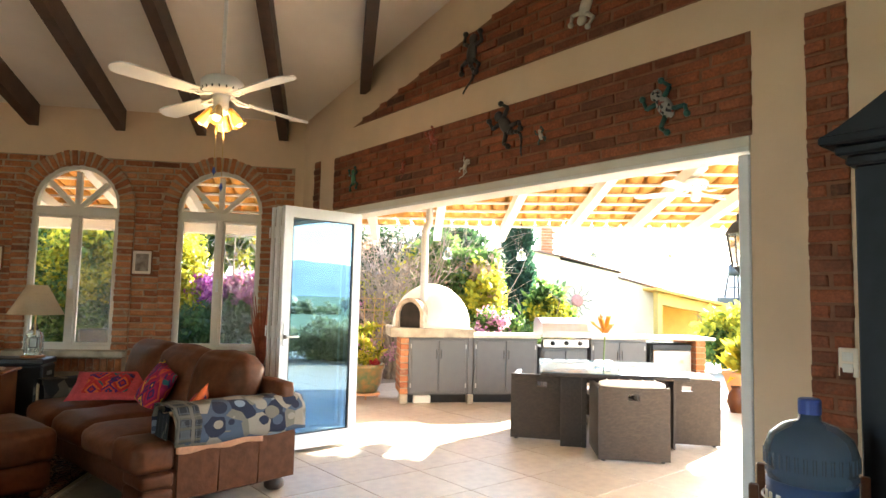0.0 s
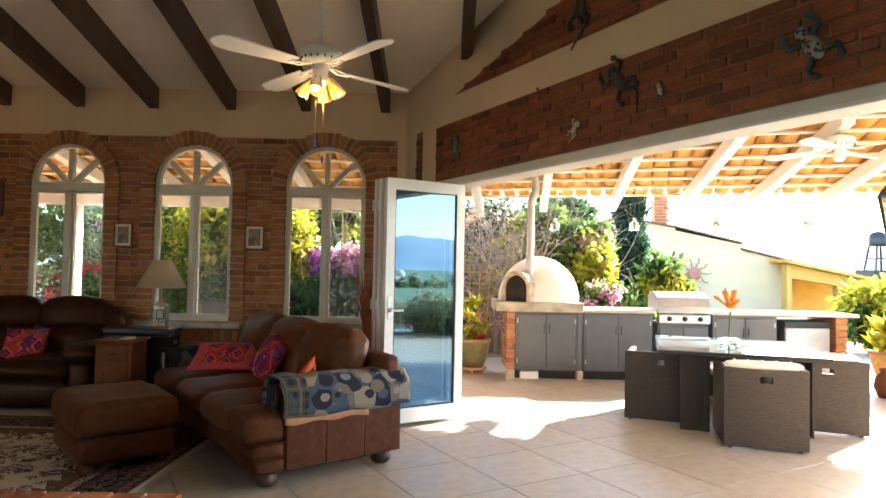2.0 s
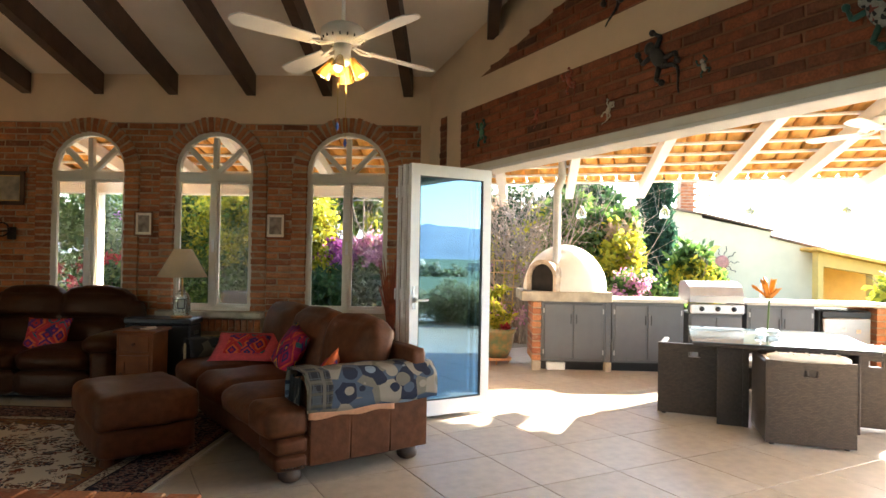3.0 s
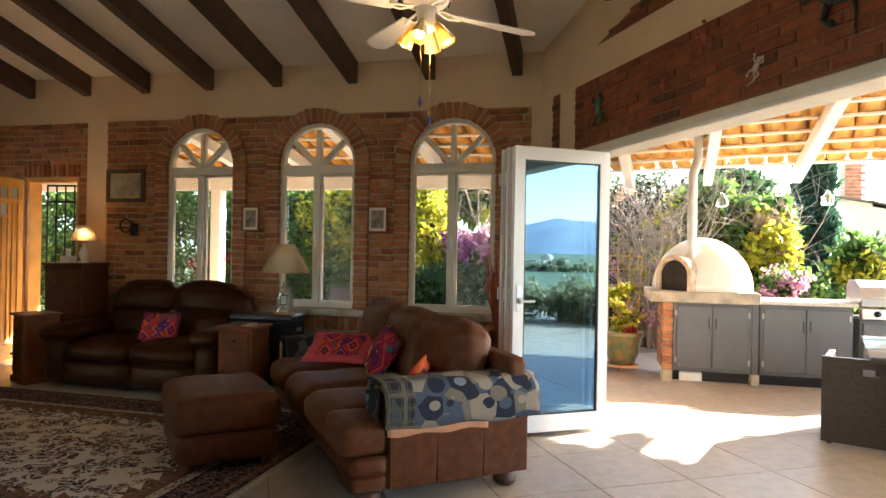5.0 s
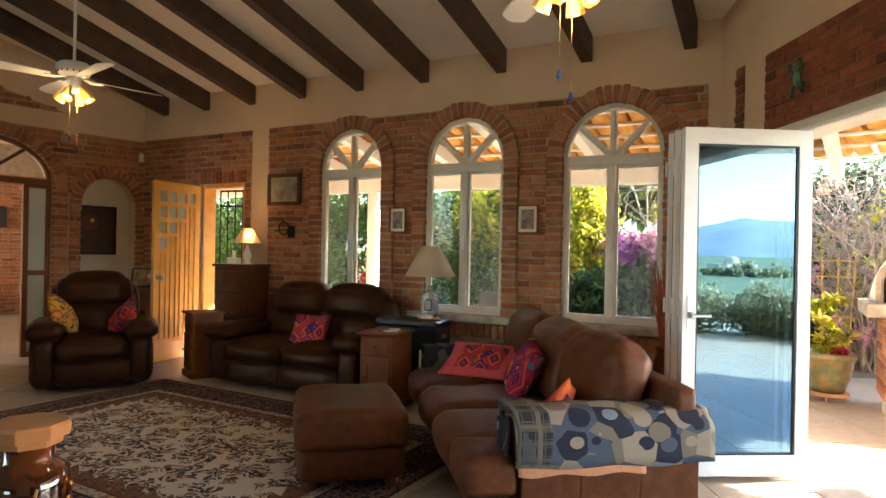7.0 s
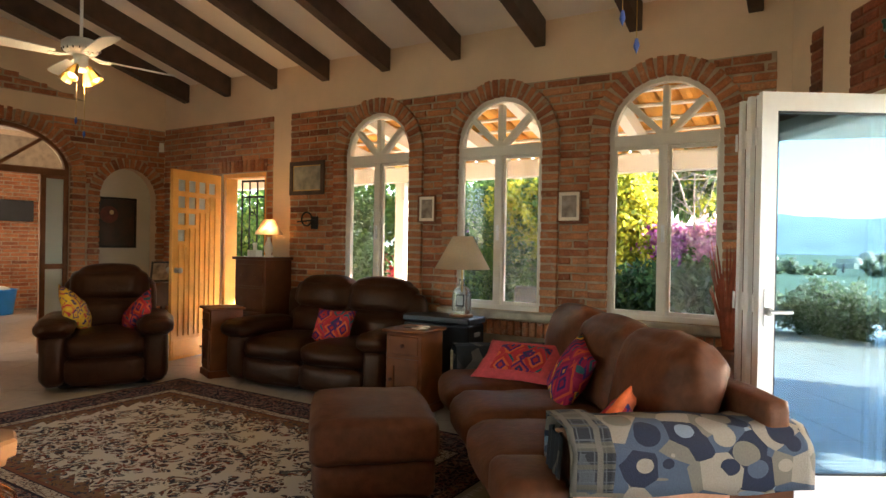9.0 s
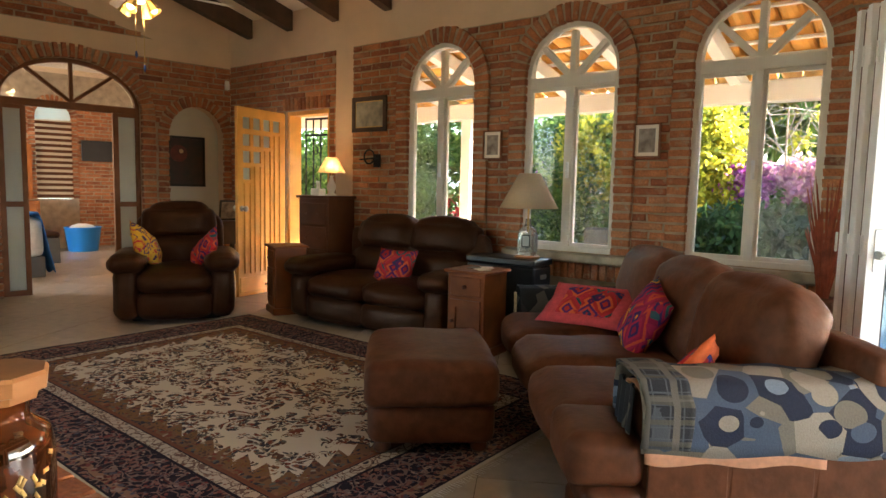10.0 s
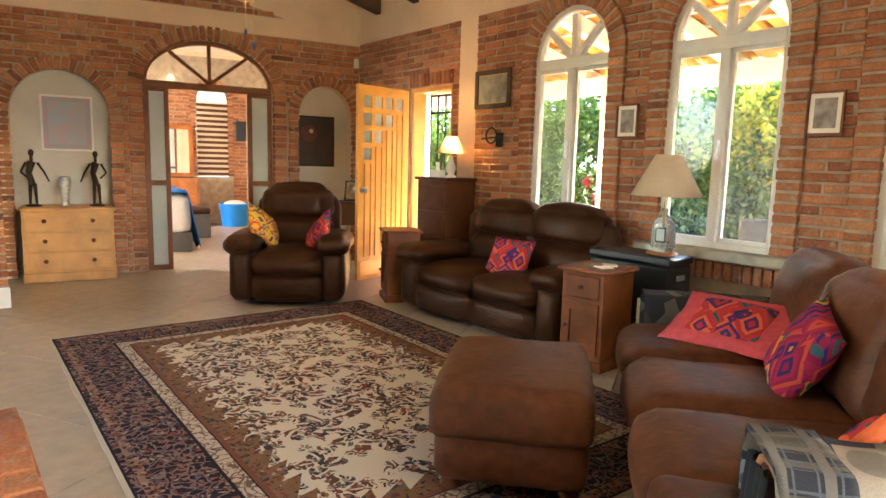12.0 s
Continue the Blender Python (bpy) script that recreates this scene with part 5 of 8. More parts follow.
table_lamp(pose(-5.50, 7.0, TH), (0.155, 0.06, 0.17), 0.42, 1.1, "small cream lamp with a lit cone shade")
tissue = thing("tissue_box", pose(-5.66, 6.95, TH), "white tissue box on the tall cabinet", "box")
part("carton", box(-0.07, 0.07, -0.05, 0.05, 0, 0.075, 0.005), M_WHITE, tissue)
part("tissue", pillow(0.06, 0.1, 0.03, 3), M_WHITECLOTH, tissue).matrix_basis = pose(0, 0, 0.11, 90)

chest = thing("black_chest", pose(-3.16, 6.99, 0, 0, 0, 0), "black lidded storage chest with side handles", "chest")
part("body", box(-0.34, 0.34, -0.20, 0.10, 0.02, 0.665, 0.015), M_BLACK, chest)
part("lid", box(-0.35, 0.35, -0.21, 0.11, 0.67, 0.73, 0.015, 2), M_BLACK, chest)
part("handle", box(0.341, 0.355, -0.10, 0.0, 0.56, 0.60, 0.006), M_STEEL, chest)
for x in (-0.28, 0.28):
    part("foot", box(x - 0.03, x + 0.03, -0.18, 0.08, 0.0, 0.02, 0.004), M_BLACK, chest)
table_lamp(pose(-2.97, 6.93, 0.730, 0, 0, 20) @ Matrix.Diagonal((1.06, 1.06, 1.08, 1)), (0.235, 0.085, 0.27), 0.665, 0, "clear glass bottle lamp with a pale cone shade", True)

# ---- pictures on the window wall ----
def picture(m, w, h, f, frame_mat, mount_mat, art_mat, label, mount=0.03):
    ob = thing("picture", m, label, "picture", "framed pictures")
    part("frame", slab([[(-w / 2, -h / 2), (w / 2, -h / 2), (w / 2, h / 2), (-w / 2, h / 2)], [(-w / 2 + f, -h / 2 + f), (w / 2 - f, -h / 2 + f), (w / 2 - f, h / 2 - f), (-w / 2 + f, h / 2 - f)]], -0.022, 0.0), frame_mat, ob)
    part("mount", box(-w / 2 + f, w / 2 - f, -0.008, 0.0, -h / 2 + f, h / 2 - f, 0), mount_mat, ob)
    part("print", box(-w / 2 + f + mount, w / 2 - f - mount, -0.012, -0.009, -h / 2 + f + mount, h / 2 - f - mount, 0), art_mat, ob)
    return ob


A_GREY = mat("sepia_print", (0.46, 0.38, 0.30), 0.6, noise_scale=11, second=(0.15, 0.10, 0.075))
A_SEA = mat("landscape_print", (0.42, 0.36, 0.25), 0.6, noise_scale=9, second=(0.20, 0.19, 0.14))
A_PINK = mat("pink_print", (0.50, 0.33, 0.34), 0.6, noise_scale=6, second=(0.34, 0.38, 0.42))
A_BLUE = mat("pale_blue_print", (0.36, 0.45, 0.50), 0.6, noise_scale=7, second=(0.50, 0.36, 0.38))
A_DARK = mat("dark_print", (0.006, 0.005, 0.007), 0.35, noise_scale=7, second=(0.035, 0.007, 0.007))
picture(pose(-3.545, 7.225, 1.72), 0.205, 0.265, 0.012, M_DOORFRAME, M_CEIL, A_GREY, "small framed grey print with cream mount")
picture(pose(-2.085, 7.225, 1.72), 0.215, 0.27, 0.012, M_DOORFRAME, M_CEIL, A_GREY, "small framed grey print hung on brick")
pic = picture(pose(-5.155, 7.235, 2.09), 0.51, 0.375, 0.045, M_BEAM, M_BRASS, A_SEA, "landscape print in a dark and gilt frame", 0.012)
pic = picture(WEST @ pose(3.345, -0.19, 1.67, 0, 0, 180), 0.50, 0.60, 0.022, M_WHITE, A_PINK, A_BLUE, "pink print in a white frame in the niche", 0.05)
pic = picture(WEST @ pose(0.56, -0.19, 1.585, 0, 0, 180), 0.54, 0.65, 0.03, M_IRON, A_DARK, A_DARK, "dark print in a black frame in the niche", 0.06)
part("red_patch", lathe([(0.0, 0.0), (0.11, 0.0), (0.11, 0.002), (0.0, 0.002)], 24), mat("dark_red", (0.10, 0.012, 0.01), 0.4, noise_scale=10, var=0.4), pic).matrix_basis = pose(-0.07, -0.0125, 0.1, 90)
part("pale_disc", lathe([(0.0, 0.0), (0.028, 0.0), (0.028, 0.002), (0.0, 0.002)], 18), mat("pale_ochre", (0.55, 0.38, 0.22), 0.6), pic).matrix_basis = pose(-0.04, -0.0155, 0.13, 90)

sconce = thing("wall_sconce", pose(-5.03, 7.235, 1.60), "black iron wall bracket on the brick", "wall light")
part("plate", box(-0.05, 0.05, -0.02, 0.0, -0.08, 0.06, 0.006), M_IRON, sconce)
bm = bmesh.new()
for k in range(18):
    a0, a1 = 2 * math.pi * k / 18, 2 * math.pi * (k + 1) / 18
    add_tube(bm, (-0.08 + 0.075 * math.cos(a0), -0.05, 0.03 + 0.075 * math.sin(a0)), (-0.08 + 0.075 * math.cos(a1), -0.05, 0.03 + 0.075 * math.sin(a1)), 0.009, n=6)
part("ring", bm, M_IRON, sconce)
part("arm", tube((-0.22, -0.05, 0.0), (0.03, -0.03, 0.02), 0.008), M_IRON, sconce)
sensor = thing("alarm_sensor", WEST @ pose(0.06, 0.0, 2.60), "small white alarm sensor in the corner", "sensor")
part("case", box(-0.03, 0.03, 0.0, 0.04, -0.06, 0.06, 0.01, 2), M_WHITE, sensor)

# ---- dresser and figures in the niche ----
dresser = thing("dresser", WEST @ pose(3.36, -0.02, 0, 0, 0, 0), "pale pine three-drawer dresser with round knobs", "dresser")
W2, D2, H3 = 0.42, 0.36, 0.78
part("plinth", box(-W2 - 0.01, W2 + 0.01, -0.17, D2 + 0.012, 0.0, 0.10, 0.008), M_PINE_LIGHT, dresser)
part("carcass", box(-W2, W2, -0.17, D2, 0.10, H3 - 0.03, 0.006), M_PINE_LIGHT, dresser)
part("top", box(-W2 - 0.025, W2 + 0.025, -0.17, D2 + 0.025, H3 - 0.03, H3, 0.008), M_PINE_LIGHT, dresser)
for k in range(3):
    z0 = 0.125 + 0.21 * k
    dr = part("drawer", box(-W2 + 0.03, W2 - 0.03, D2 - 0.002, D2 + 0.014, z0, z0 + 0.19, 0.006), M_PINE_LIGHT, dresser)
    for x in (-0.22, 0.22):
        part("knob", lathe([(0.0, 0), (0.016, 0.004), (0.010, 0.014), (0.022, 0.026), (0.0, 0.034)], 14), M_PINE, dr, "round wooden knob", True).matrix_basis = pose(x, D2 + 0.014, z0 + 0.1, -90)


def figurine(m, lean, label):
    bm = bmesh.new()
    add_lathe(bm, [(0.0, 0.0), (0.075, 0.0), (0.075, 0.015), (0.03, 0.025), (0.0, 0.025)], 16)
    for a, b, r0, r1 in (((-0.03, 0, 0.02), (-0.02, 0, 0.24), 0.012, 0.02), ((0.03, 0, 0.02), (0.02, 0.01, 0.24), 0.012, 0.02), ((0, 0, 0.22), (lean * 0.03, 0, 0.36), 0.035, 0.026), ((lean * 0.03, 0, 0.35), (0, 0, 0.47), 0.028, 0.042), ((0, 0, 0.47), (0.0, 0, 0.53), 0.016, 0.014), ((0.05, 0, 0.46), (0.11, 0.0, 0.36), 0.013, 0.010), ((0.11, 0, 0.36), (0.15, 0.01, 0.26), 0.010, 0.007), ((-0.05, 0, 0.46), (-0.10, 0.0, 0.36), 0.013, 0.010), ((-0.10, 0, 0.36), (-0.04, 0.0, 0.30), 0.010, 0.009)):
        add_tube(bm, a, b, r0, r1, 10)
    bmesh.ops.create_uvsphere(bm, u_segments=12, v_segments=8, radius=0.03, matrix=Matrix.Translation((0, 0, 0.56)) @ Matrix.Diagonal((0.9, 1, 1.25, 1)))
    ob = mesh_ob("figurine", bm, M_BRONZE, smooth=True)
    ob.matrix_world = m
    return tagged(ob, label, "figurine", "bronze figurines")


DR = dresser.matrix_world
figurine(DR @ pose(-0.27, 0.10, H3, 0, 0, 0), 1, "slender dark bronze figurine on the pine dresser")
figurine(DR @ pose(0.32, 0.10, H3, 0, 0, 180), -1, "slender dark bronze figurine on the pine dresser")
vase = thing("vase", DR @ pose(0.03, 0.08, H3), "pale silver vase with a rough open mouth", "vase")
part("body", lathe([(0.0, 0.0), (0.045, 0.0), (0.035, 0.03), (0.03, 0.1), (0.045, 0.2), (0.06, 0.27), (0.05, 0.31), (0.035, 0.32), (0.04, 0.27), (0.0, 0.2)], 18), mat("silver_glaze", (0.55, 0.54, 0.52), 0.3, noise_scale=22, var=0.35, metal=0.3), vase, "", True)

# dark low table with a tilted frame beside the recliner
stand = thing("corner_table", WEST @ pose(0.42, 0.40, 0, 0, 0, 0), "dark wooden corner table behind the recliner", "table")
part("tabletop", box(-0.36, 0.36, -0.22, 0.22, 0.80, 0.84, 0.008), M_BEAM, stand)
for x in (-0.32, 0.32):
    for y in (-0.18, 0.18):
        part("leg", box(x - 0.025, x + 0.025, y - 0.025, y + 0.025, 0, 0.80, 0.004), M_BEAM, stand)
part("apron", box(-0.3, 0.3, 0.165, 0.19, 0.55, 0.8, 0.004), M_BEAM, stand)
screen = thing("photo_frame", WEST @ pose(0.22, 0.42, 0.842, 12, 0, 180), "dark tabletop picture frame leaning back", "picture")
part("frame", slab([[(-0.14, 0), (0.14, 0), (0.14, 0.26), (-0.14, 0.26)], [(-0.12, 0.02), (0.12, 0.02), (0.12, 0.24), (-0.12, 0.24)]], 0, 0.015), M_BLACK, screen)
part("print", box(-0.12, 0.12, 0.006, 0.01, 0.02, 0.24, 0), A_GREY, screen)

# ---- brick hearth, glass jar ----
hearth = structure("hearth", box(-3.17, -1.1, 2.0, 3.03, 0, 0.37, 0.004), M_MORTAR, None, "low brick hearth with a worn brick top", "hearth")
jar = thing("glass_jar", pose(-2.09, 2.77, 0.403) @ Matrix.Diagonal((0.98, 0.98, 1.31, 1)), "amber glass jar with an octagonal wooden lid", "jar")
part("body", lathe([(0.0, 0.0), (0.095, 0.0), (0.125, 0.02), (0.13, 0.05), (0.13, 0.17), (0.12, 0.205), (0.085, 0.225), (0.075, 0.235), (0.075, 0.27), (0.0, 0.27)], 36), M_AMBER, jar, "shiny dark amber glass body", True)
lid = part("lid", lathe([(0.0, 0.27), (0.10, 0.27), (0.105, 0.285), (0.125, 0.29), (0.128, 0.318), (0.12, 0.325), (0.0, 0.325)], 8), M_LIDWOOD, jar, "octagonal turned wooden lid")
rng = random.Random(12)
for k in range(26):
    a, z = rng.gauss(-12, 22), min(0.175, max(0.03, rng.gauss(0.10, 0.04)))
    bm = pillow(0.010, 0.021, 0.006, k, 4)
    bmesh.ops.transform(bm, matrix=pose(0, 0, 0, 0, 0, a) @ Matrix.Translation((0.131, 0, z)) @ Matrix.Rotation(radians(90), 4, "Y") @ Matrix.Rotation(rng.uniform(0, 6.28), 4, "Z"), verts=bm.verts)
    part("gold_leaf", bm, M_GOLDLEAF, jar, "painted gold leaf", True)
pier = structure("wall_pier", box(-7.6, -6.96, 2.2, 3.27, 0, 3.0, 0.004), M_PLASTER, None, "brick-faced wall end with a white base", "wall")
structure("baseboard", box(-7.61, -6.945, 2.19, 3.285, 0, 0.18, 0.004), M_WHITE, None, "white painted wall base", "baseboard")

# ---- armoire and water bottle ----
arm_ob = thing("armoire", OPEN @ pose(5.72, -0.76, 0), "tall blue-black painted armoire with curved cornice", "armoire")
AW, AD, AH = 1.25, 0.6, 1.92
part("body", box(0, AW, 0.02, AD, 0.08, AH, 0.006), M_BLUEBLACK, arm_ob)
part("plinth", box(-0.02, AW + 0.02, 0.0, AD, 0, 0.08, 0.006), M_BLUEBLACK, arm_ob)
for k in range(2):
    x0, x1 = 0.05 + k * 0.58, 0.62 + k * 0.58
    dd = part("door", slab([[(x0, 0.12), (x1, 0.12), (x1, AH - 0.12), (x0, AH - 0.12)], [(x0 + 0.09, 0.24), (x1 - 0.09, 0.24), (x1 - 0.09, AH - 0.24), (x0 + 0.09, AH - 0.24)]], -0.004, 0.019), M_BLUEBLACK, arm_ob)
    part("panel_bead", slab([[(x0 + 0.09, 0.24), (x1 - 0.09, 0.24), (x1 - 0.09, AH - 0.24), (x0 + 0.09, AH - 0.24)], [(x0 + 0.11, 0.26), (x1 - 0.11, 0.26), (x1 - 0.11, AH - 0.26), (x0 + 0.11, AH - 0.26)]], 0.004, 0.019), M_BLUEBLACK, dd)
    part("knob", lathe([(0, 0), (0.014, 0.004), (0.01, 0.014), (0.018, 0.028), (0, 0.034)], 12), M_BRASS, dd).matrix_basis = pose(0.58 if k == 0 else 0.67, -0.004, 1.0, 90)
for dz, o in ((0.0, 0.02), (0.035, 0.045), (0.07, 0.085)):
    part("cornice", box(-o, AW + o, -o + 0.01, AD, AH + dz, AH + dz + 0.035, 0.008), M_BLUEBLACK, arm_ob)
pts = [(-0.085 + (AW + 0.17) * k / 24, AH + 0.105 + 0.34 * math.sin(math.pi * k / 24) ** 1.2) for k in range(25)]
part("pediment", slab([pts + [(AW + 0.085, AH + 0.104), (-0.085, AH + 0.104)][::1]], -0.05, 0.05), M_BLUEBLACK, arm_ob)
ornam = thing("hanging_ornament", OPEN @ pose(5.60, -0.004, 1.62), "small red and silver hanging wall ornament", "ornament")
bm = bmesh.new()
add_tube(bm, (0, -0.02, 0.12), (0, -0.02, 0.02), 0.02, 0.012, 8)
part("silver_piece", bm, M_STEEL, ornam)
part("red_piece", lathe([(0, -0.08), (0.03, -0.05), (0.035, -0.01), (0.0, 0.02)], 10, 0, -0.02), mat("red_glaze", (0.5, 0.03, 0.03), 0.4), ornam)
switch = thing("light_switch", OPEN @ pose(5.45, -0.004, 1.17), "cream double light switch plate on brick", "switch")
part("plate", box(-0.04, 0.04, -0.012, 0, -0.065, 0.065, 0.004), M_CEIL, switch)
for z in (-0.025, 0.025):
    part("rocker", box(-0.022, 0.022, -0.017, -0.012, z - 0.02, z + 0.02, 0.003), M_WHITE, switch)

rack = thing("bottle_stand", pose(1.53, 1.86, 0, 0, 0, -40), "wooden and steel stand for a water bottle", "stand")
part("shelf", box(-0.17, 0.17, -0.17, 0.17, 0.60, 0.63, 0.006), M_CABWOOD, rack)
for x in (-0.155, 0.155):
    for y in (-0.155, 0.155):
        part("leg", box(x - 0.014, x + 0.014, y - 0.014, y + 0.014, 0, 0.86, 0.004), M_CABWOOD, rack)
for z in (0.70, 0.80):
    bm = bmesh.new()
    for k in range(28):
        a0, a1 = 2 * math.pi * k / 28, 2 * math.pi * (k + 1) / 28
        add_tube(bm, (0.142 * math.cos(a0), 0.142 * math.sin(a0), z), (0.142 * math.cos(a1), 0.142 * math.sin(a1), z), 0.004, n=6)
    part("hoop", bm, M_STEEL, rack)
bottle = thing("water_bottle", pose(1.53, 1.86, 0.631, 0, 0, -40), "large blue plastic water bottle with a printed label", "bottle")
prof = [(0.0, 0.0), (0.12, 0.0), (0.133, 0.02), (0.133, 0.10), (0.127, 0.11), (0.127, 0.235), (0.134, 0.245), (0.134, 0.255), (0.128, 0.265), (0.134, 0.275), (0.134, 0.33), (0.12, 0.37), (0.08, 0.405), (0.035, 0.42), (0.03, 0.45), (0.0, 0.45)]
part("body", lathe(prof, 40), M_WATER_BLUE, bottle, "", True)
part("cap", lathe([(0.0, 0.44), (0.034, 0.44), (0.034, 0.485), (0.028, 0.49), (0.0, 0.49)], 20), M_CAP, bottle, "blue screw cap")
part("label", lathe([(0.129, 0.115), (0.131, 0.115), (0.131, 0.23), (0.129, 0.23)], 40), M_LABEL, bottle, "blue paper label band", True)
for k in range(34):
    a = 2 * math.pi * k / 34
    part("rib", tube((0.133 * math.cos(a), 0.133 * math.sin(a), 0.275), (0.133 * math.cos(a), 0.133 * math.sin(a), 0.32), 0.006, n=6), M_WATER_BLUE, bottle)
for a in (200, 216, 232, 246, 262):
    part("print_bar", box(-0.009, 0.009, -0.1325, -0.1305, 0.15, 0.19, 0.002), M_WHITE, bottle).matrix_basis = pose(0, 0, 0, 0, 0, a + 55)

# dry stems in a tall vase behind the folding door
dry = thing("dry_plant", pose(-0.78, 6.95, 0), "tall floor vase of dry red-brown stems", "plant")
part("vase", lathe([(0.0, 0.0), (0.09, 0.0), (0.11, 0.2), (0.08, 0.55), (0.06, 0.62), (0.075, 0.66), (0.05, 0.62), (0.0, 0.5)], 20), M_CABWOOD, dry, "dark tall floor vase", True)
M_STEM = mat("dry_stem", (0.30, 0.07, 0.03), 0.8, noise_scale=14, var=0.4)
rng = random.Random(77)
for k in range(60):
    a, reach, high = rng.uniform(0, 6.28), rng.uniform(0.04, 0.17), rng.uniform(1.05, 1.45)
    bm = bmesh.new()
    mid = (reach * 0.45 * math.cos(a), reach * 0.27 * math.sin(a), 0.6 + (high - 0.6) * 0.55)
    add_tube(bm, (0.02 * math.cos(a), 0.02 * math.sin(a), 0.6), mid, 0.006, 0.005, 5)
    add_tube(bm, mid, (reach * math.cos(a), reach * math.sin(a) * 0.6, high), 0.007, 0.002, 5)
    part("stem", bm, M_STEM, dry)

# ---- ornaments on the lintel ----
def critter(s, z, size, turn, material, kind, label):
    """A flat ceramic animal shape: body, head, limbs and, for lizards, a curling tail."""
    ob = thing("wall_ornament", OPEN @ pose(s, -0.03, z, 0, -turn, 0), label, "ornament", "ceramic wall ornaments")
    bm = bmesh.new()
    def blob(x, zz, rx, rz, ry=0.35):
        bmesh.ops.create_uvsphere(bm, u_segments=12, v_segments=8, radius=1.0, matrix=Matrix.Translation((x, 0, zz)) @ Matrix.Diagonal((rx, ry * min(rx, rz) + 0.006, rz, 1)))
    k = size * 0.72
    blob(0, 0, 0.16 * k, 0.30 * k)
    blob(0, 0.34 * k, 0.13 * k, 0.13 * k)
    part("body", bm, material, ob, "", True)
    for sx in (-1, 1):
        for zz, ez in ((0.18, 0.34), (-0.16, -0.42)):
            bm = bmesh.new()
            a, b2, c = (sx * 0.10 * k, 0, zz * k), (sx * 0.32 * k, 0, (zz + ez) / 2 * k), (sx * 0.26 * k, -0.01, (ez + (0.14 if ez > 0 else -0.06)) * k)
            add_tube(bm, a, b2, 0.055 * k, 0.045 * k, 8)
            add_tube(bm, b2, c, 0.045 * k, 0.03 * k, 8)
            bmesh.ops.create_uvsphere(bm, u_segments=8, v_segments=6, radius=0.07 * k, matrix=Matrix.Translation(c))
            part("limb", bm, material if kind != "frog" else M_TEALGLAZE, ob, "", True)
    if kind == "lizard":
        bm = bmesh.new()
        last, r = Vector((0, 0, -0.22 * k)), 0.07 * k
        for i in range(9):
            p = Vector((0.16 * k * math.sin(i * 0.55), 0, (-0.28 - 0.085 * i) * k))
            add_tube(bm, last, p, r, r * 0.85, 8)
            last, r = p, r * 0.85
        part("tail", bm, material, ob, "", True)
    return ob


M_TEALGLAZE = mat("teal_glaze", (0.02, 0.085, 0.07), 0.3, noise_scale=18, var=0.4)
M_MOSAIC = cell_cloth("mosaic_glaze", 55.0, [(0, (0.30, 0.28, 0.25)), (0.35, (0.03, 0.03, 0.035)), (0.6, (0.20, 0.05, 0.04)), (0.75, (0.34, 0.32, 0.29))], rough=0.3)
M_GREENGLAZE = mat("green_glaze", (0.08, 0.22, 0.12), 0.35, noise_scale=20, var=0.4)
M_REDGLAZE = mat("red_clay_glaze", (0.34, 0.07, 0.04), 0.4, noise_scale=18, var=0.4)
M_DARKGLAZE = mat("dark_glaze", (0.035, 0.03, 0.028), 0.35, noise_scale=14, var=0.4)
M_BONE = mat("bone_glaze", (0.55, 0.48, 0.38), 0.5, noise_scale=20, var=0.2)
critter(1.126, 2.575, 0.30, 8, M_GREENGLAZE, "frog", "green glazed ceramic frog on the brick lintel")
critter(1.97, 2.575, 0.15, -10, M_REDGLAZE, "lizard", "small red ceramic lizard on the brick lintel")
critter(2.38, 2.76, 0.24, 25, M_REDGLAZE, "lizard", "red-brown ceramic lizard on the brick lintel")
critter(2.81, 2.46, 0.17, -28, M_BONE, "lizard", "small pale ceramic salamander on the brick lintel")
critter(3.25, 2.70, 0.44, 42, M_DARKGLAZE, "lizard", "dark ceramic gecko on the brick lintel")
critter(3.60, 2.555, 0.15, 20, M_BONE, "frog", "small bone-coloured ceramic frog on the lintel")
critter(4.55, 2.55, 0.40, 35, M_MOSAIC, "frog", "mosaic ceramic frog with teal feet on the lintel")
critter(2.86, 3.36, 0.46, -8, M_DARKGLAZE, "lizard", "dark ceramic frog climbing the gable brick")
critter(3.98, 3.36, 0.40, 160, M_BONE, "lizard", "cream ceramic lizard with curled tail on the gable")

# ---- bedroom beyond the arch ----
BED = WEST
structure("wall_bedroom_back", slab([[(-0.8, 0), (6.2, 0), (6.2, 3.4), (-0.8, 3.4)], arch_loop(1.0, 0.30, 0.95, 2.48, 2.78, 12)], -5.8, -5.6), M_PLASTER, BED, "brick bedroom wall with an arched window", "wall")
structure("wall_bedroom_side", box(-1.0, -0.8, -5.8, -0.3, 0, 3.4, 0), M_PLASTER, BED, "plain bedroom side wall", "wall")
# the window in this wall is never in view, added to brighten the bedroom
structure("wall_bedroom_far", slab([[(-5.8, 0), (-0.3, 0), (-0.3, 3.4), (-5.8, 3.4)], [(-4.6, 0.5), (-1.4, 0.5), (-1.4, 2.6), (-4.6, 2.6)]], 0, 0.2), M_PLASTER, BED @ pose(6.2, 0, 0, 0, 0, 90), "plain bedroom side wall with an unseen window added for light", "wall")
structure("ceiling_bedroom", box(-1.0, 6.4, -5.8, -0.3, 3.4, 3.55, 0), M_CEIL, BED, "plain pale bedroom ceiling", "ceiling")
# extra area lamp in that opening, lifts the bedroom's brightness
bed_fill = new("bedroom_window_daylight", bpy.data.lights.new("bedroom_window_daylight", "AREA"))
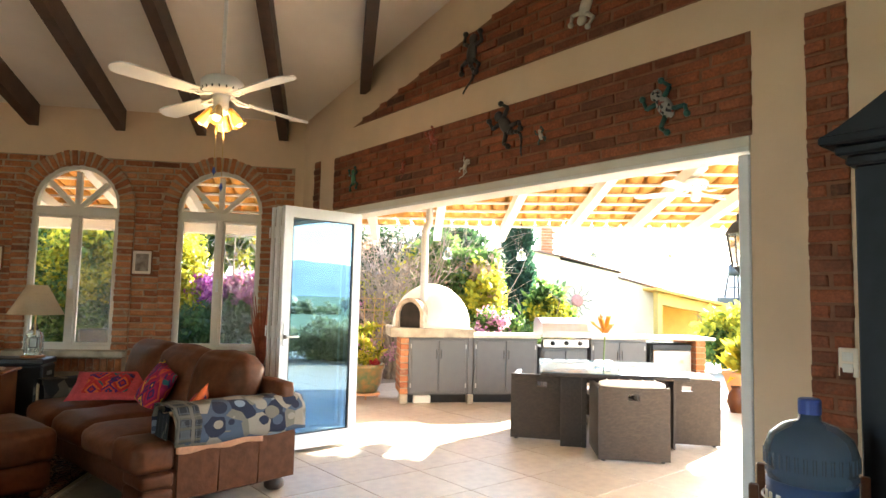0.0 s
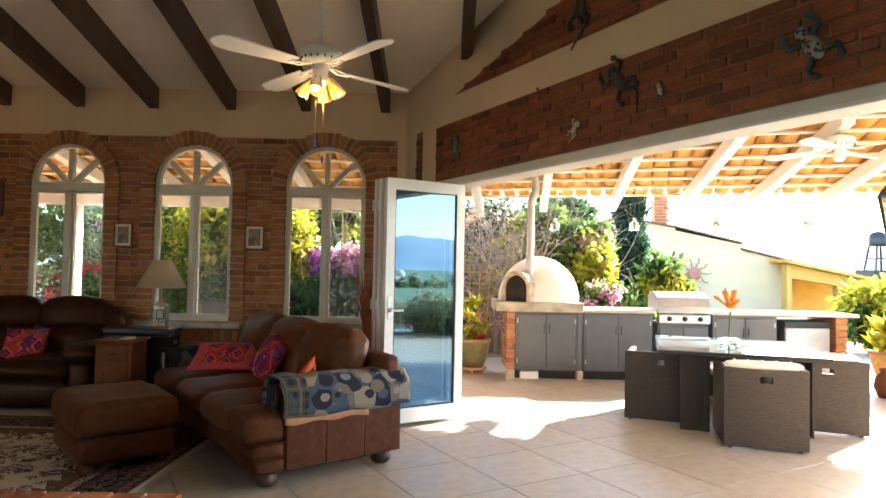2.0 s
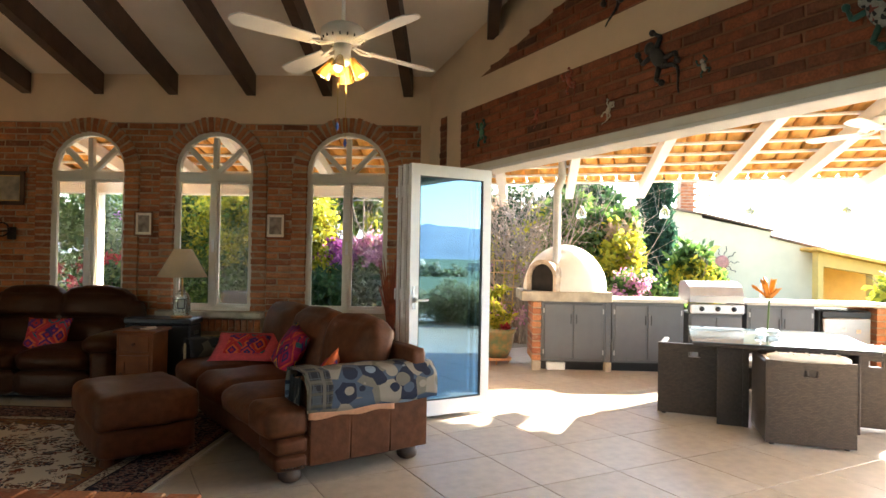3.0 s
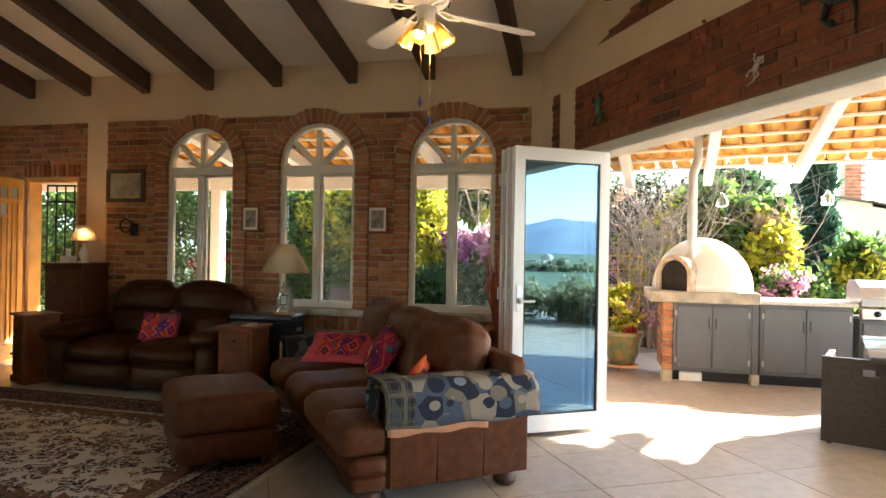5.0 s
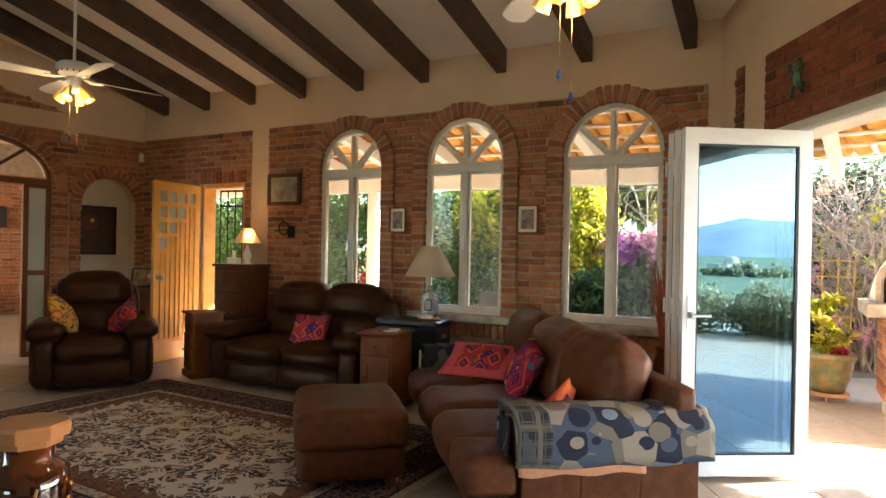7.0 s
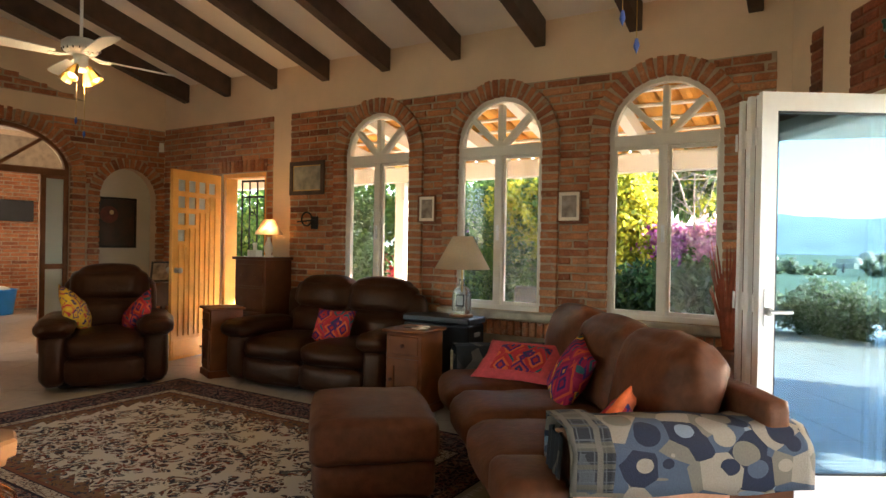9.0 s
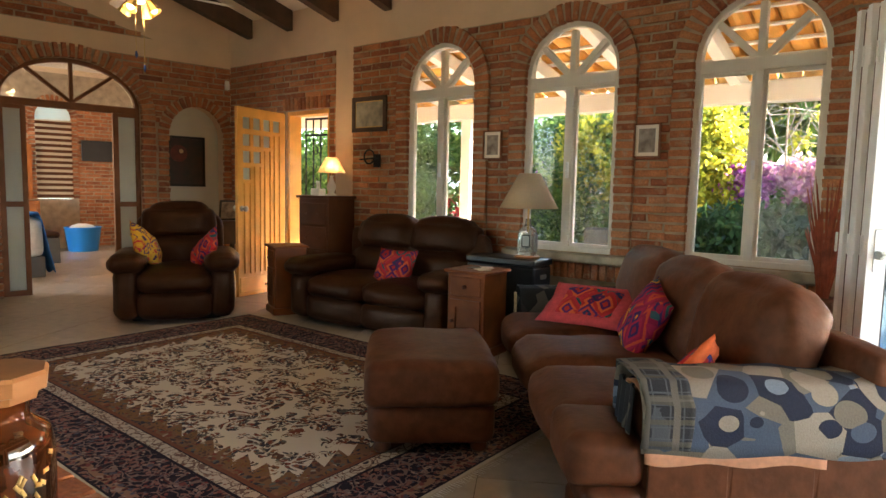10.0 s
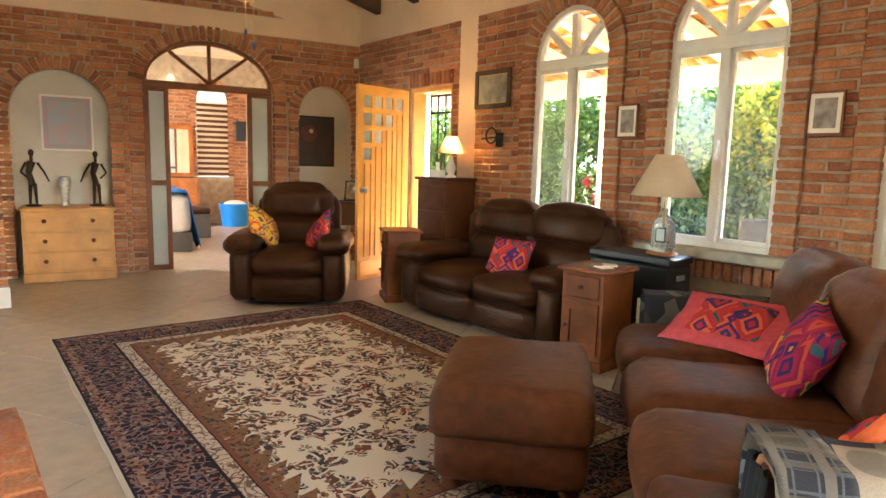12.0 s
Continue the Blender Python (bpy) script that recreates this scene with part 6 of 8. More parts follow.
bed_fill.data.shape, bed_fill.data.size, bed_fill.data.size_y, bed_fill.data.energy, bed_fill.data.color = "RECTANGLE", 3.1, 2.0, 16.0, (1.0, 0.96, 0.90)
bed_fill.matrix_world = BED @ pose(6.12, -3.0, 1.55, 0, 90, 0)
blind = thing("window_blind", BED @ pose(1.0, -5.57, 0), "striped dark and light roller blind", "blind")
for k in range(14):
    z = 0.98 + k * 0.105
    part("dark_slat", box(-0.30, 0.30, 0.0, 0.01, z, z + 0.054, 0.002), M_CABWOOD, blind)
part("top_pane", box(-0.31, 0.31, -0.06, -0.055, 2.43, 2.79, 0), M_FROST, blind, "frosted arched top light")
part("light_fabric", box(-0.30, 0.30, -0.012, -0.008, 0.96, 2.43, 0), mat("sheer_blind", (0.62, 0.50, 0.35), 0.9, noise_scale=60, var=0.06, Transmission_Weight=0.10), blind, "sheer beige fabric bands")
tv = thing("television", BED @ pose(0.28, -5.55, 1.88), "black flat wall television in the bedroom", "television")
part("screen", box(-0.28, 0.28, 0.04, 0.075, -0.20, 0.20, 0.006), M_BLACK, tv)
part("bracket", box(-0.08, 0.08, -0.05, 0.04, -0.08, 0.08, 0.004), M_IRON, tv)
M_HONEY = mat("orange_pine", (0.42, 0.13, 0.025), 0.45, noise_scale=5, var=0.25, big=0.2)
bd = thing("dresser", BED @ pose(1.78, -5.2, 0), "honey pine bedroom dresser with a mirror", "dresser")
part("carcass", box(-0.42, 0.42, -0.35, 0.2, 0, 0.93, 0.008), M_HONEY, bd)
for k in range(3):
    for x0, x1 in ((-0.38, -0.01), (0.01, 0.38)):
        part("drawer", box(x0, x1, 0.199, 0.216, 0.08 + 0.28 * k, 0.32 + 0.28 * k, 0.006), M_HONEY, bd)
part("mirror_frame", slab([[(-0.40, 0.95), (0.40, 0.95), (0.40, 1.95), (-0.40, 1.95)], [(-0.32, 1.02), (0.32, 1.02), (0.32, 1.87), (-0.32, 1.87)]], -0.34, -0.28), M_HONEY, bd)
part("mirror", box(-0.33, 0.33, -0.33, -0.32, 1.0, 1.88, 0), mat("mirror_silver", (0.9, 0.9, 0.9), 0.02, metal=1.0), bd)
bed = thing("bed", BED @ pose(2.92, -2.3, 0) @ Matrix.Diagonal((1, 1, 1.4, 1)), "bed with a draped blue blanket", "bed")
part("mattress", soft_box(-1.0, 1.0, -0.9, 0.75, 0.18, 0.58, 0.08, 0.02), M_WHITECLOTH, bed, "", True)
part("frame", box(-1.0, 1.0, -0.9, 0.75, 0.0, 0.2, 0.01), M_GREY, bed)
part("blanket", sheet(lambda u, v: (-1.04 + 0.55 * v - 0.10 * (1 - v) * (u - 0.3), -0.75 + 1.55 * u, (0.61 if v > 0.25 else 0.04 + 2.28 * v) + 0.02 * math.sin(u * 22)), 30, 18), M_BLUECLOTH, bed, "rumpled deep-blue blanket", True)
blk = thing("storage_box", BED @ pose(1.72, -3.35, 0), "grey upholstered storage bench at the bed foot", "bench")
part("body", box(-0.28, 0.28, -0.3, 0.25, 0, 0.40, 0.01), M_GREY, blk)
part("cushion", soft_box(-0.28, 0.28, -0.3, 0.25, 0.39, 0.50, 0.04, 0.02), M_DARKLEATHER, blk, "", True)
tub = thing("laundry_tub", BED @ pose(0.70, -4.95, 0), "bright blue plastic tub with rope handles", "tub")
part("body", lathe([(0.0, 0.0), (0.24, 0.0), (0.25, 0.02), (0.30, 0.42), (0.315, 0.43), (0.315, 0.45), (0.29, 0.45), (0.235, 0.03), (0.0, 0.03)], 28), mat("blue_plastic", (0.02, 0.22, 0.62), 0.35, noise_scale=4, var=0.08), tub, "", True)
part("cloth", pillow(0.4, 0.3, 0.14, 8), M_WHITECLOTH, tub, "crumpled pale cloth", True).matrix_basis = pose(0, 0, 0.44)

# ---- unseen window added behind the walk, for fill light in the room ----
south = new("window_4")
tagged(south, "plain unseen window added behind the walk for fill light", "window", kind="structure")
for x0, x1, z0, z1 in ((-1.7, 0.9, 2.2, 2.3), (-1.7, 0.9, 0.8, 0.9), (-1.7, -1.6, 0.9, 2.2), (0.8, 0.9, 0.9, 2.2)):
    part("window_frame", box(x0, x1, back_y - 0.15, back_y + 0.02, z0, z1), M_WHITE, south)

# ---- porch and patio roofs ----
def barrel_tile(w, l):
    bm = bmesh.new()
    n = 7
    rows = []
    for y, k in ((0.0, 1.0), (l, 0.86)):
        ring = []
        for r in (w * 0.5 * k, w * 0.5 * k - 0.012):
            ring += [bm.verts.new((r * math.cos(math.pi * i / n), y, -r * 0.75 * math.sin(math.pi * i / n))) for i in range(n + 1)]
        rows.append(ring)
    a, b = rows
    m = n + 1
    for i in range(n):
        bm.faces.new((a[i], a[i + 1], b[i + 1], b[i]))
        bm.faces.new((a[m + i], b[m + i], b[m + i + 1], a[m + i + 1]))
        bm.faces.new((a[i], a[m + i], a[m + i + 1], a[i + 1]))
    bmesh.ops.recalc_face_normals(bm, faces=bm.faces)
    me = bpy.data.meshes.new("tile")
    bm.to_mesh(me)
    bm.free()
    me.materials.append(M_ROOFTILE)
    return me


TILE_MESH = barrel_tile(0.205, 0.42)


def tile_roof(name, m, length, depth, slope, label, rafters, battens=0.34, parts_from=0, parts_to=0, skew=0.0):
    """x along the eave, y up the slope; z = 0 is the underside of the battens."""
    roof = new(name)
    roof.matrix_world = m @ pose(0, 0, 0, math.degrees(math.atan(slope)))
    tagged(roof, label, "roof", kind="structure")
    for x in rafters:
        bm = box(x - 0.058, x + 0.058, -0.24, depth + 0.05, -0.16, -0.002, 0.006)
        for v in bm.verts:
            v.co.x -= skew * v.co.y
        part("rafter", bm, M_WHITE, roof, "white painted rafter")
    k = 0
    while k * battens < depth:
        part("batten", box(0, length, k * battens - 0.018, k * battens + 0.018, 0.0, 0.028, 0.003), M_WHITE, roof, "white painted batten")
        k += 1
    vs, fs, base = [], [], [tuple(v.co) for v in TILE_MESH.vertices]
    polys = [tuple(p.vertices) for p in TILE_MESH.polygons]
    rows = int(depth / battens) + 1
    cols = int(length / 0.215)
    count = 0
    for r in range(rows):
        for c in range(cols):
            x = 0.11 + c * 0.215 + random.uniform(-0.008, 0.008)
            mm = pose(x, r * battens - 0.10, 0.115 + random.uniform(-0.004, 0.004), random.uniform(-3.5, -1.5), 0, random.uniform(-2, 2))
            if parts_from <= x <= parts_to and count < 300:
                ob = new("tile", TILE_MESH)
                ob.parent = roof
                ob.matrix_basis = mm
                count += 1
            else:
                n0 = len(vs)
                vs += [tuple(mm @ Vector(v)) for v in base]
                fs += [tuple(i + n0 for i in p) for p in polys]
    if vs:
        me = bpy.data.meshes.new("tiles")
        me.from_pydata(vs, [], fs)
        me.materials.append(M_ROOFTILE)
        ob = new("tiles", me)
        ob.parent = roof
        ob["kind"] = "stuff"
    part("cover", box(0, length, -0.05, depth + 0.1, 0.17, 0.19, 0), M_ROOFTILE, roof, "clay cover tiles seen from above")
    return roof


EAVE_ROT = -15.5
tile_roof("roof_patio", pose(0.20, 10.02, 2.52, 0, 0, EAVE_ROT) @ pose(7.6, 0, 0, 0, 0, 180), 7.6, 2.55, 0.21, "clay tile patio roof on white rafters", [7.6 - x for x in (0.36, 1.36, 2.37, 3.33, 4.20, 5.08, 5.95, 6.85)], parts_from=2.0, parts_to=7.6, skew=0.15)
tile_roof("roof_porch", pose(0.30, 9.75, 2.50, 0, 0, 180), 10.5, 2.3, 0.21, "clay tile porch roof on white rafters", [0.35 + 0.95 * k for k in range(11)])
slabc = bmesh.new()
pts = [(OPEN @ Vector((0.9, 0.24, 0))), (OPEN @ Vector((8.2, 0.24, 0))), (pose(0.20, 10.02, 0, 0, 0, EAVE_ROT) @ Vector((8.5, -2.5, 0))), (pose(0.20, 10.02, 0, 0, 0, EAVE_ROT) @ Vector((0.2, -2.5, 0)))]
for z in (3.02, 3.20):
    slabc.faces.new([slabc.verts.new((p.x, p.y, z)) for p in (pts if z > 3.1 else pts[::-1])])
slabc.verts.ensure_lookup_table()
V = slabc.verts
for i in range(4):
    j = (i + 1) % 4
    slabc.faces.new((V[3 - i], V[3 - j], V[4 + j], V[4 + i]))
bmesh.ops.recalc_face_normals(slabc, faces=slabc.faces)
structure("ceiling_patio", slabc, M_WHITE, None, "flat white patio ceiling beside the tile roof", "ceiling")
beam = new("porch_beam")
beam.matrix_world = pose(0, 9.40, 0)
tagged(beam, "white porch beam on plain white columns", "beam", kind="structure")
part("beam", box(-10.2, 0.30, -0.10, 0.10, 2.25, 2.45, 0.006), M_WHITE, beam)
for x in (-9.2, -5.37):
    part("column", box(x - 0.08, x + 0.08, -0.08, 0.08, 0, 2.25, 0.008), M_WHITE, beam)
pfan = ceiling_fan(3.97, 6.52, 2.72, 35, 3.02, False, "white ceiling fan under the patio roof")
lant = thing("hanging_lantern", pose(3.93, 5.68, 1.93) @ Matrix.Diagonal((1.5, 1.5, 1.35, 1)), "black metal hanging lantern with clear panes", "lantern")
part("rod", tube((0, 0, 0.28), (0, 0, 0.81), 0.004), M_IRON, lant)
part("roof_cap", lathe([(0.11, 0.14), (0.05, 0.22), (0.02, 0.24), (0.02, 0.29), (0.0, 0.3)], 6), M_IRON, lant)
part("glass_body", lathe([(0.0, -0.1), (0.05, -0.1), (0.09, 0.14), (0.0, 0.14)], 6), M_CLEAR, lant)
for k in range(6):
    a = 2 * math.pi * k / 6
    part("rib", tube((0.05 * math.cos(a), 0.05 * math.sin(a), -0.1), (0.09 * math.cos(a), 0.09 * math.sin(a), 0.14), 0.006, n=6), M_IRON, lant)
part("finial", lathe([(0.0, -0.16), (0.015, -0.14), (0.05, -0.1), (0.0, -0.1)], 6), M_IRON, lant)
for x in (1.75, 2.85, 3.9, 5.0):
    p = pose(0.20, 10.02, 0, 0, 0, EAVE_ROT) @ Vector((x - 0.2, -0.3, 0))
    hl = thing("hanging_bottle_light", pose(p.x, p.y, 2.0), "clear glass bottle light hung from the eave", "light", "eave bottle lights")
    part("cord", tube((0, 0, 0.17), (0, 0, 0.58), 0.003, n=6), M_IRON, hl)
    part("glass", lathe([(0.0, 0.0), (0.06, 0.0), (0.065, 0.02), (0.062, 0.10), (0.025, 0.13), (0.02, 0.17), (0.0, 0.17)], 14), M_CLEAR, hl, "", True)

# ---- outdoor kitchen ----
kitchen_y, kd = 8.48, 0.66
top = thing("countertop", pose(0, kitchen_y, 0), "long pale granite worktop of the outdoor kitchen", "worktop")
part("slab", box(1.86, 2.80, -0.04, kd, 0.885, 0.925, 0.006), M_GRANITE, top)
part("slab", box(3.53, 5.44, -0.04, kd, 0.885, 0.925, 0.006), M_GRANITE, top)
part("slab", box(2.805, 3.525, 0.42, kd, 0.885, 0.925, 0.006), M_GRANITE, top)


def cabinet(x0, x1, label):
    ob = thing("kitchen_cabinet", pose((x0 + x1) / 2, kitchen_y, 0), label, "cabinet", "outdoor kitchen cabinets")
    w = (x1 - x0) / 2
    part("body", box(-w, w, 0.02, kd - 0.02, 0.12, 0.88, 0.004), M_GREY, ob)
    part("frame", slab([[(-w, 0.12), (w, 0.12), (w, 0.88), (-w, 0.88)], [(-w + 0.03, 0.15), (w - 0.03, 0.15), (w - 0.03, 0.85), (-w + 0.03, 0.85)]], 0.0, 0.02), M_GREY, ob)
    for s in (-1, 1):
        a, b = (-w + 0.034, -0.003) if s < 0 else (0.003, w - 0.034)
        d = part("door", box(a, b, -0.014, 0.004, 0.154, 0.846, 0.005), M_GREY, ob)
        part("handle", tube((s * 0.035, -0.035, 0.60), (s * 0.035, -0.035, 0.72), 0.006, n=8), M_IRON, d, "dark metal bar handle")
        for z in (0.24, 0.76):
            part("hinge", box(s * (w - 0.028) - 0.008, s * (w - 0.028) + 0.008, -0.016, 0.0, z - 0.03, z + 0.03, 0.002), M_STEEL, d)
    part("plinth", box(-w, w, 0.10, kd - 0.05, 0.0, 0.12, 0), M_BLACK, ob)
    return ob


cabinet(0.975, 1.78, "grey double-door cabinet under the pizza oven")
cabinet(1.865, 2.76, "grey double-door outdoor kitchen cabinet")
cabinet(3.55, 4.38, "grey double-door cabinet beside the grill")
for x in (0.86, 1.78, 5.15):
    wd = {0.86: 0.11, 1.78: 0.08, 5.15: 0.15}[x]
    pr = thing("counter_pier", pose(x, kitchen_y, 0), "brick counter pier on a pale stone foot", "pier", "counter piers")
    part("foot", box(0.0, wd, -0.02, 0.12, 0.0, 0.12, 0.006), M_STONE, pr)
    part("core", box(0.008, wd - 0.008, 0.008, kd, 0.12, 0.88, 0), M_MORTAR if x != 1.78 else M_GREY, pr)
    if x != 1.78:
        for k in range(9):
            z = 0.128 + k * 0.084
            part("brick", box(0.0, wd, -0.006, 0.25, z, z + 0.066, 0.005), M_BRICK, pr)
            part("brick", box(0.0, wd, 0.265, 0.6, z, z + 0.066, 0.005), M_BRICK, pr)
for x, w, mt, nm in ((1.03, 0.24, M_WHITE, "white plastic storage bin under the cabinet"),):
    bn = thing("storage_bin", pose(x + 0.14, kitchen_y + 0.04, 0), nm, "bin")
    part("tub", box(-w / 2, w / 2, 0.0, 0.055, 0, 0.10, 0.01), mt, bn)

oven = thing("pizza_oven", pose(1.33, 8.93, 0.88), "white domed clay pizza oven with arched brick mouth", "oven")
part("ledge", box(-0.62, 0.52, -0.53, 0.30, 0.0, 0.125, 0.01), M_STONE, oven, "pale stone ledge")
prof = [(0.55 * math.cos(a), 0.125 + 0.60 * math.sin(a)) for a in [math.pi / 2 * k / 14 for k in range(15)]]
bm = lathe(prof[:-1] + [(0.0, 0.725)], 40)
for v in bm.verts:
    v.co += noise.noise_vector(v.co * 3.0) * 0.010
part("dome", bm, M_STUCCO, oven, "", True)
ma = Matrix.Rotation(radians(-38), 4, "Z")
bm = slab([[(-0.215, 0.126), (0.215, 0.126)] + arc_pts(0, 0.31, 0.215, 0, math.pi, 14), [(-0.17, 0.127), (0.17, 0.127)] + arc_pts(0, 0.30, 0.17, 0, math.pi, 14)], -0.60, -0.30)
bmesh.ops.transform(bm, matrix=ma, verts=bm.verts)
part("mouth_arch", bm, mat("sooty_brick", (0.50, 0.40, 0.30), 0.8, noise_scale=12, var=0.35), oven, "smoke-stained brick mouth")
bm = slab([[(-0.172, 0.127), (0.172, 0.127)] + arc_pts(0, 0.30, 0.172, 0, math.pi, 14)], -0.553, -0.545)
bmesh.ops.transform(bm, matrix=ma, verts=bm.verts)
part("soot_back", bm, mat("soot", (0.02, 0.016, 0.014), 0.9, noise_scale=10, var=0.4), oven, "black sooty oven interior")
bm = bmesh.new()
c = ma @ Vector((0.10, -0.40, 0.45))
add_tube(bm, c, (c.x, c.y, 1.46), 0.05, n=18)
add_tube(bm, (c.x, c.y, 1.02), (c.x, c.y, 1.05), 0.054, n=18)
add_tube(bm, (c.x, c.y, 1.44), (c.x + 0.06, c.y + 0.03, 1.58), 0.053, n=18)
add_tube(bm, (c.x + 0.06, c.y + 0.03, 1.56), (c.x + 0.06, c.y + 0.03, 2.05), 0.05, n=18)
part("chimney_pipe", bm, M_GALV, oven, "galvanised metal chimney pipe")

grill = thing("barbecue_grill", pose(3.165, kitchen_y, 0), "stainless steel built-in gas grill with hood", "grill")
part("cabinet", box(-0.335, 0.335, 0.02, kd - 0.05, 0.12, 0.76, 0.006), M_GREY, grill)
for s in (-1, 1):
    part("door", box(-0.31 if s < 0 else 0.005, -0.005 if s < 0 else 0.31, -0.006, 0.018, 0.16, 0.72, 0.006), M_GREY, grill)
part("control_panel", box(-0.335, 0.335, -0.05, 0.06, 0.76, 0.885, 0.012), M_STEEL, grill)
for x in (-0.2, 0.0, 0.2):
    part("knob", lathe([(0.0, 0), (0.032, 0.0), (0.026, 0.03), (0.0, 0.034)], 16), M_BLACK, grill, "dark control knob", True).matrix_basis = pose(x, -0.05, 0.825, 90)
bm = bmesh.new()
prof = [(-0.02, 0.90), (-0.03, 0.98), (0.03, 1.10), (0.16, 1.165), (0.34, 1.165), (0.40, 1.10), (0.41, 0.90)]
ra = [[bm.verts.new((x, y, z)) for y, z in prof] for x in (-0.335, 0.335)]
for i in range(len(prof) - 1):
    bm.faces.new((ra[0][i], ra[1][i], ra[1][i + 1], ra[0][i + 1]))
bm.faces.new(ra[0]); bm.faces.new(ra[1][::-1]); bm.faces.new((ra[0][0], ra[0][-1], ra[1][-1], ra[1][0]))
bmesh.ops.recalc_face_normals(bm, faces=bm.faces)
part("hood", bm, M_STEEL, grill)
part("hood_handle", tube((-0.28, -0.06, 0.99), (0.28, -0.06, 0.99), 0.011, n=10), M_STEEL, grill)
fridge = thing("mini_fridge", pose(4.77, kitchen_y, 0), "small steel-front fridge under the worktop", "fridge")
part("body", box(-0.32, 0.32, 0.03, kd - 0.05, 0.03, 0.83, 0.01), M_BLACK, fridge)
part("door", box(-0.29, 0.29, -0.03, 0.028, 0.06, 0.74, 0.012), M_STEEL, fridge)
part("top_panel", box(-0.30, 0.30, -0.02, 0.028, 0.745, 0.82, 0.006), M_BLACK, fridge)
for x, z, c in ((-0.15, 0.52, (0.6, 0.5, 0.2)), (0.05, 0.45, (0.35, 0.45, 0.5)), (0.14, 0.58, (0.6, 0.45, 0.3)), (-0.04, 0.60, (0.5, 0.5, 0.45))):
    part("magnet", box(x - 0.03, x + 0.03, -0.034, -0.03, z - 0.025, z + 0.025, 0.002), mat("magnet_print", c, 0.6, noise_scale=30, var=0.3), fridge)
tap = thing("kitchen_tap", pose(3.92, kitchen_y + 0.45, 0.925), "curved steel kitchen tap", "tap")
bm = bmesh.new()
lastp = Vector((0, 0, 0))
for k in range(12):
    a = math.pi * k / 11
    p = Vector((0.0, -0.09 * (1 - math.cos(a)), 0.20 + 0.09 * math.sin(a)))
    add_tube(bm, lastp, p, 0.012, n=8)
    lastp = p
part("spout", bm, M_STEEL, tap, "", True)

# ---- wicker dining set ----
TBL = pose(2.86, 6.42, 0, 0, 0, -18)
table = thing("patio_table", TBL, "dark wicker square table with a glass top", "table")
part("tabletop", box(-0.70, 0.70, -0.70, 0.70, 0.68, 0.715, 0.008), M_WICKER, table)
part("glass_top", box(-0.71, 0.71, -0.71, 0.71, 0.716, 0.724, 0.003), mat("table_glass", (0.10, 0.14, 0.17), 0.03, spec=0.8), table, "glossy dark glass top")
for a in (0, 90, 180, 270):
    part("leg", box(-0.30, -0.25, -0.62, -0.56, 0.0, 0.68, 0.006), M_WICKER, table).matrix_basis = pose(0, 0, 0, 0, 0, a)
    part("leg_panel", box(-0.50, -0.26, -0.60, -0.58, 0.0, 0.68, 0.004), M_WICKER, table).matrix_basis = pose(0, 0, 0, 0, 0, a)


def cube_chair(m, label):
    ob = thing("wicker_chair", m, label, "chair", "wicker cube chairs")
    hw = 0.312
    part("back", slab([[(-hw, 0.02), (hw, 0.02), (hw, 0.66), (-hw, 0.66)], [(-0.05, 0.54), (0.05, 0.54), (0.05, 0.59), (-0.05, 0.59)]], -hw, -hw + 0.05), M_WICKER_Z, ob, "tightly woven brown wicker back with a hand slot")
    for s in (-1, 1):
        part("side", box(s * hw - (0.05 if s > 0 else 0), s * hw + (0.05 if s < 0 else 0), -hw + 0.051, hw, 0.02, 0.64, 0.006), M_WICKER_Z, ob)
    part("seat", box(-hw + 0.051, hw - 0.051, -hw + 0.051, hw, 0.28, 0.34, 0.006), M_WICKER_Z, ob)
    part("seat_cushion", soft_box(-hw + 0.055, hw - 0.055, -hw + 0.06, hw - 0.01, 0.34, 0.42, 0.03, 0.015), M_WHITECLOTH, ob, "off-white seat cushion", True)
    for x in (-0.26, 0.26):
        for y in (-0.26, 0.26):
            part("foot", lathe([(0.02, 0.0), (0.02, 0.022)], 8, x, y), M_BLACK, ob)
    return ob


def wicker_weave():
    m = bpy.data.materials.new("woven_wicker")
    m.use_nodes = True
    nt, b = m.node_tree, m.node_tree.nodes["Principled BSDF"]
    co = nt.nodes.new("ShaderNodeTexCoord")
    mp = nt.nodes.new("ShaderNodeMapping")
    mp.inputs["Rotation"].default_value = (radians(90), 0, 0)
    mp.inputs["Scale"].default_value = (1, 1, 1)
    br = nt.nodes.new("ShaderNodeTexBrick")
    br.inputs["Scale"].default_value = 22.0
    br.inputs["Mortar Size"].default_value = 0.035
    br.inputs["Brick Width"].default_value, br.inputs["Row Height"].default_value = 0.6, 0.26
    br.inputs["Color1"].default_value, br.inputs["Color2"].default_value = (0.062, 0.046, 0.034, 1), (0.033, 0.024, 0.018, 1)
    br.inputs["Mortar"].default_value = (0.014, 0.010, 0.008, 1)
    nt.links.new(co.outputs["Object"], mp.inputs[0])
    nt.links.new(mp.outputs[0], br.inputs["Vector"])
    nt.links.new(br.outputs["Color"], b.inputs["Base Color"])
    bp = nt.nodes.new("ShaderNodeBump")
    bp.invert = True
    bp.inputs["Strength"].default_value, bp.inputs["Distance"].default_value = 0.8, 0.004
    nt.links.new(br.outputs["Fac"], bp.inputs["Height"])
    nt.links.new(bp.outputs[0], b.inputs["Normal"])
    b.inputs["Roughness"].default_value = 0.45
    return m


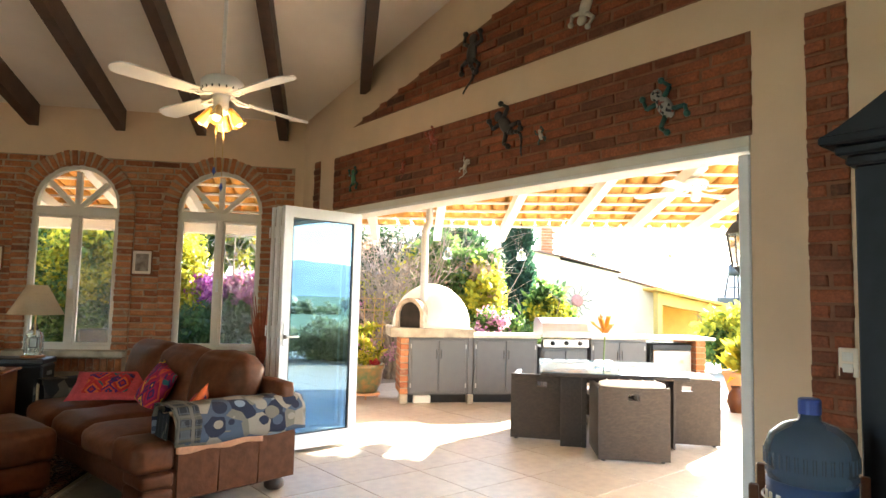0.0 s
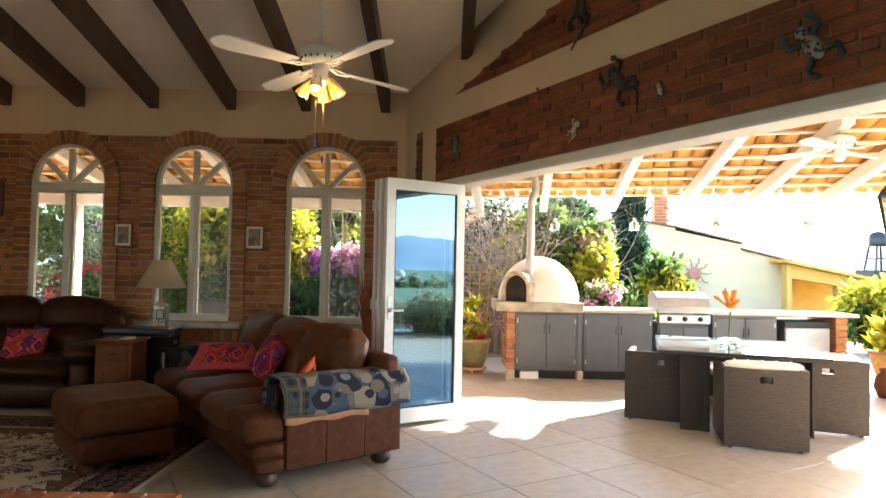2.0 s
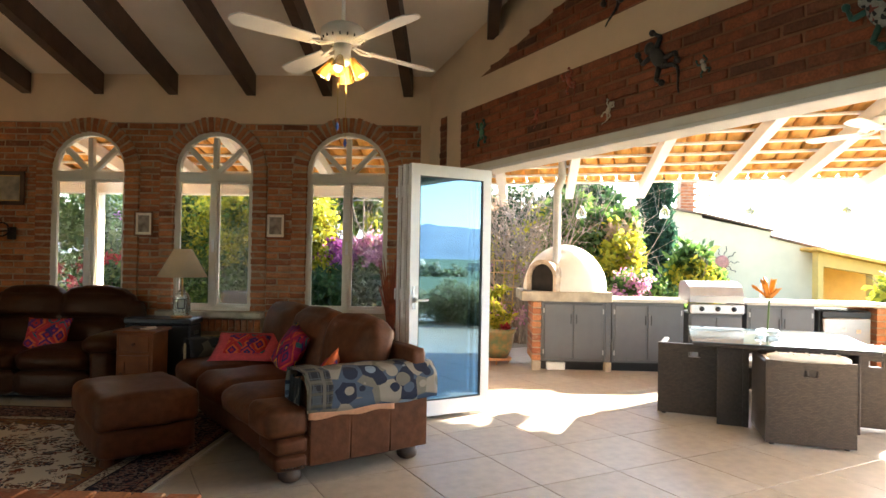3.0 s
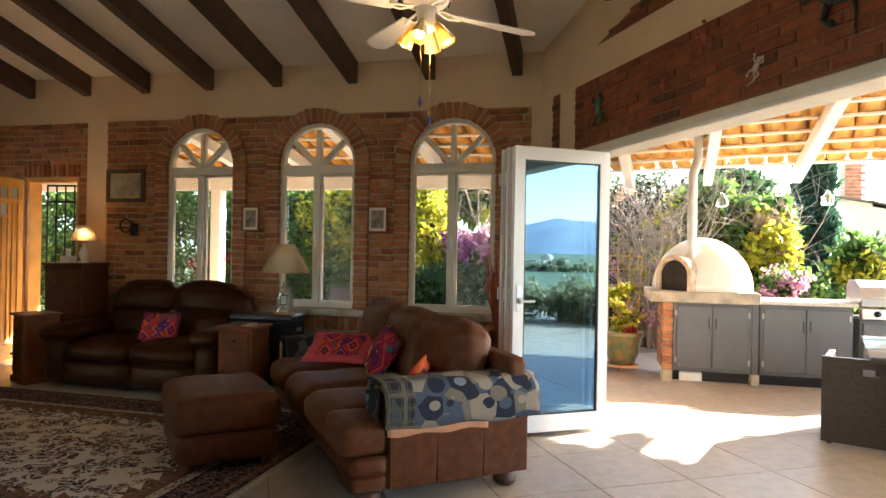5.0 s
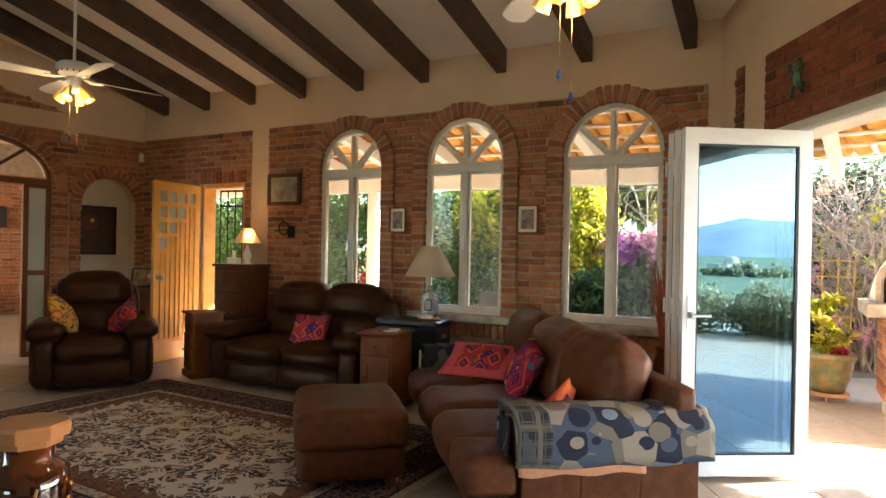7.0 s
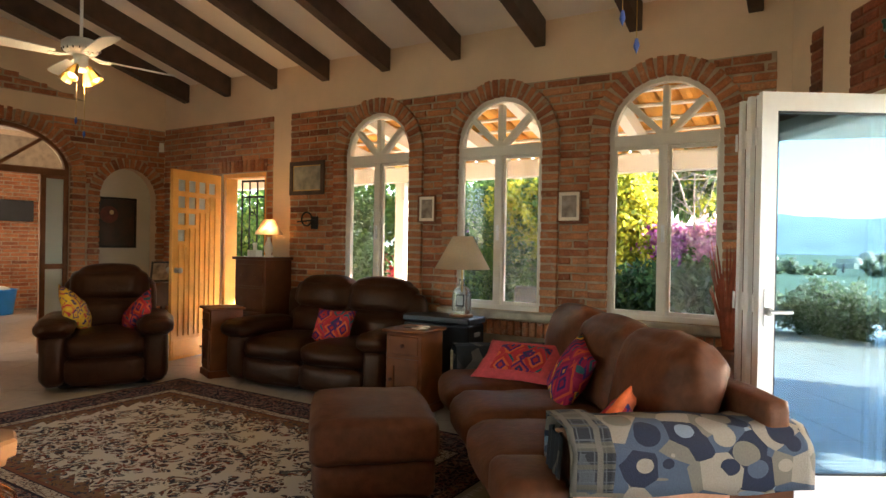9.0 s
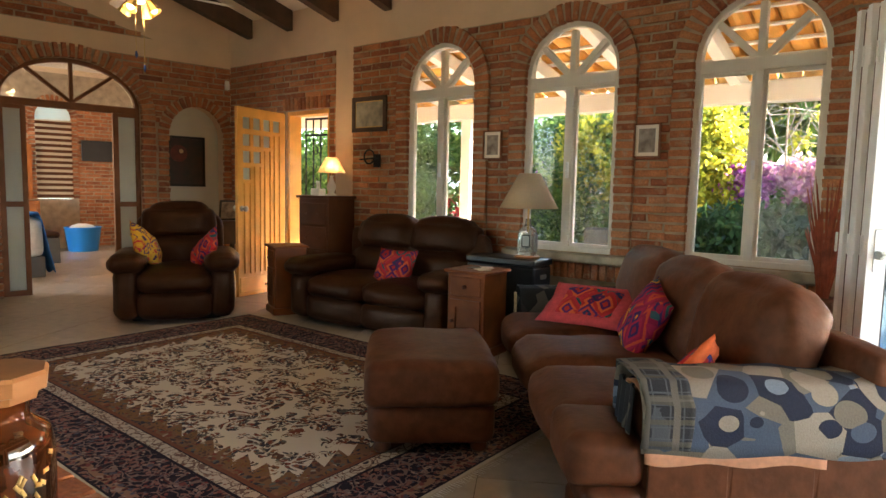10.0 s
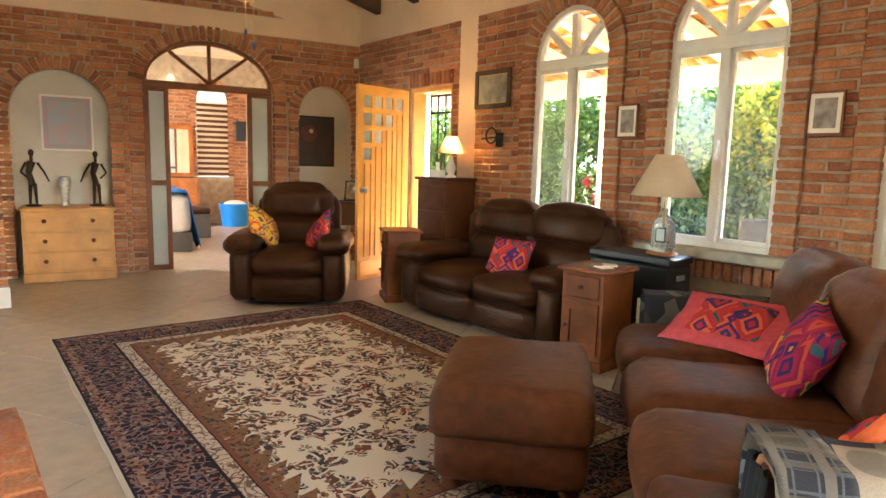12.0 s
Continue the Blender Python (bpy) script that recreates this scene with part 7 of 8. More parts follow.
M_WICKER_Z = wicker_weave()
chair = cube_chair(TBL @ pose(0.11, -0.79, 0, 0, 0, 3), "brown woven wicker cube chair tucked under the table")
copy_thing(chair, TBL @ pose(-0.66, -0.10, 0, 0, 0, -4))
copy_thing(chair, TBL @ pose(0.78, 0.02, 0, 0, 0, -4))
copy_thing(chair, TBL @ pose(0.1, 0.82, 0, 0, 0, 178))
for cm, x0, x1, y0, y1 in ((TBL @ pose(0.11, -0.79, 0, 0, 0, 3), -0.29, 0.27, -0.325, -0.17), (TBL @ pose(-0.66, -0.10, 0, 0, 0, -4), -0.05, 0.14, 0.05, 0.29), (TBL @ pose(0.78, 0.02, 0, 0, 0, -4), -0.1, 0.25, -0.30, -0.10)):
    tw = thing("towel", cm, "folded white striped towel lying over a wicker chair", "towel", "patio towels")
    part("roll", soft_box(x0, x1, y0, y1, 0.655, 0.705, 0.022, 0.008, wrinkle=0.006), M_WHITECLOTH, tw, "", True)
    for k in range(5):
        x = x0 + (x1 - x0) * (0.12 + 0.19 * k)
        part("stripe", box(x - 0.004, x + 0.004, y0 + 0.02, y1 - 0.02, 0.700, 0.7185, 0.002), M_FRAME, tw)
fl = thing("flower_vase", TBL @ pose(-0.02, 0.10, 0.725) @ Matrix.Diagonal((1.3, 1.3, 1.4, 1)), "orange bird-of-paradise flower in a low dish", "flower")
part("dish", lathe([(0.0, 0.0), (0.06, 0.0), (0.085, 0.025), (0.075, 0.04), (0.0, 0.03)], 18), M_CLEAR, fl, "low clear glass dish", True)
part("stem", tube((0, 0, 0.02), (0.01, 0, 0.24), 0.007, n=8), mat("green_stem", (0.10, 0.16, 0.04), 0.6), fl)
for k, (a, t) in enumerate(((20, 35), (60, 55), (-30, 30), (150, 40), (200, 60), (90, 15))):
    bm = pillow(0.045, 0.16, 0.012, k, 6)
    bmesh.ops.transform(bm, matrix=pose(0.01, 0, 0.25, 0, 0, a) @ pose(0, 0, 0, 90 - t) @ pose(0, 0.075, 0), verts=bm.verts)
    part("petal", bm, mat("flower_orange", (0.85, 0.28, 0.02), 0.6) if k == 0 else bpy.data.materials["flower_orange"], fl, "", True)


# ---- planting ----
def leaves(name, clumps, count, size, material, parent=None, seed=1, droop=0.0, long=1.0):
    """Leaf blades in uneven clumps; clumps: (x, y, z, rx, ry, rz)."""
    rng = np.random.default_rng(seed)
    count = int(count * 2.2)
    cl = np.array(clumps, float)
    vol = (cl[:, 3] * cl[:, 4] * cl[:, 5]) ** 0.67
    sub, subs = [], []
    for c, share in zip(cl, vol / vol.sum()):
        k = max(4, int(count * share / 40))
        d = rng.normal(size=(k, 3))
        d /= np.linalg.norm(d, axis=1)[:, None]
        rad = rng.uniform(0.45, 1.05, size=(k, 1))
        sub.append(c[:3] + d * rad * c[3:])
        subs += [min(c[3:]) * 0.30] * k
    centres = np.concatenate(sub)
    spread = np.array(subs)
    idx = rng.integers(0, len(centres), count)
    p = centres[idx] + rng.normal(size=(count, 3)) * spread[idx][:, None] * 0.55
    p[:, 2] = np.maximum(p[:, 2], 0.03)
    a = rng.normal(size=(count, 3))
    a[:, 2] -= droop
    a /= np.linalg.norm(a, axis=1)[:, None]
    b = np.cross(a, rng.normal(size=(count, 3)))
    b /= np.linalg.norm(b, axis=1)[:, None]
    s = size * rng.uniform(0.6, 1.3, size=(count, 1))
    n = np.cross(a, b)
    v = np.empty((count, 4, 3))
    v[:, 0], v[:, 1], v[:, 2], v[:, 3] = p, p + a * s * 0.5 * long + b * s * 0.32 + n * s * 0.1, p + a * s * long, p + a * s * 0.5 * long - b * s * 0.32 + n * s * 0.1
    me = bpy.data.meshes.new(name)
    me.vertices.add(count * 4)
    me.vertices.foreach_set("co", v.reshape(-1))
    me.loops.add(count * 4)
    me.loops.foreach_set("vertex_index", np.arange(count * 4))
    me.polygons.add(count)
    me.polygons.foreach_set("loop_start", np.arange(count) * 4)
    me.update(calc_edges=True)
    me.materials.append(material)
    ob = new(name, me)
    if parent:
        ob.parent = parent
    return ob


def branches(base, height, spread, n, r, seed, levels=2):
    rng = random.Random(seed)
    bm = bmesh.new()
    for k in range(n):
        p, d, rad = Vector(base), Vector((rng.uniform(-0.4, 0.4), rng.uniform(-0.4, 0.4), 1)).normalized(), r
        p = p + Vector((rng.uniform(-0.2, 0.2) * spread, rng.uniform(-0.2, 0.2) * spread, 0))
        steps = 7
        for i in range(steps):
            q = p + d * height / steps
            add_tube(bm, p, q, rad, rad * 0.82, 5)
            if i > 1:
                for _ in range(levels):
                    e = Vector((rng.uniform(-1, 1), rng.uniform(-1, 1), rng.uniform(-0.1, 0.9))).normalized()
                    m = q + e * height * 0.16
                    add_tube(bm, q, m, rad * 0.5, rad * 0.3, 4)
                    f = m + (e + Vector((rng.uniform(-1, 1), rng.uniform(-1, 1), rng.uniform(-0.5, 0.6)))).normalized() * height * 0.14
                    add_tube(bm, m, f, rad * 0.3, rad * 0.12, 4)
            p, rad = q, rad * 0.82
            d = (d + Vector((rng.uniform(-0.4, 0.4), rng.uniform(-0.4, 0.4), rng.uniform(-0.1, 0.2))) * spread).normalized()
    return bm


def shrub(name, x, y, clumps, count, size, material, label, seed, trunk=(0.9, 0.5, 4, 0.02), category="shrub", extra=(), droop=0.0, long=1.0, bark=None):
    ob = thing(name, pose(x, y, -0.02), label, category)
    part("trunk", branches((0, 0, 0), trunk[0], trunk[1], trunk[2], trunk[3], seed), bark or M_BARK, ob)
    crown = leaves("crown", clumps, count, size, material, ob, seed, droop, long)
    for k, (cl, cnt, sz, mt, lb) in enumerate(extra):
        e = leaves("blossom" if k == 0 else "flush", cl, cnt, sz, mt, ob, seed + 7 + k)
        e["label"] = lb
        e["kind"] = "stuff"
    return ob


# behind the window wall
shrub("hedge", -7.4, 11.8, [(0, 0, 1.1, 1.6, 0.7, 1.2), (0, 0, 2.3, 1.6, 0.6, 0.7), (1.3, 0.2, 1.5, 1.1, 0.7, 1.4), (-1.6, 0, 1.5, 1.3, 0.7, 1.4)], 15000, 0.09, L_GREEN, "tall green garden hedge with red flowers", 1, (1.8, 0.6, 8, 0.03), extra=(([(0.9, -0.5, 0.9, 0.9, 0.3, 0.7)], 260, 0.08, L_RED, "red blossoms"),))
shrub("bougainvillea", -6.1, 12.4, [(0, 0, 0.9, 1.1, 0.7, 1.0), (0.5, 0, 1.7, 0.9, 0.6, 0.7)], 7500, 0.09, L_DARK, "dark green bougainvillea with magenta bracts", 2, (1.8, 0.6, 6, 0.03), extra=(([(0.0, -0.5, 1.95, 0.55, 0.35, 0.35), (-0.5, -0.4, 2.2, 0.5, 0.3, 0.25)], 150, 0.08, L_MAGENTA, "magenta bracts"),))
shrub("yellow_tree", -3.45, 12.3, [(0, 0, 1.7, 0.8, 0.7, 0.9), (0.3, 0, 0.8, 0.7, 0.6, 0.7)], 7500, 0.09, L_GREEN, "green garden tree with yellowing leaves", 3, (2.2, 0.5, 4, 0.04), "tree", extra=(([(0.1, -0.3, 1.9, 0.7, 0.5, 0.6)], 2600, 0.09, L_YELLOW, "yellowing leaves"),))
shrub("yellow_tree", -2.95, 12.0, [(0, 0, 1.85, 0.52, 0.55, 0.95), (0.1, -0.1, 1.3, 0.45, 0.5, 0.5)], 7500, 0.095, L_YELLOW, "tree with bright yellow sunlit leaves", 4, (2.3, 0.4, 4, 0.04), "tree")
shrub("hedge", -1.6, 11.2, [(-0.6, 0, 0.55, 0.9, 0.5, 0.55), (0.7, 0, 0.6, 0.9, 0.5, 0.6)], 9000, 0.10, L_DARK, "low dark green shrub under the trees", 5, (0.9, 0.6, 6, 0.02), long=1.6)
shrub("bougainvillea", -1.70, 12.2, [(0, 0, 0.9, 0.9, 0.6, 0.8)], 3000, 0.09, L_GREEN, "bougainvillea covered in pink and magenta bracts", 6, (1.6, 0.6, 6, 0.03), extra=(([(-0.62, -0.4, 1.45, 0.35, 0.3, 0.26)], 900, 0.08, L_MAGENTA, "magenta bracts"), ([(0.25, -0.3, 1.52, 0.8, 0.4, 0.30)], 2200, 0.08, L_PINK, "pale pink bracts")))
shrub("bare_tree", -1.45, 13.2, [(0, 0, 2.4, 0.9, 0.6, 0.6)], 160, 0.12, L_YELLOW, "nearly leafless tree with pale branches", 7, (3.2, 1.0, 7, 0.045), "tree", bark=M_TWIG)
shrub("garden_tree", -4.7, 12.3, [(0, 0, 1.3, 1.0, 0.7, 1.2), (0.5, 0.1, 2.2, 0.8, 0.6, 0.6), (-0.6, 0, 2.1, 0.8, 0.6, 0.7)], 13000, 0.09, L_GREEN, "broad green tree with sunlit yellow sprays", 18, (2.2, 0.6, 5, 0.04), "tree", extra=(([(0.2, -0.4, 1.9, 0.9, 0.4, 0.7)], 2200, 0.09, L_YELLOW, "yellow-green sunlit leaves"),))
shrub("hedge", -11.8, 11.4, [(0, 0, 1.0, 1.8, 0.8, 1.2), (-2.2, 0.2, 1.5, 1.6, 0.8, 1.5), (1.8, 0, 1.5, 1.6, 0.8, 1.5)], 12000, 0.12, L_GREEN, "tall green hedge beyond the front door", 17, (1.8, 0.6, 8, 0.03))
# behind the kitchen
shrub("garden_tree", 0.5, 13.0, [(0, 0, 1.0, 1.3, 0.6, 1.0), (0.3, 0, 2.0, 1.1, 0.6, 0.9)], 8000, 0.11, L_DARK, "dark evergreen growth behind the bare shrub", 41, (2.4, 0.6, 6, 0.04), "tree")
shrub("bare_shrub", 0.9, 11.2, [(0, 0, 1.2, 0.9, 0.6, 1.1)], 200, 0.08, L_YELLOW, "tangled leafless grey shrub with pale twigs", 8, (2.7, 1.1, 74, 0.018), bark=M_TWIG, extra=(([(-0.2, -0.4, 0.9, 0.7, 0.4, 0.5)], 260, 0.06, L_PINK, "pale violet blossoms"), ([(0, 0, 2.0, 0.9, 0.5, 0.5)], 70, 0.09, L_BUFF, "dry leaves")))
shrub("bare_shrub", 1.95, 11.6, [(0, 0, 1.5, 0.7, 0.6, 0.9)], 600, 0.12, L_BUFF, "dry brown shrub with buff seed heads", 9, (2.9, 0.9, 30, 0.018), bark=M_TWIG, long=1.6, droop=0.8)
shrub("garden_tree", 2.2, 11.3, [(0, 0, 1.4, 0.58, 0.5, 0.7), (0.3, 0, 1.9, 0.35, 0.4, 0.45), (-0.4, 0, 2.0, 0.4, 0.4, 0.6)], 5000, 0.13, L_GREEN, "leafy tree with drooping long leaves", 10, (2.3, 0.6, 6, 0.04), "tree", droop=0.9, long=1.7, extra=(([(0.3, -0.4, 1.5, 0.45, 0.4, 0.55)], 800, 0.12, L_YELLOW, "yellow sunlit leaves"), ([(0.3, -0.2, 1.7, 0.40, 0.4, 0.5)], 1000, 0.11, L_BUFF, "buff seed heads")))
shrub("garden_tree", 2.2, 12.4, [(0, 0, 2.0, 0.8, 0.6, 0.9)], 4500, 0.13, L_DARK, "dark leafy tree behind the oven", 11, (2.6, 0.6, 6, 0.04), "tree", droop=0.8, long=1.6)
shrub("flowering_shrub", 2.5, 10.1, [(0, 0, 0.75, 0.8, 0.35, 0.45)], 2600, 0.08, L_GREEN, "low shrub with pale pink and violet blossom", 12, (0.9, 0.6, 6, 0.015), extra=(([(-0.1, -0.15, 1.0, 0.5, 0.3, 0.25)], 380, 0.06, L_PINK, "pale violet blossoms"),))
shrub("garden_tree", 3.72, 11.0, [(0, 0, 0.9, 0.42, 0.4, 0.4), (0.3, 0, 1.1, 0.25, 0.25, 0.28), (0.0, 0, 1.45, 0.35, 0.3, 0.3), (-0.35, 0, 0.65, 0.4, 0.35, 0.35)], 1500, 0.12, L_GREEN, "young pale green tree behind the grill", 13, (1.6, 0.6, 4, 0.025), "tree", long=1.5, extra=(([(0.05, -0.2, 1.05, 0.4, 0.35, 0.38)], 500, 0.11, L_YELLOW, "pale new leaves"),))
cyp = thing("cypress", pose(4.25, 14.6, 0), "slim dark green columnar cypress", "tree")
part("trunk", tube((0, 0, 0), (0, 0, 3.0), 0.09, 0.03), M_BARK, cyp)
leaves("crown", [(0, 0, 0.3 + 0.33 * k, 0.42 * (1 - 0.03 * k), 0.42 * (1 - 0.03 * k), 0.4) for k in range(12)], 11000, 0.09, L_CYPRESS, cyp, 14, -1.6, 1.6)
shrub("palm", -2.2, 14.5, [(0, 0, 3.0, 0.9, 0.9, 0.35)], 900, 0.45, L_GREEN, "distant green palm crown", 15, (2.9, 0.1, 1, 0.10), "palm", droop=0.6, long=1.8)
shrub("garden_tree", 8.2, 12.0, [(0, 0, 0.75, 0.7, 0.7, 0.55), (0.5, 0, 1.15, 0.45, 0.45, 0.3)], 2600, 0.11, L_YELLOW, "sunlit yellow-green tree beyond the patio", 16, (1.4, 0.6, 5, 0.03), "tree", long=1.5, extra=(([(0, 0, 0.5, 0.8, 0.7, 0.4)], 1600, 0.12, L_GREEN, "green leaves"),))


# ---- potted plants ----
M_CANE = mat("cane", (0.46, 0.29, 0.13), 0.7, noise_scale=12, var=0.2)
pot = thing("potted_plant", pose(0.45, 8.98, 0), "glazed patterned pot with trellis and climbing plant", "plant")
part("stand", lathe([(0.17, 0.05), (0.19, 0.05), (0.19, 0.08), (0.17, 0.08)], 20), M_TERRA, pot)
for k in range(3):
    a = 2.1 * k + 0.4
    part("stand_leg", tube((0.17 * math.cos(a), 0.17 * math.sin(a), 0.0), (0.15 * math.cos(a), 0.15 * math.sin(a), 0.08), 0.012, n=8), M_TERRA, pot)
part("pot", lathe([(0.0, 0.08), (0.14, 0.08), (0.20, 0.22), (0.225, 0.40), (0.245, 0.42), (0.245, 0.47), (0.21, 0.47), (0.19, 0.40), (0.0, 0.40)], 28), M_TERRACOTTA, pot, "round glazed green and ochre pot", True)
for x in (-0.16, -0.05, 0.06, 0.17):
    part("trellis_bar", tube((x, 0.02, 0.4), (x * 1.3, 0.02, 1.42), 0.008, n=6), M_CANE, pot)
for z in (0.62, 0.82, 1.02, 1.22, 1.38):
    part("trellis_bar", tube((-0.22, 0.02, z), (0.24, 0.02, z), 0.007, n=6), M_CANE, pot)
leaves("foliage", [(0, 0, 0.62, 0.22, 0.2, 0.2), (0.05, 0, 0.95, 0.20, 0.12, 0.35)], 190, 0.06, L_YELLOW, pot, 20, 0.2, 1.6)
leaves("blossom", [(0.08, -0.1, 0.50, 0.08, 0.06, 0.03)], 60, 0.05, L_RED, pot, 21)
plant2 = thing("potted_plant", pose(5.62, 7.95, 0), "terracotta bowl of spiky pale green plants", "plant")
part("stand", lathe([(0.20, 0.0), (0.22, 0.0), (0.20, 0.16), (0.18, 0.16)], 16), M_IRON, plant2)
part("pot", lathe([(0.0, 0.16), (0.20, 0.16), (0.27, 0.22), (0.32, 0.42), (0.35, 0.47), (0.35, 0.50), (0.31, 0.50), (0.0, 0.45)], 28), M_TERRA, plant2, "wide terracotta bowl", True)
leaves("foliage", [(0, 0, 0.62, 0.30, 0.28, 0.16)], 110, 0.17, L_YELLOW, plant2, 22, -1.0, 1.9)
for x, y in ((5.25, 7.7), (0.12, 8.7)):
    jg = thing("clay_jug", pose(x, y, 0), "small dark clay jug standing on the patio", "jug", "clay jugs")
    part("body", lathe([(0.0, 0.0), (0.07, 0.0), (0.12, 0.12), (0.10, 0.24), (0.05, 0.30), (0.07, 0.34), (0.04, 0.32), (0.0, 0.26)], 18), M_CABWOOD, jg, "", True)
pc = thing("porch_chair", pose(-2.85, 8.5, 0, 0, 0, 200), "dark wicker porch chair outside the window", "chair")
part("seat", box(-0.28, 0.28, -0.28, 0.28, 0.38, 0.44, 0.01), M_BLACK, pc)
part("back", box(-0.28, 0.28, 0.24, 0.30, 0.44, 0.95, 0.02), M_BLACK, pc)
for x in (-0.25, 0.25):
    for y in (-0.25, 0.25):
        part("leg", box(x - 0.02, x + 0.02, y - 0.02, y + 0.02, 0, 0.38, 0.004), M_BLACK, pc)

# ---- beyond the garden ----
bm = bmesh.new()
bmesh.ops.create_circle(bm, cap_ends=True, segments=64, radius=1500)
ground = structure("ground", bm, M_GRASS, pose(0, 0, -0.26), "rough dry grass ground reaching the horizon", "ground")
structure("pavement", box(4.2, 11.5, -4.0, 14, -0.25, -0.006, 0), mat("terrace_paving", (0.50, 0.45, 0.37), 0.8, noise_scale=4, var=0.1), None, "pale sunlit terrace paving beside the patio", "pavement")
M_OLDTILE = mat("old_roof_tile", (0.17, 0.10, 0.065), 0.85, noise_scale=5, var=0.3)
house = thing("neighbour_house", pose(0, 19.0, -0.3), "cream rendered neighbour house with stepped sloping roof", "house")
part("wall", slab([[(5.3, 0), (10.2, 0), (10.2, 2.15), (8.9, 2.45), (8.9, 2.62), (6.9, 3.0), (6.9, 3.08), (5.3, 3.35)]], 0, 5), M_HOUSE, house)
for x0, x1, z0, z1 in ((5.2, 6.95, 3.36, 3.08), (6.85, 8.95, 3.10, 2.63), (8.85, 10.4, 2.47, 2.12)):
    bm = slab([[(x0, z0), (x1, z1), (x1, z1 + 0.05), (x0, z0 + 0.05)]], -0.12, 5)
    part("roof", bm, M_OLDTILE, house, "thin clay tile roof edge")
for x in (5.55, 6.75):
    ch = part("chimney", box(x - 0.20, x + 0.20, 0.8, 1.2, 3.0, 4.2, 0.004), M_MORTAR, house, "red brick chimney")
    for k in range(12):
        for j in range(2):
            off = 0.1 if k % 2 else 0.0
            part("brick", box(x - 0.205 + 0.2 * j + (off if j else 0), x - 0.015 + 0.2 * j + off, 0.785, 0.8, 3.05 + k * 0.095, 3.125 + k * 0.095, 0), M_BRICK, ch)
annex = thing("yellow_annex", pose(9.9, 18.4, -0.3), "yellow walled annex with a tiled lean-to roof", "house")
part("wall", slab([[(0, 0), (2.6, 0), (2.6, 1.55), (0, 2.05)], [(0.15, 0.6), (1.5, 0.6), (1.5, 1.45), (0.15, 1.65)]], 0, 0.3), M_YELLOWWALL, annex)
part("back_wall", box(0, 2.6, 2.0, 2.3, 0, 1.9, 0), M_YELLOWWALL, annex)
part("roof", slab([[(-0.2, 2.10), (3.0, 1.5), (3.0, 1.58), (-0.2, 2.18)]], -0.3, 2.4), M_ROOFTILE, annex)
sunf = thing("sun_face", pose(7.45, 18.93, 1.42) @ Matrix.Diagonal((0.74, 0.9, 0.74, 1)), "round clay sun ornament with wavy metal rays", "ornament")
part("disc", lathe([(0.0, 0.08), (0.2, 0.07), (0.27, 0.02), (0.27, 0.0), (0.0, 0.0)], 28), mat("sun_clay", (0.40, 0.16, 0.12), 0.7, noise_scale=14, var=0.3), sunf, "round reddish clay disc").matrix_basis = pose(0, 0, 0, 90)
for k in range(10):
    a = 2 * math.pi * k / 10
    bm = bmesh.new()
    lp = None
    for i in range(8):
        r = 0.28 + 0.055 * i
        w = 0.035 * math.sin(i * 1.3)
        p = (r * math.cos(a) - w * math.sin(a), -0.02, r * math.sin(a) + w * math.cos(a))
        if lp:
            add_tube(bm, lp, p, 0.014, n=5)
        lp = p
    part("ray", bm, M_IRON, sunf)
hedge2 = shrub("hedge", 7.2, 2.6, [(-1.3, -2.7, 0.4, 0.5, 0.9, 0.42), (-0.65, -1.35, 0.42, 0.5, 0.9, 0.45), (0, 0, 0.4, 0.5, 0.9, 0.45), (0.65, 1.35, 0.42, 0.5, 0.9, 0.42), (1.3, 2.7, 0.4, 0.5, 0.9, 0.45)], 14000, 0.08, L_OLIVE, "low olive-green hedge along the terrace edge", 30, (0.8, 0.6, 8, 0.02))
for x, y, w, h in ((64, -18.5, 3.4, 1.7), (66, -31, 4, 1.8), (80, -27, 4.5, 2.1), (70, -24, 3, 1.7)):
    vh = thing("distant_house", pose(x, y, -0.3, 0, 0, 25), "white distant house with a rounded dome", "house", "distant houses")
    part("wall", box(-w / 2, w / 2, -w / 2, w / 2, -1, h - 1.1, 0.02), M_HOUSE, vh)
    part("dome", lathe([(w * 0.22 * math.cos(a), h - 1.1 + w * 0.22 * math.sin(a)) for a in [math.pi / 2 * k / 8 for k in range(8)]] + [(0.0, h - 1.1 + w * 0.22)], 20), M_HOUSE, vh, "", True)
shrub("tree_line", 46, -14.5, [(-7.5 + 3 * k, -16 + 6.4 * k, 0.0 + 0.25 * (k % 2), 2.2, 3.6, 0.75) for k in range(6)], 3600, 0.42, L_OLIVE, "hazy band of low trees down the valley", 51, (0.6, 0.5, 3, 0.08), "trees")
tower = thing("water_tower", pose(22.6, 33.0, -0.3), "dark distant water tower on a lattice stand", "tower")
part("footing", box(-0.75, 0.75, -0.75, 0.75, 0.0, 2.1, 0.02), M_BLACK, tower)
for x in (-0.3, 0.3):
    for y in (-0.3, 0.3):
        part("leg", tube((x * 1.5, y * 1.5, 2.1), (x, y, 3.35), 0.06, n=6), M_BLACK, tower)
part("brace", box(-0.42, 0.42, -0.42, 0.42, 2.65, 2.73, 0.01), M_BLACK, tower)
part("tank", lathe([(0.0, 3.35), (0.42, 3.35), (0.45, 3.45), (0.45, 3.95), (0.25, 4.1), (0.0, 4.15)], 16), M_BLACK, tower, "dark round tank", True)
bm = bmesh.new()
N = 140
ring = []
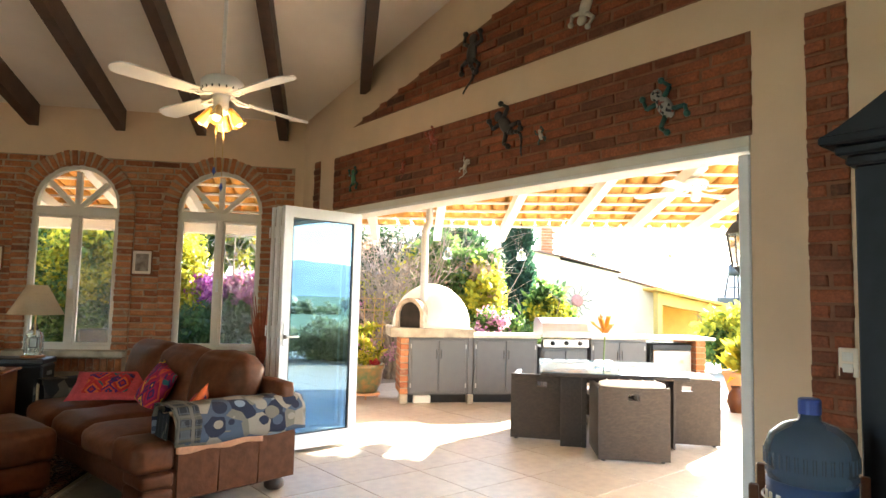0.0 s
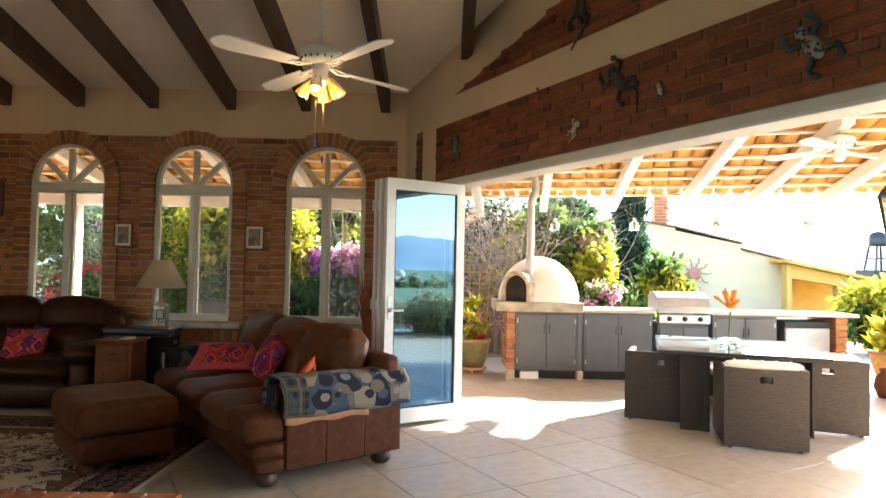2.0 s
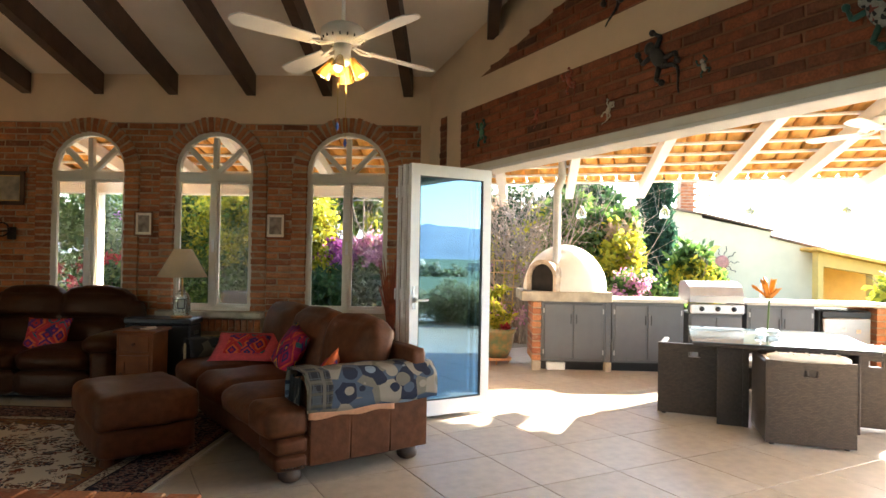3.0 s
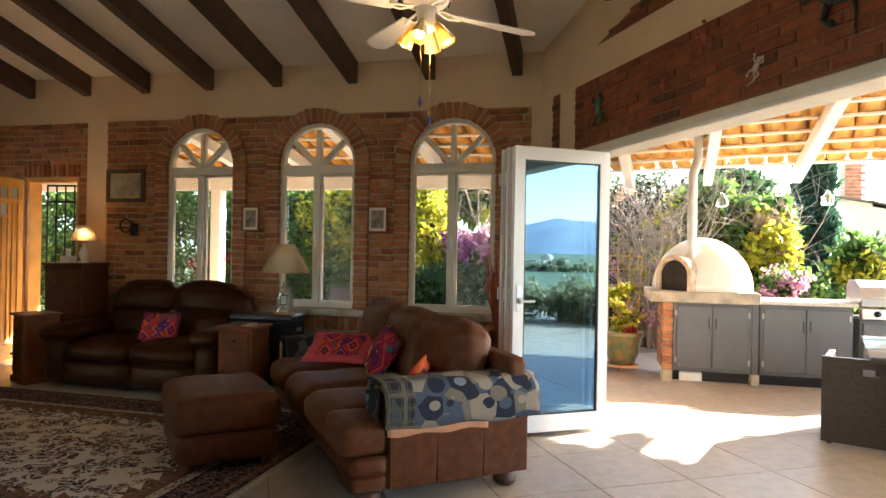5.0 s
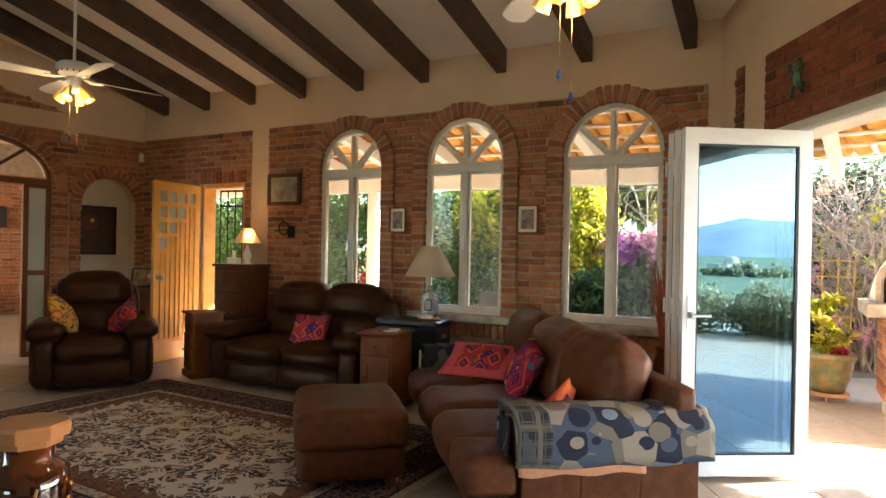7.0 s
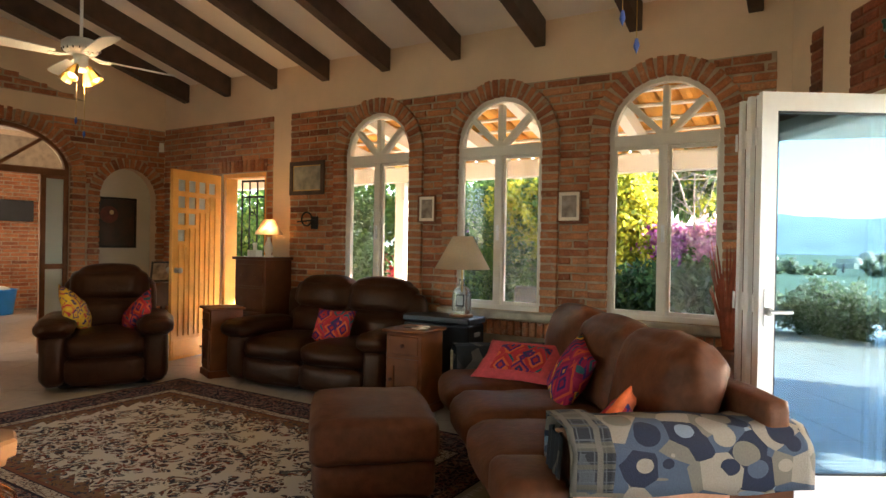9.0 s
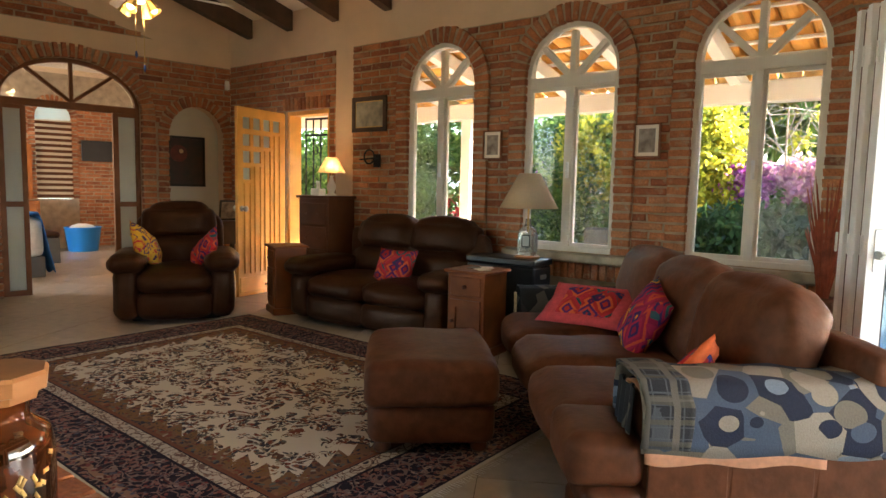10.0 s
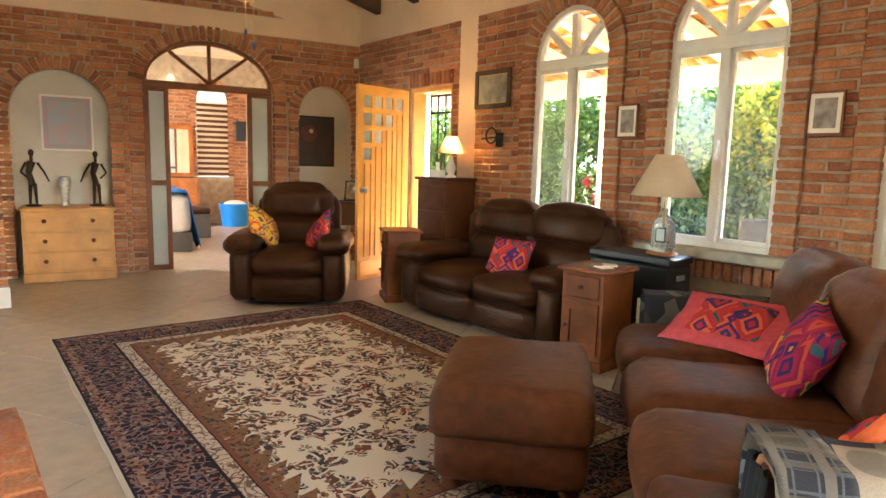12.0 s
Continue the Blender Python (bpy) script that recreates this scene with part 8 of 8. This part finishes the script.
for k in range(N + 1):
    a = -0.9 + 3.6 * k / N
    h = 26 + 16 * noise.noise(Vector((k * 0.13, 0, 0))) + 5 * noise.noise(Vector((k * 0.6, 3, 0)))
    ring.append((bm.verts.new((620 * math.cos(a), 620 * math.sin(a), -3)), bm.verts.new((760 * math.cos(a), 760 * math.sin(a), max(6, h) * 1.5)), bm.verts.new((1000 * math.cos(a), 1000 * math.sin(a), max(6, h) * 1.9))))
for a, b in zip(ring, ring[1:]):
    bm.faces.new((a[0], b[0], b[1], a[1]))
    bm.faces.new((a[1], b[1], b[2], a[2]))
structure("backdrop", bm, M_FARHILL, None, "distant hills with blue haze put into their colour", "hills", True)

# ---- pieces: bricks and floor tiles ----
BRICK_MESHES = {}


def brick_mesh(l, h, d):
    key = (round(l, 2), round(h, 3), round(d, 3))
    if key not in BRICK_MESHES:
        l, h, d = key
        c = 0.006
        vs = [(sx * l / 2, 0.0, sz * h / 2) for sx, sz in ((-1, -1), (1, -1), (1, 1), (-1, 1))]
        vs += [(sx * l / 2, -d + c, sz * h / 2) for sx, sz in ((-1, -1), (1, -1), (1, 1), (-1, 1))]
        vs += [(sx * (l / 2 - c), -d, sz * (h / 2 - c)) for sx, sz in ((-1, -1), (1, -1), (1, 1), (-1, 1))]
        fs = [(8, 9, 10, 11)]
        for i in range(4):
            j = (i + 1) % 4
            fs += [(i, j, 4 + j, 4 + i), (4 + i, 4 + j, 8 + j, 8 + i)]
        rr = random.Random(int(l * 1000 + h * 7000 + d * 31000))
        vs = [(x + rr.uniform(-0.004, 0.004), y + (rr.uniform(-0.002, 0.002) if y else 0.0), z + rr.uniform(-0.003, 0.003)) for x, y, z in vs]
        me = bpy.data.meshes.new("brick")
        me.from_pydata(vs, [], fs)
        me.materials.append(M_BRICK)
        BRICK_MESHES[key] = (me, vs, fs)
    return BRICK_MESHES[key]


def lay(wall, m, bricks, pick, joined=M_BRICK_J, single=None):
    """bricks: (pose in the wall frame, length, height, depth). Those that pick() takes, up to 300, become parts."""
    inv = wall.matrix_world.inverted()
    vs, fs, count = [], [], 0
    for mm, l, h, d in bricks:
        me, bv, bf = brick_mesh(l, h, d)
        if count < 300 and pick(mm.translation):
            ob = new("brick", me)
            ob.parent = wall
            ob.matrix_basis = inv @ m @ mm
            if single:
                ob.material_slots[0].link = "OBJECT"
                ob.material_slots[0].material = single
            count += 1
        else:
            w = inv @ m @ mm
            n0 = len(vs)
            vs += [tuple(w @ Vector(v)) for v in bv]
            fs += [tuple(i + n0 for i in f) for f in bf]
    if vs:
        me = bpy.data.meshes.new("bricks")
        me.from_pydata(vs, [], fs)
        me.materials.append(joined)
        ob = new("bricks", me)
        ob.parent = wall
        ob["kind"] = "stuff"


PITCH, BH = 0.071, 0.054


def courses(x0, x1, z0, z1, holes, full=0.262, seed=0, depth=0.014):
    """Running bond over x0..x1; holes(z) gives the spans left free."""
    rng = random.Random(seed)
    out = []
    n = max(1, round((z1 - z0) / PITCH))
    pit = (z1 - z0) / n
    for r in range(n):
        z = z0 + (r + 0.5) * pit
        spans = [(x0, x1)]
        for a, b in holes(z):
            spans = [s for p, q in spans for s in ((p, min(q, a)), (max(p, b), q)) if s[1] - s[0] > 0.04]
        for a, b in spans:
            x = a - (full + 0.02) * (0.5 if r % 2 else 0.0)
            while x < b:
                l = full * rng.uniform(0.93, 1.05)
                p, q = max(x, a), min(x + l, b)
                if q - p > 0.045:
                    out.append((pose((p + q) / 2, 0, z + rng.uniform(-0.002, 0.002), 0, rng.uniform(-0.5, 0.5), 0), q - p, BH * rng.uniform(0.95, 1.04), depth + rng.uniform(-0.003, 0.006)))
                x += l + 0.02
    return out


def arch_span(cx, half, spring, top, pad):
    def f(z):
        if z < spring:
            return [(cx - half - pad, cx + half + pad)]
        k = (z - spring) / (top - spring + pad)
        if k >= 1:
            return []
        w = (half + pad) * math.sqrt(1 - k * k)
        return [(cx - w, cx + w)]
    return f


def surround(cx, half, spring, top, z0, band, proud, deep, seed):
    """Bricks up both jambs and round the arch."""
    rng = random.Random(seed)
    out = []
    n = int((spring - z0) / PITCH)
    pit = (spring - z0) / n
    for r in range(n):
        for s in (-1, 1):
            out.append((pose(cx + s * (half + band / 2 - 0.006), deep, z0 + (r + 0.5) * pit, 0, rng.uniform(-0.6, 0.6), 0), band + rng.uniform(-0.008, 0.008), BH, proud + deep + rng.uniform(-0.006, 0.004)))
    rise = top - spring
    per = math.pi * math.sqrt(((half + band * 0.4) ** 2 + (rise + band * 0.4) ** 2) / 2)
    k = int(per / PITCH)
    for i in range(k):
        a = math.pi * (i + 0.5) / k
        x, z = (half + band / 2 - 0.006) * math.cos(a), (rise + band / 2 - 0.006) * math.sin(a)
        nx, nz = math.cos(a) / half, math.sin(a) / rise
        ang = math.degrees(math.atan2(nz, nx))
        out.append((pose(cx + x, deep, spring + z, 0, -ang, 0), band + rng.uniform(-0.006, 0.006), BH * 0.98, proud + deep + rng.uniform(-0.006, 0.004)))
    return out


def mortar(name, bm, m, material=M_MORTAR):
    ob = structure(name, bm, material, m, "rough grey-tan mortar bed behind the bricks", "mortar")
    return ob


# window wall
BAND = 0.155
holes_w = [arch_span(cx, h, SPRING, SPRING + h, BAND) for cx, h in WINDOWS]
door_hole = lambda z: [(-6.64, -5.82)] if z < 2.36 else []
allw = lambda z: [s for f in holes_w for s in f(z)] + door_hole(z)
bricks = courses(-7.76, -5.73, 0.01, BRICK_TOP, allw, seed=1) + courses(-5.44, -0.52, 0.01, BRICK_TOP, allw, seed=2)
for i, (cx, h) in enumerate(WINDOWS):
    bricks += surround(cx, h, SPRING, SPRING + h, SILL, BAND, 0.045, 0.085, 10 + i)
    bricks += [(pose(cx - h - 0.1 + PITCH * k, 0, SILL - 0.16, 0, 90, 0), 0.13, BH, 0.05) for k in range(int((2 * h + 0.2) / PITCH) + 1)]
bricks += [(pose(-6.62 + PITCH * k, 0, 2.28, 0, 90, 0), 0.145, BH, 0.03) for k in range(12)]
mort = [[(-5.44, 0), (-0.52, 0), (-0.52, BRICK_TOP + 0.004), (-5.44, BRICK_TOP + 0.004)]] + [arch_loop(cx, h, SILL, SPRING, SPRING + h) for cx, h in WINDOWS]
mortar("wall_front_mortar", slab(mort, -0.004, 0.001), FRONT)
mortar("wall_front_mortar_door", slab([[(-7.76, -0.04), (-5.73, -0.04), (-5.73, BRICK_TOP), (-7.76, BRICK_TOP)], [(-6.62, -0.025), (-5.84, -0.025), (-5.84, 2.2), (-6.62, 2.2)]], -0.004, 0.001), FRONT)
for i, (cx, h) in enumerate(WINDOWS):
    o = arch_loop(cx, h + BAND - 0.012, SILL, SPRING, SPRING + h + BAND - 0.012, 20)
    inn = arch_loop(cx, h - 0.001, SILL + 0.0005, SPRING, SPRING + h, 20)
    mortar("wall_front_surround", slab([[o[0]] + [inn[0]] + inn[:1:-1][::-1][::-1] + [inn[1], o[1]] + o[2:]], -0.036, 0.0), FRONT)
lay(wall_front, FRONT, bricks, lambda p: -3.75 < p.x < -0.5 and p.z > 0.75)

# arch wall, in a frame whose -y side is the room
WR = WEST @ pose(0, 0, 0, 0, 0, 180)
hw = [arch_span(-ARCH_X, ARCH_H, 2.13, 2.70, 0.15)] + [arch_span(-cx, h, sp, top, 0.13) for cx, h, sp, top in NICHES]
wh = lambda z: [s for f in hw for s in f(z)]
bricks = courses(-3.92, -0.01, 0.01, 2.815, wh, seed=3)
bricks += surround(-ARCH_X, ARCH_H, 2.13, 2.70, 0.02, 0.15, 0.03, 0.06, 21)
for k, (cx, h, sp, top) in enumerate(NICHES):
    bricks += surround(-cx, h, sp, top, 0.02, 0.13, 0.02, 0.03, 22 + k)
gable = lambda z: [(-0.976 - (z - 3.04) / 0.25, 1.0)]
bricks += courses(-4.6, -0.9, 3.04, 3.9, gable, seed=4)
mort = [[(-3.92, -0.04), (-0.01, -0.04), (-0.01, 2.82), (-3.92, 2.82)], arch_loop(-ARCH_X, ARCH_H, -0.025, 2.13, 2.70, 22)] + [arch_loop(-cx, h, -0.025, sp, top) for cx, h, sp, top in NICHES]
mortar("wall_west_mortar", slab(mort, -0.004, 0.001), WR)
mortar("wall_west_gable", slab([[(-4.6, 3.04), (-0.976, 3.04), (-4.4, 3.9), (-4.6, 3.9)]], -0.004, 0.001), WR)
lay(wall_west, WR, bricks, lambda p: p.x > -2.9 and p.z > 0.3)

# opening wall
none = lambda z: []
bricks = courses(0.70, 5.03, 2.315, 2.855, none, seed=5) + courses(0.26, 0.39, 0.02, 2.87, none, seed=6) + courses(5.295, 5.475, 0.02, 2.85, none, 0.20, seed=7)
tri = lambda z: [(0.0, 1.07 + (z - 3.12) / 0.235)]
bricks += courses(1.0, 6.2, 3.12, 4.2, tri, seed=8)
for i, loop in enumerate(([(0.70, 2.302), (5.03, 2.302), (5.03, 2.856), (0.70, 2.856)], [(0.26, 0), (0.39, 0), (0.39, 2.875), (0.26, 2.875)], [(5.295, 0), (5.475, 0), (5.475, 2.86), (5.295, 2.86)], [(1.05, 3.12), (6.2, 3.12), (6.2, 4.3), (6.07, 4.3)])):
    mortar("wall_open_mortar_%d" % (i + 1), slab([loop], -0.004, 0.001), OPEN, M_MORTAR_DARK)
lay(wall_open, OPEN, bricks, lambda p: p.x < 5.1, M_BRICK_DARK, brick_material("brick_dark_clay_single", False, CLAY_DARK, (0.20, 0.085, 0.045)))

# bedroom wall, pier and hearth
BB = BED @ pose(0, -5.6, 0, 0, 0, 180)
bricks = courses(-3.2, 0.7, 0.02, 2.72, arch_span(-1.0, 0.30, 2.48, 2.78, 0.10), seed=9) + surround(-1.0, 0.30, 2.48, 2.78, 0.95, 0.12, 0.03, 0.03, 31)
mortar("wall_bedroom_mortar", slab([[(-3.2, 0), (0.7, 0), (0.7, 3.3), (-3.2, 3.3)], arch_loop(-1.0, 0.30, 0.95, 2.48, 2.78, 12)], -0.004, 0.001), BB)
lay(bpy.data.objects["wall_bedroom_back"], BB, bricks, lambda p: p.z < 2.6 and p.x > -2.2)
PR = pose(-6.96, 3.27, 0, 0, 0, 90)
mortar("wall_pier_mortar", box(-1.05, 0.0, -0.004, 0.001, 0.18, 2.9, 0), PR)
lay(pier, PR, courses(-1.05, 0.0, 0.19, 2.9, none, seed=12), lambda p: p.z < 2.0)
hb = []
rng = random.Random(5)
for k in range(14):
    hb.append((pose(-3.10 + 0.148 * k, 2.89, 0.37, -90, 0, 90 + rng.uniform(-1, 1)), 0.265, 0.135, 0.032))
    hb.append((pose(-3.10 + 0.148 * k, 2.61, 0.37, -90, 0, 90 + rng.uniform(-1, 1)), 0.265, 0.135, 0.032))
for r in range(5):
    for k in range(7):
        hb.append((pose(-3.03 + 0.29 * k - (0.14 if r % 2 else 0), 3.03, 0.05 + PITCH * r, 0, 0, 180), 0.265, BH, 0.012))
        if k < 3:
            hb.append((pose(-3.17, 2.87 - 0.29 * k - (0.14 if r % 2 else 0), 0.05 + PITCH * r, 0, 0, -90), 0.265, BH, 0.012))
lay(hearth, Matrix.Identity(4), hb, lambda p: True)

# floor tiles, in line with the opening wall
TP = 0.636
TF = pose(0, 0, 0, 0, 0, -60)
me = bpy.data.meshes.new("tile")
bm = box(0.003, TP - 0.003, 0.003, TP - 0.003, -0.012, 0.0, 0.002)
bm.to_mesh(me)
tb, tf = [tuple(v.co) for v in bm.verts], [tuple(x.index for x in f.verts) for f in bm.faces]
bm.free()
me.materials.append(M_TILE)
vs, fs, count = [], [], 0
for i in range(-30, 30):
    for j in range(-30, 30):
        o = Vector((-4.19 + TP * i, 2.605 + TP * j, 0))
        c = TF @ (o + Vector((TP / 2, TP / 2, 0)))
        if not (-13.2 < c.x < 8.0 and -5.9 < c.y < 10.6):
            continue
        if c.x > 5.4 and c.y < 2.4:
            continue
        if count < 300 and -5.5 < c.x < 4.2 and 2.4 < c.y < 9.2:
            ob = new("tile", me)
            ob.parent = floor
            ob.matrix_basis = TF @ Matrix.Translation(o)
            count += 1
        else:
            w = TF @ Matrix.Translation(o)
            n0 = len(vs)
            vs += [tuple(w @ Vector(v)) for v in tb]
            fs += [tuple(x + n0 for x in f) for f in tf]
mj = bpy.data.meshes.new("tiles")
mj.from_pydata(vs, [], fs)
mj.materials.append(M_TILE)
ob = new("tiles", mj)
ob.parent = floor
ob["kind"] = "stuff"
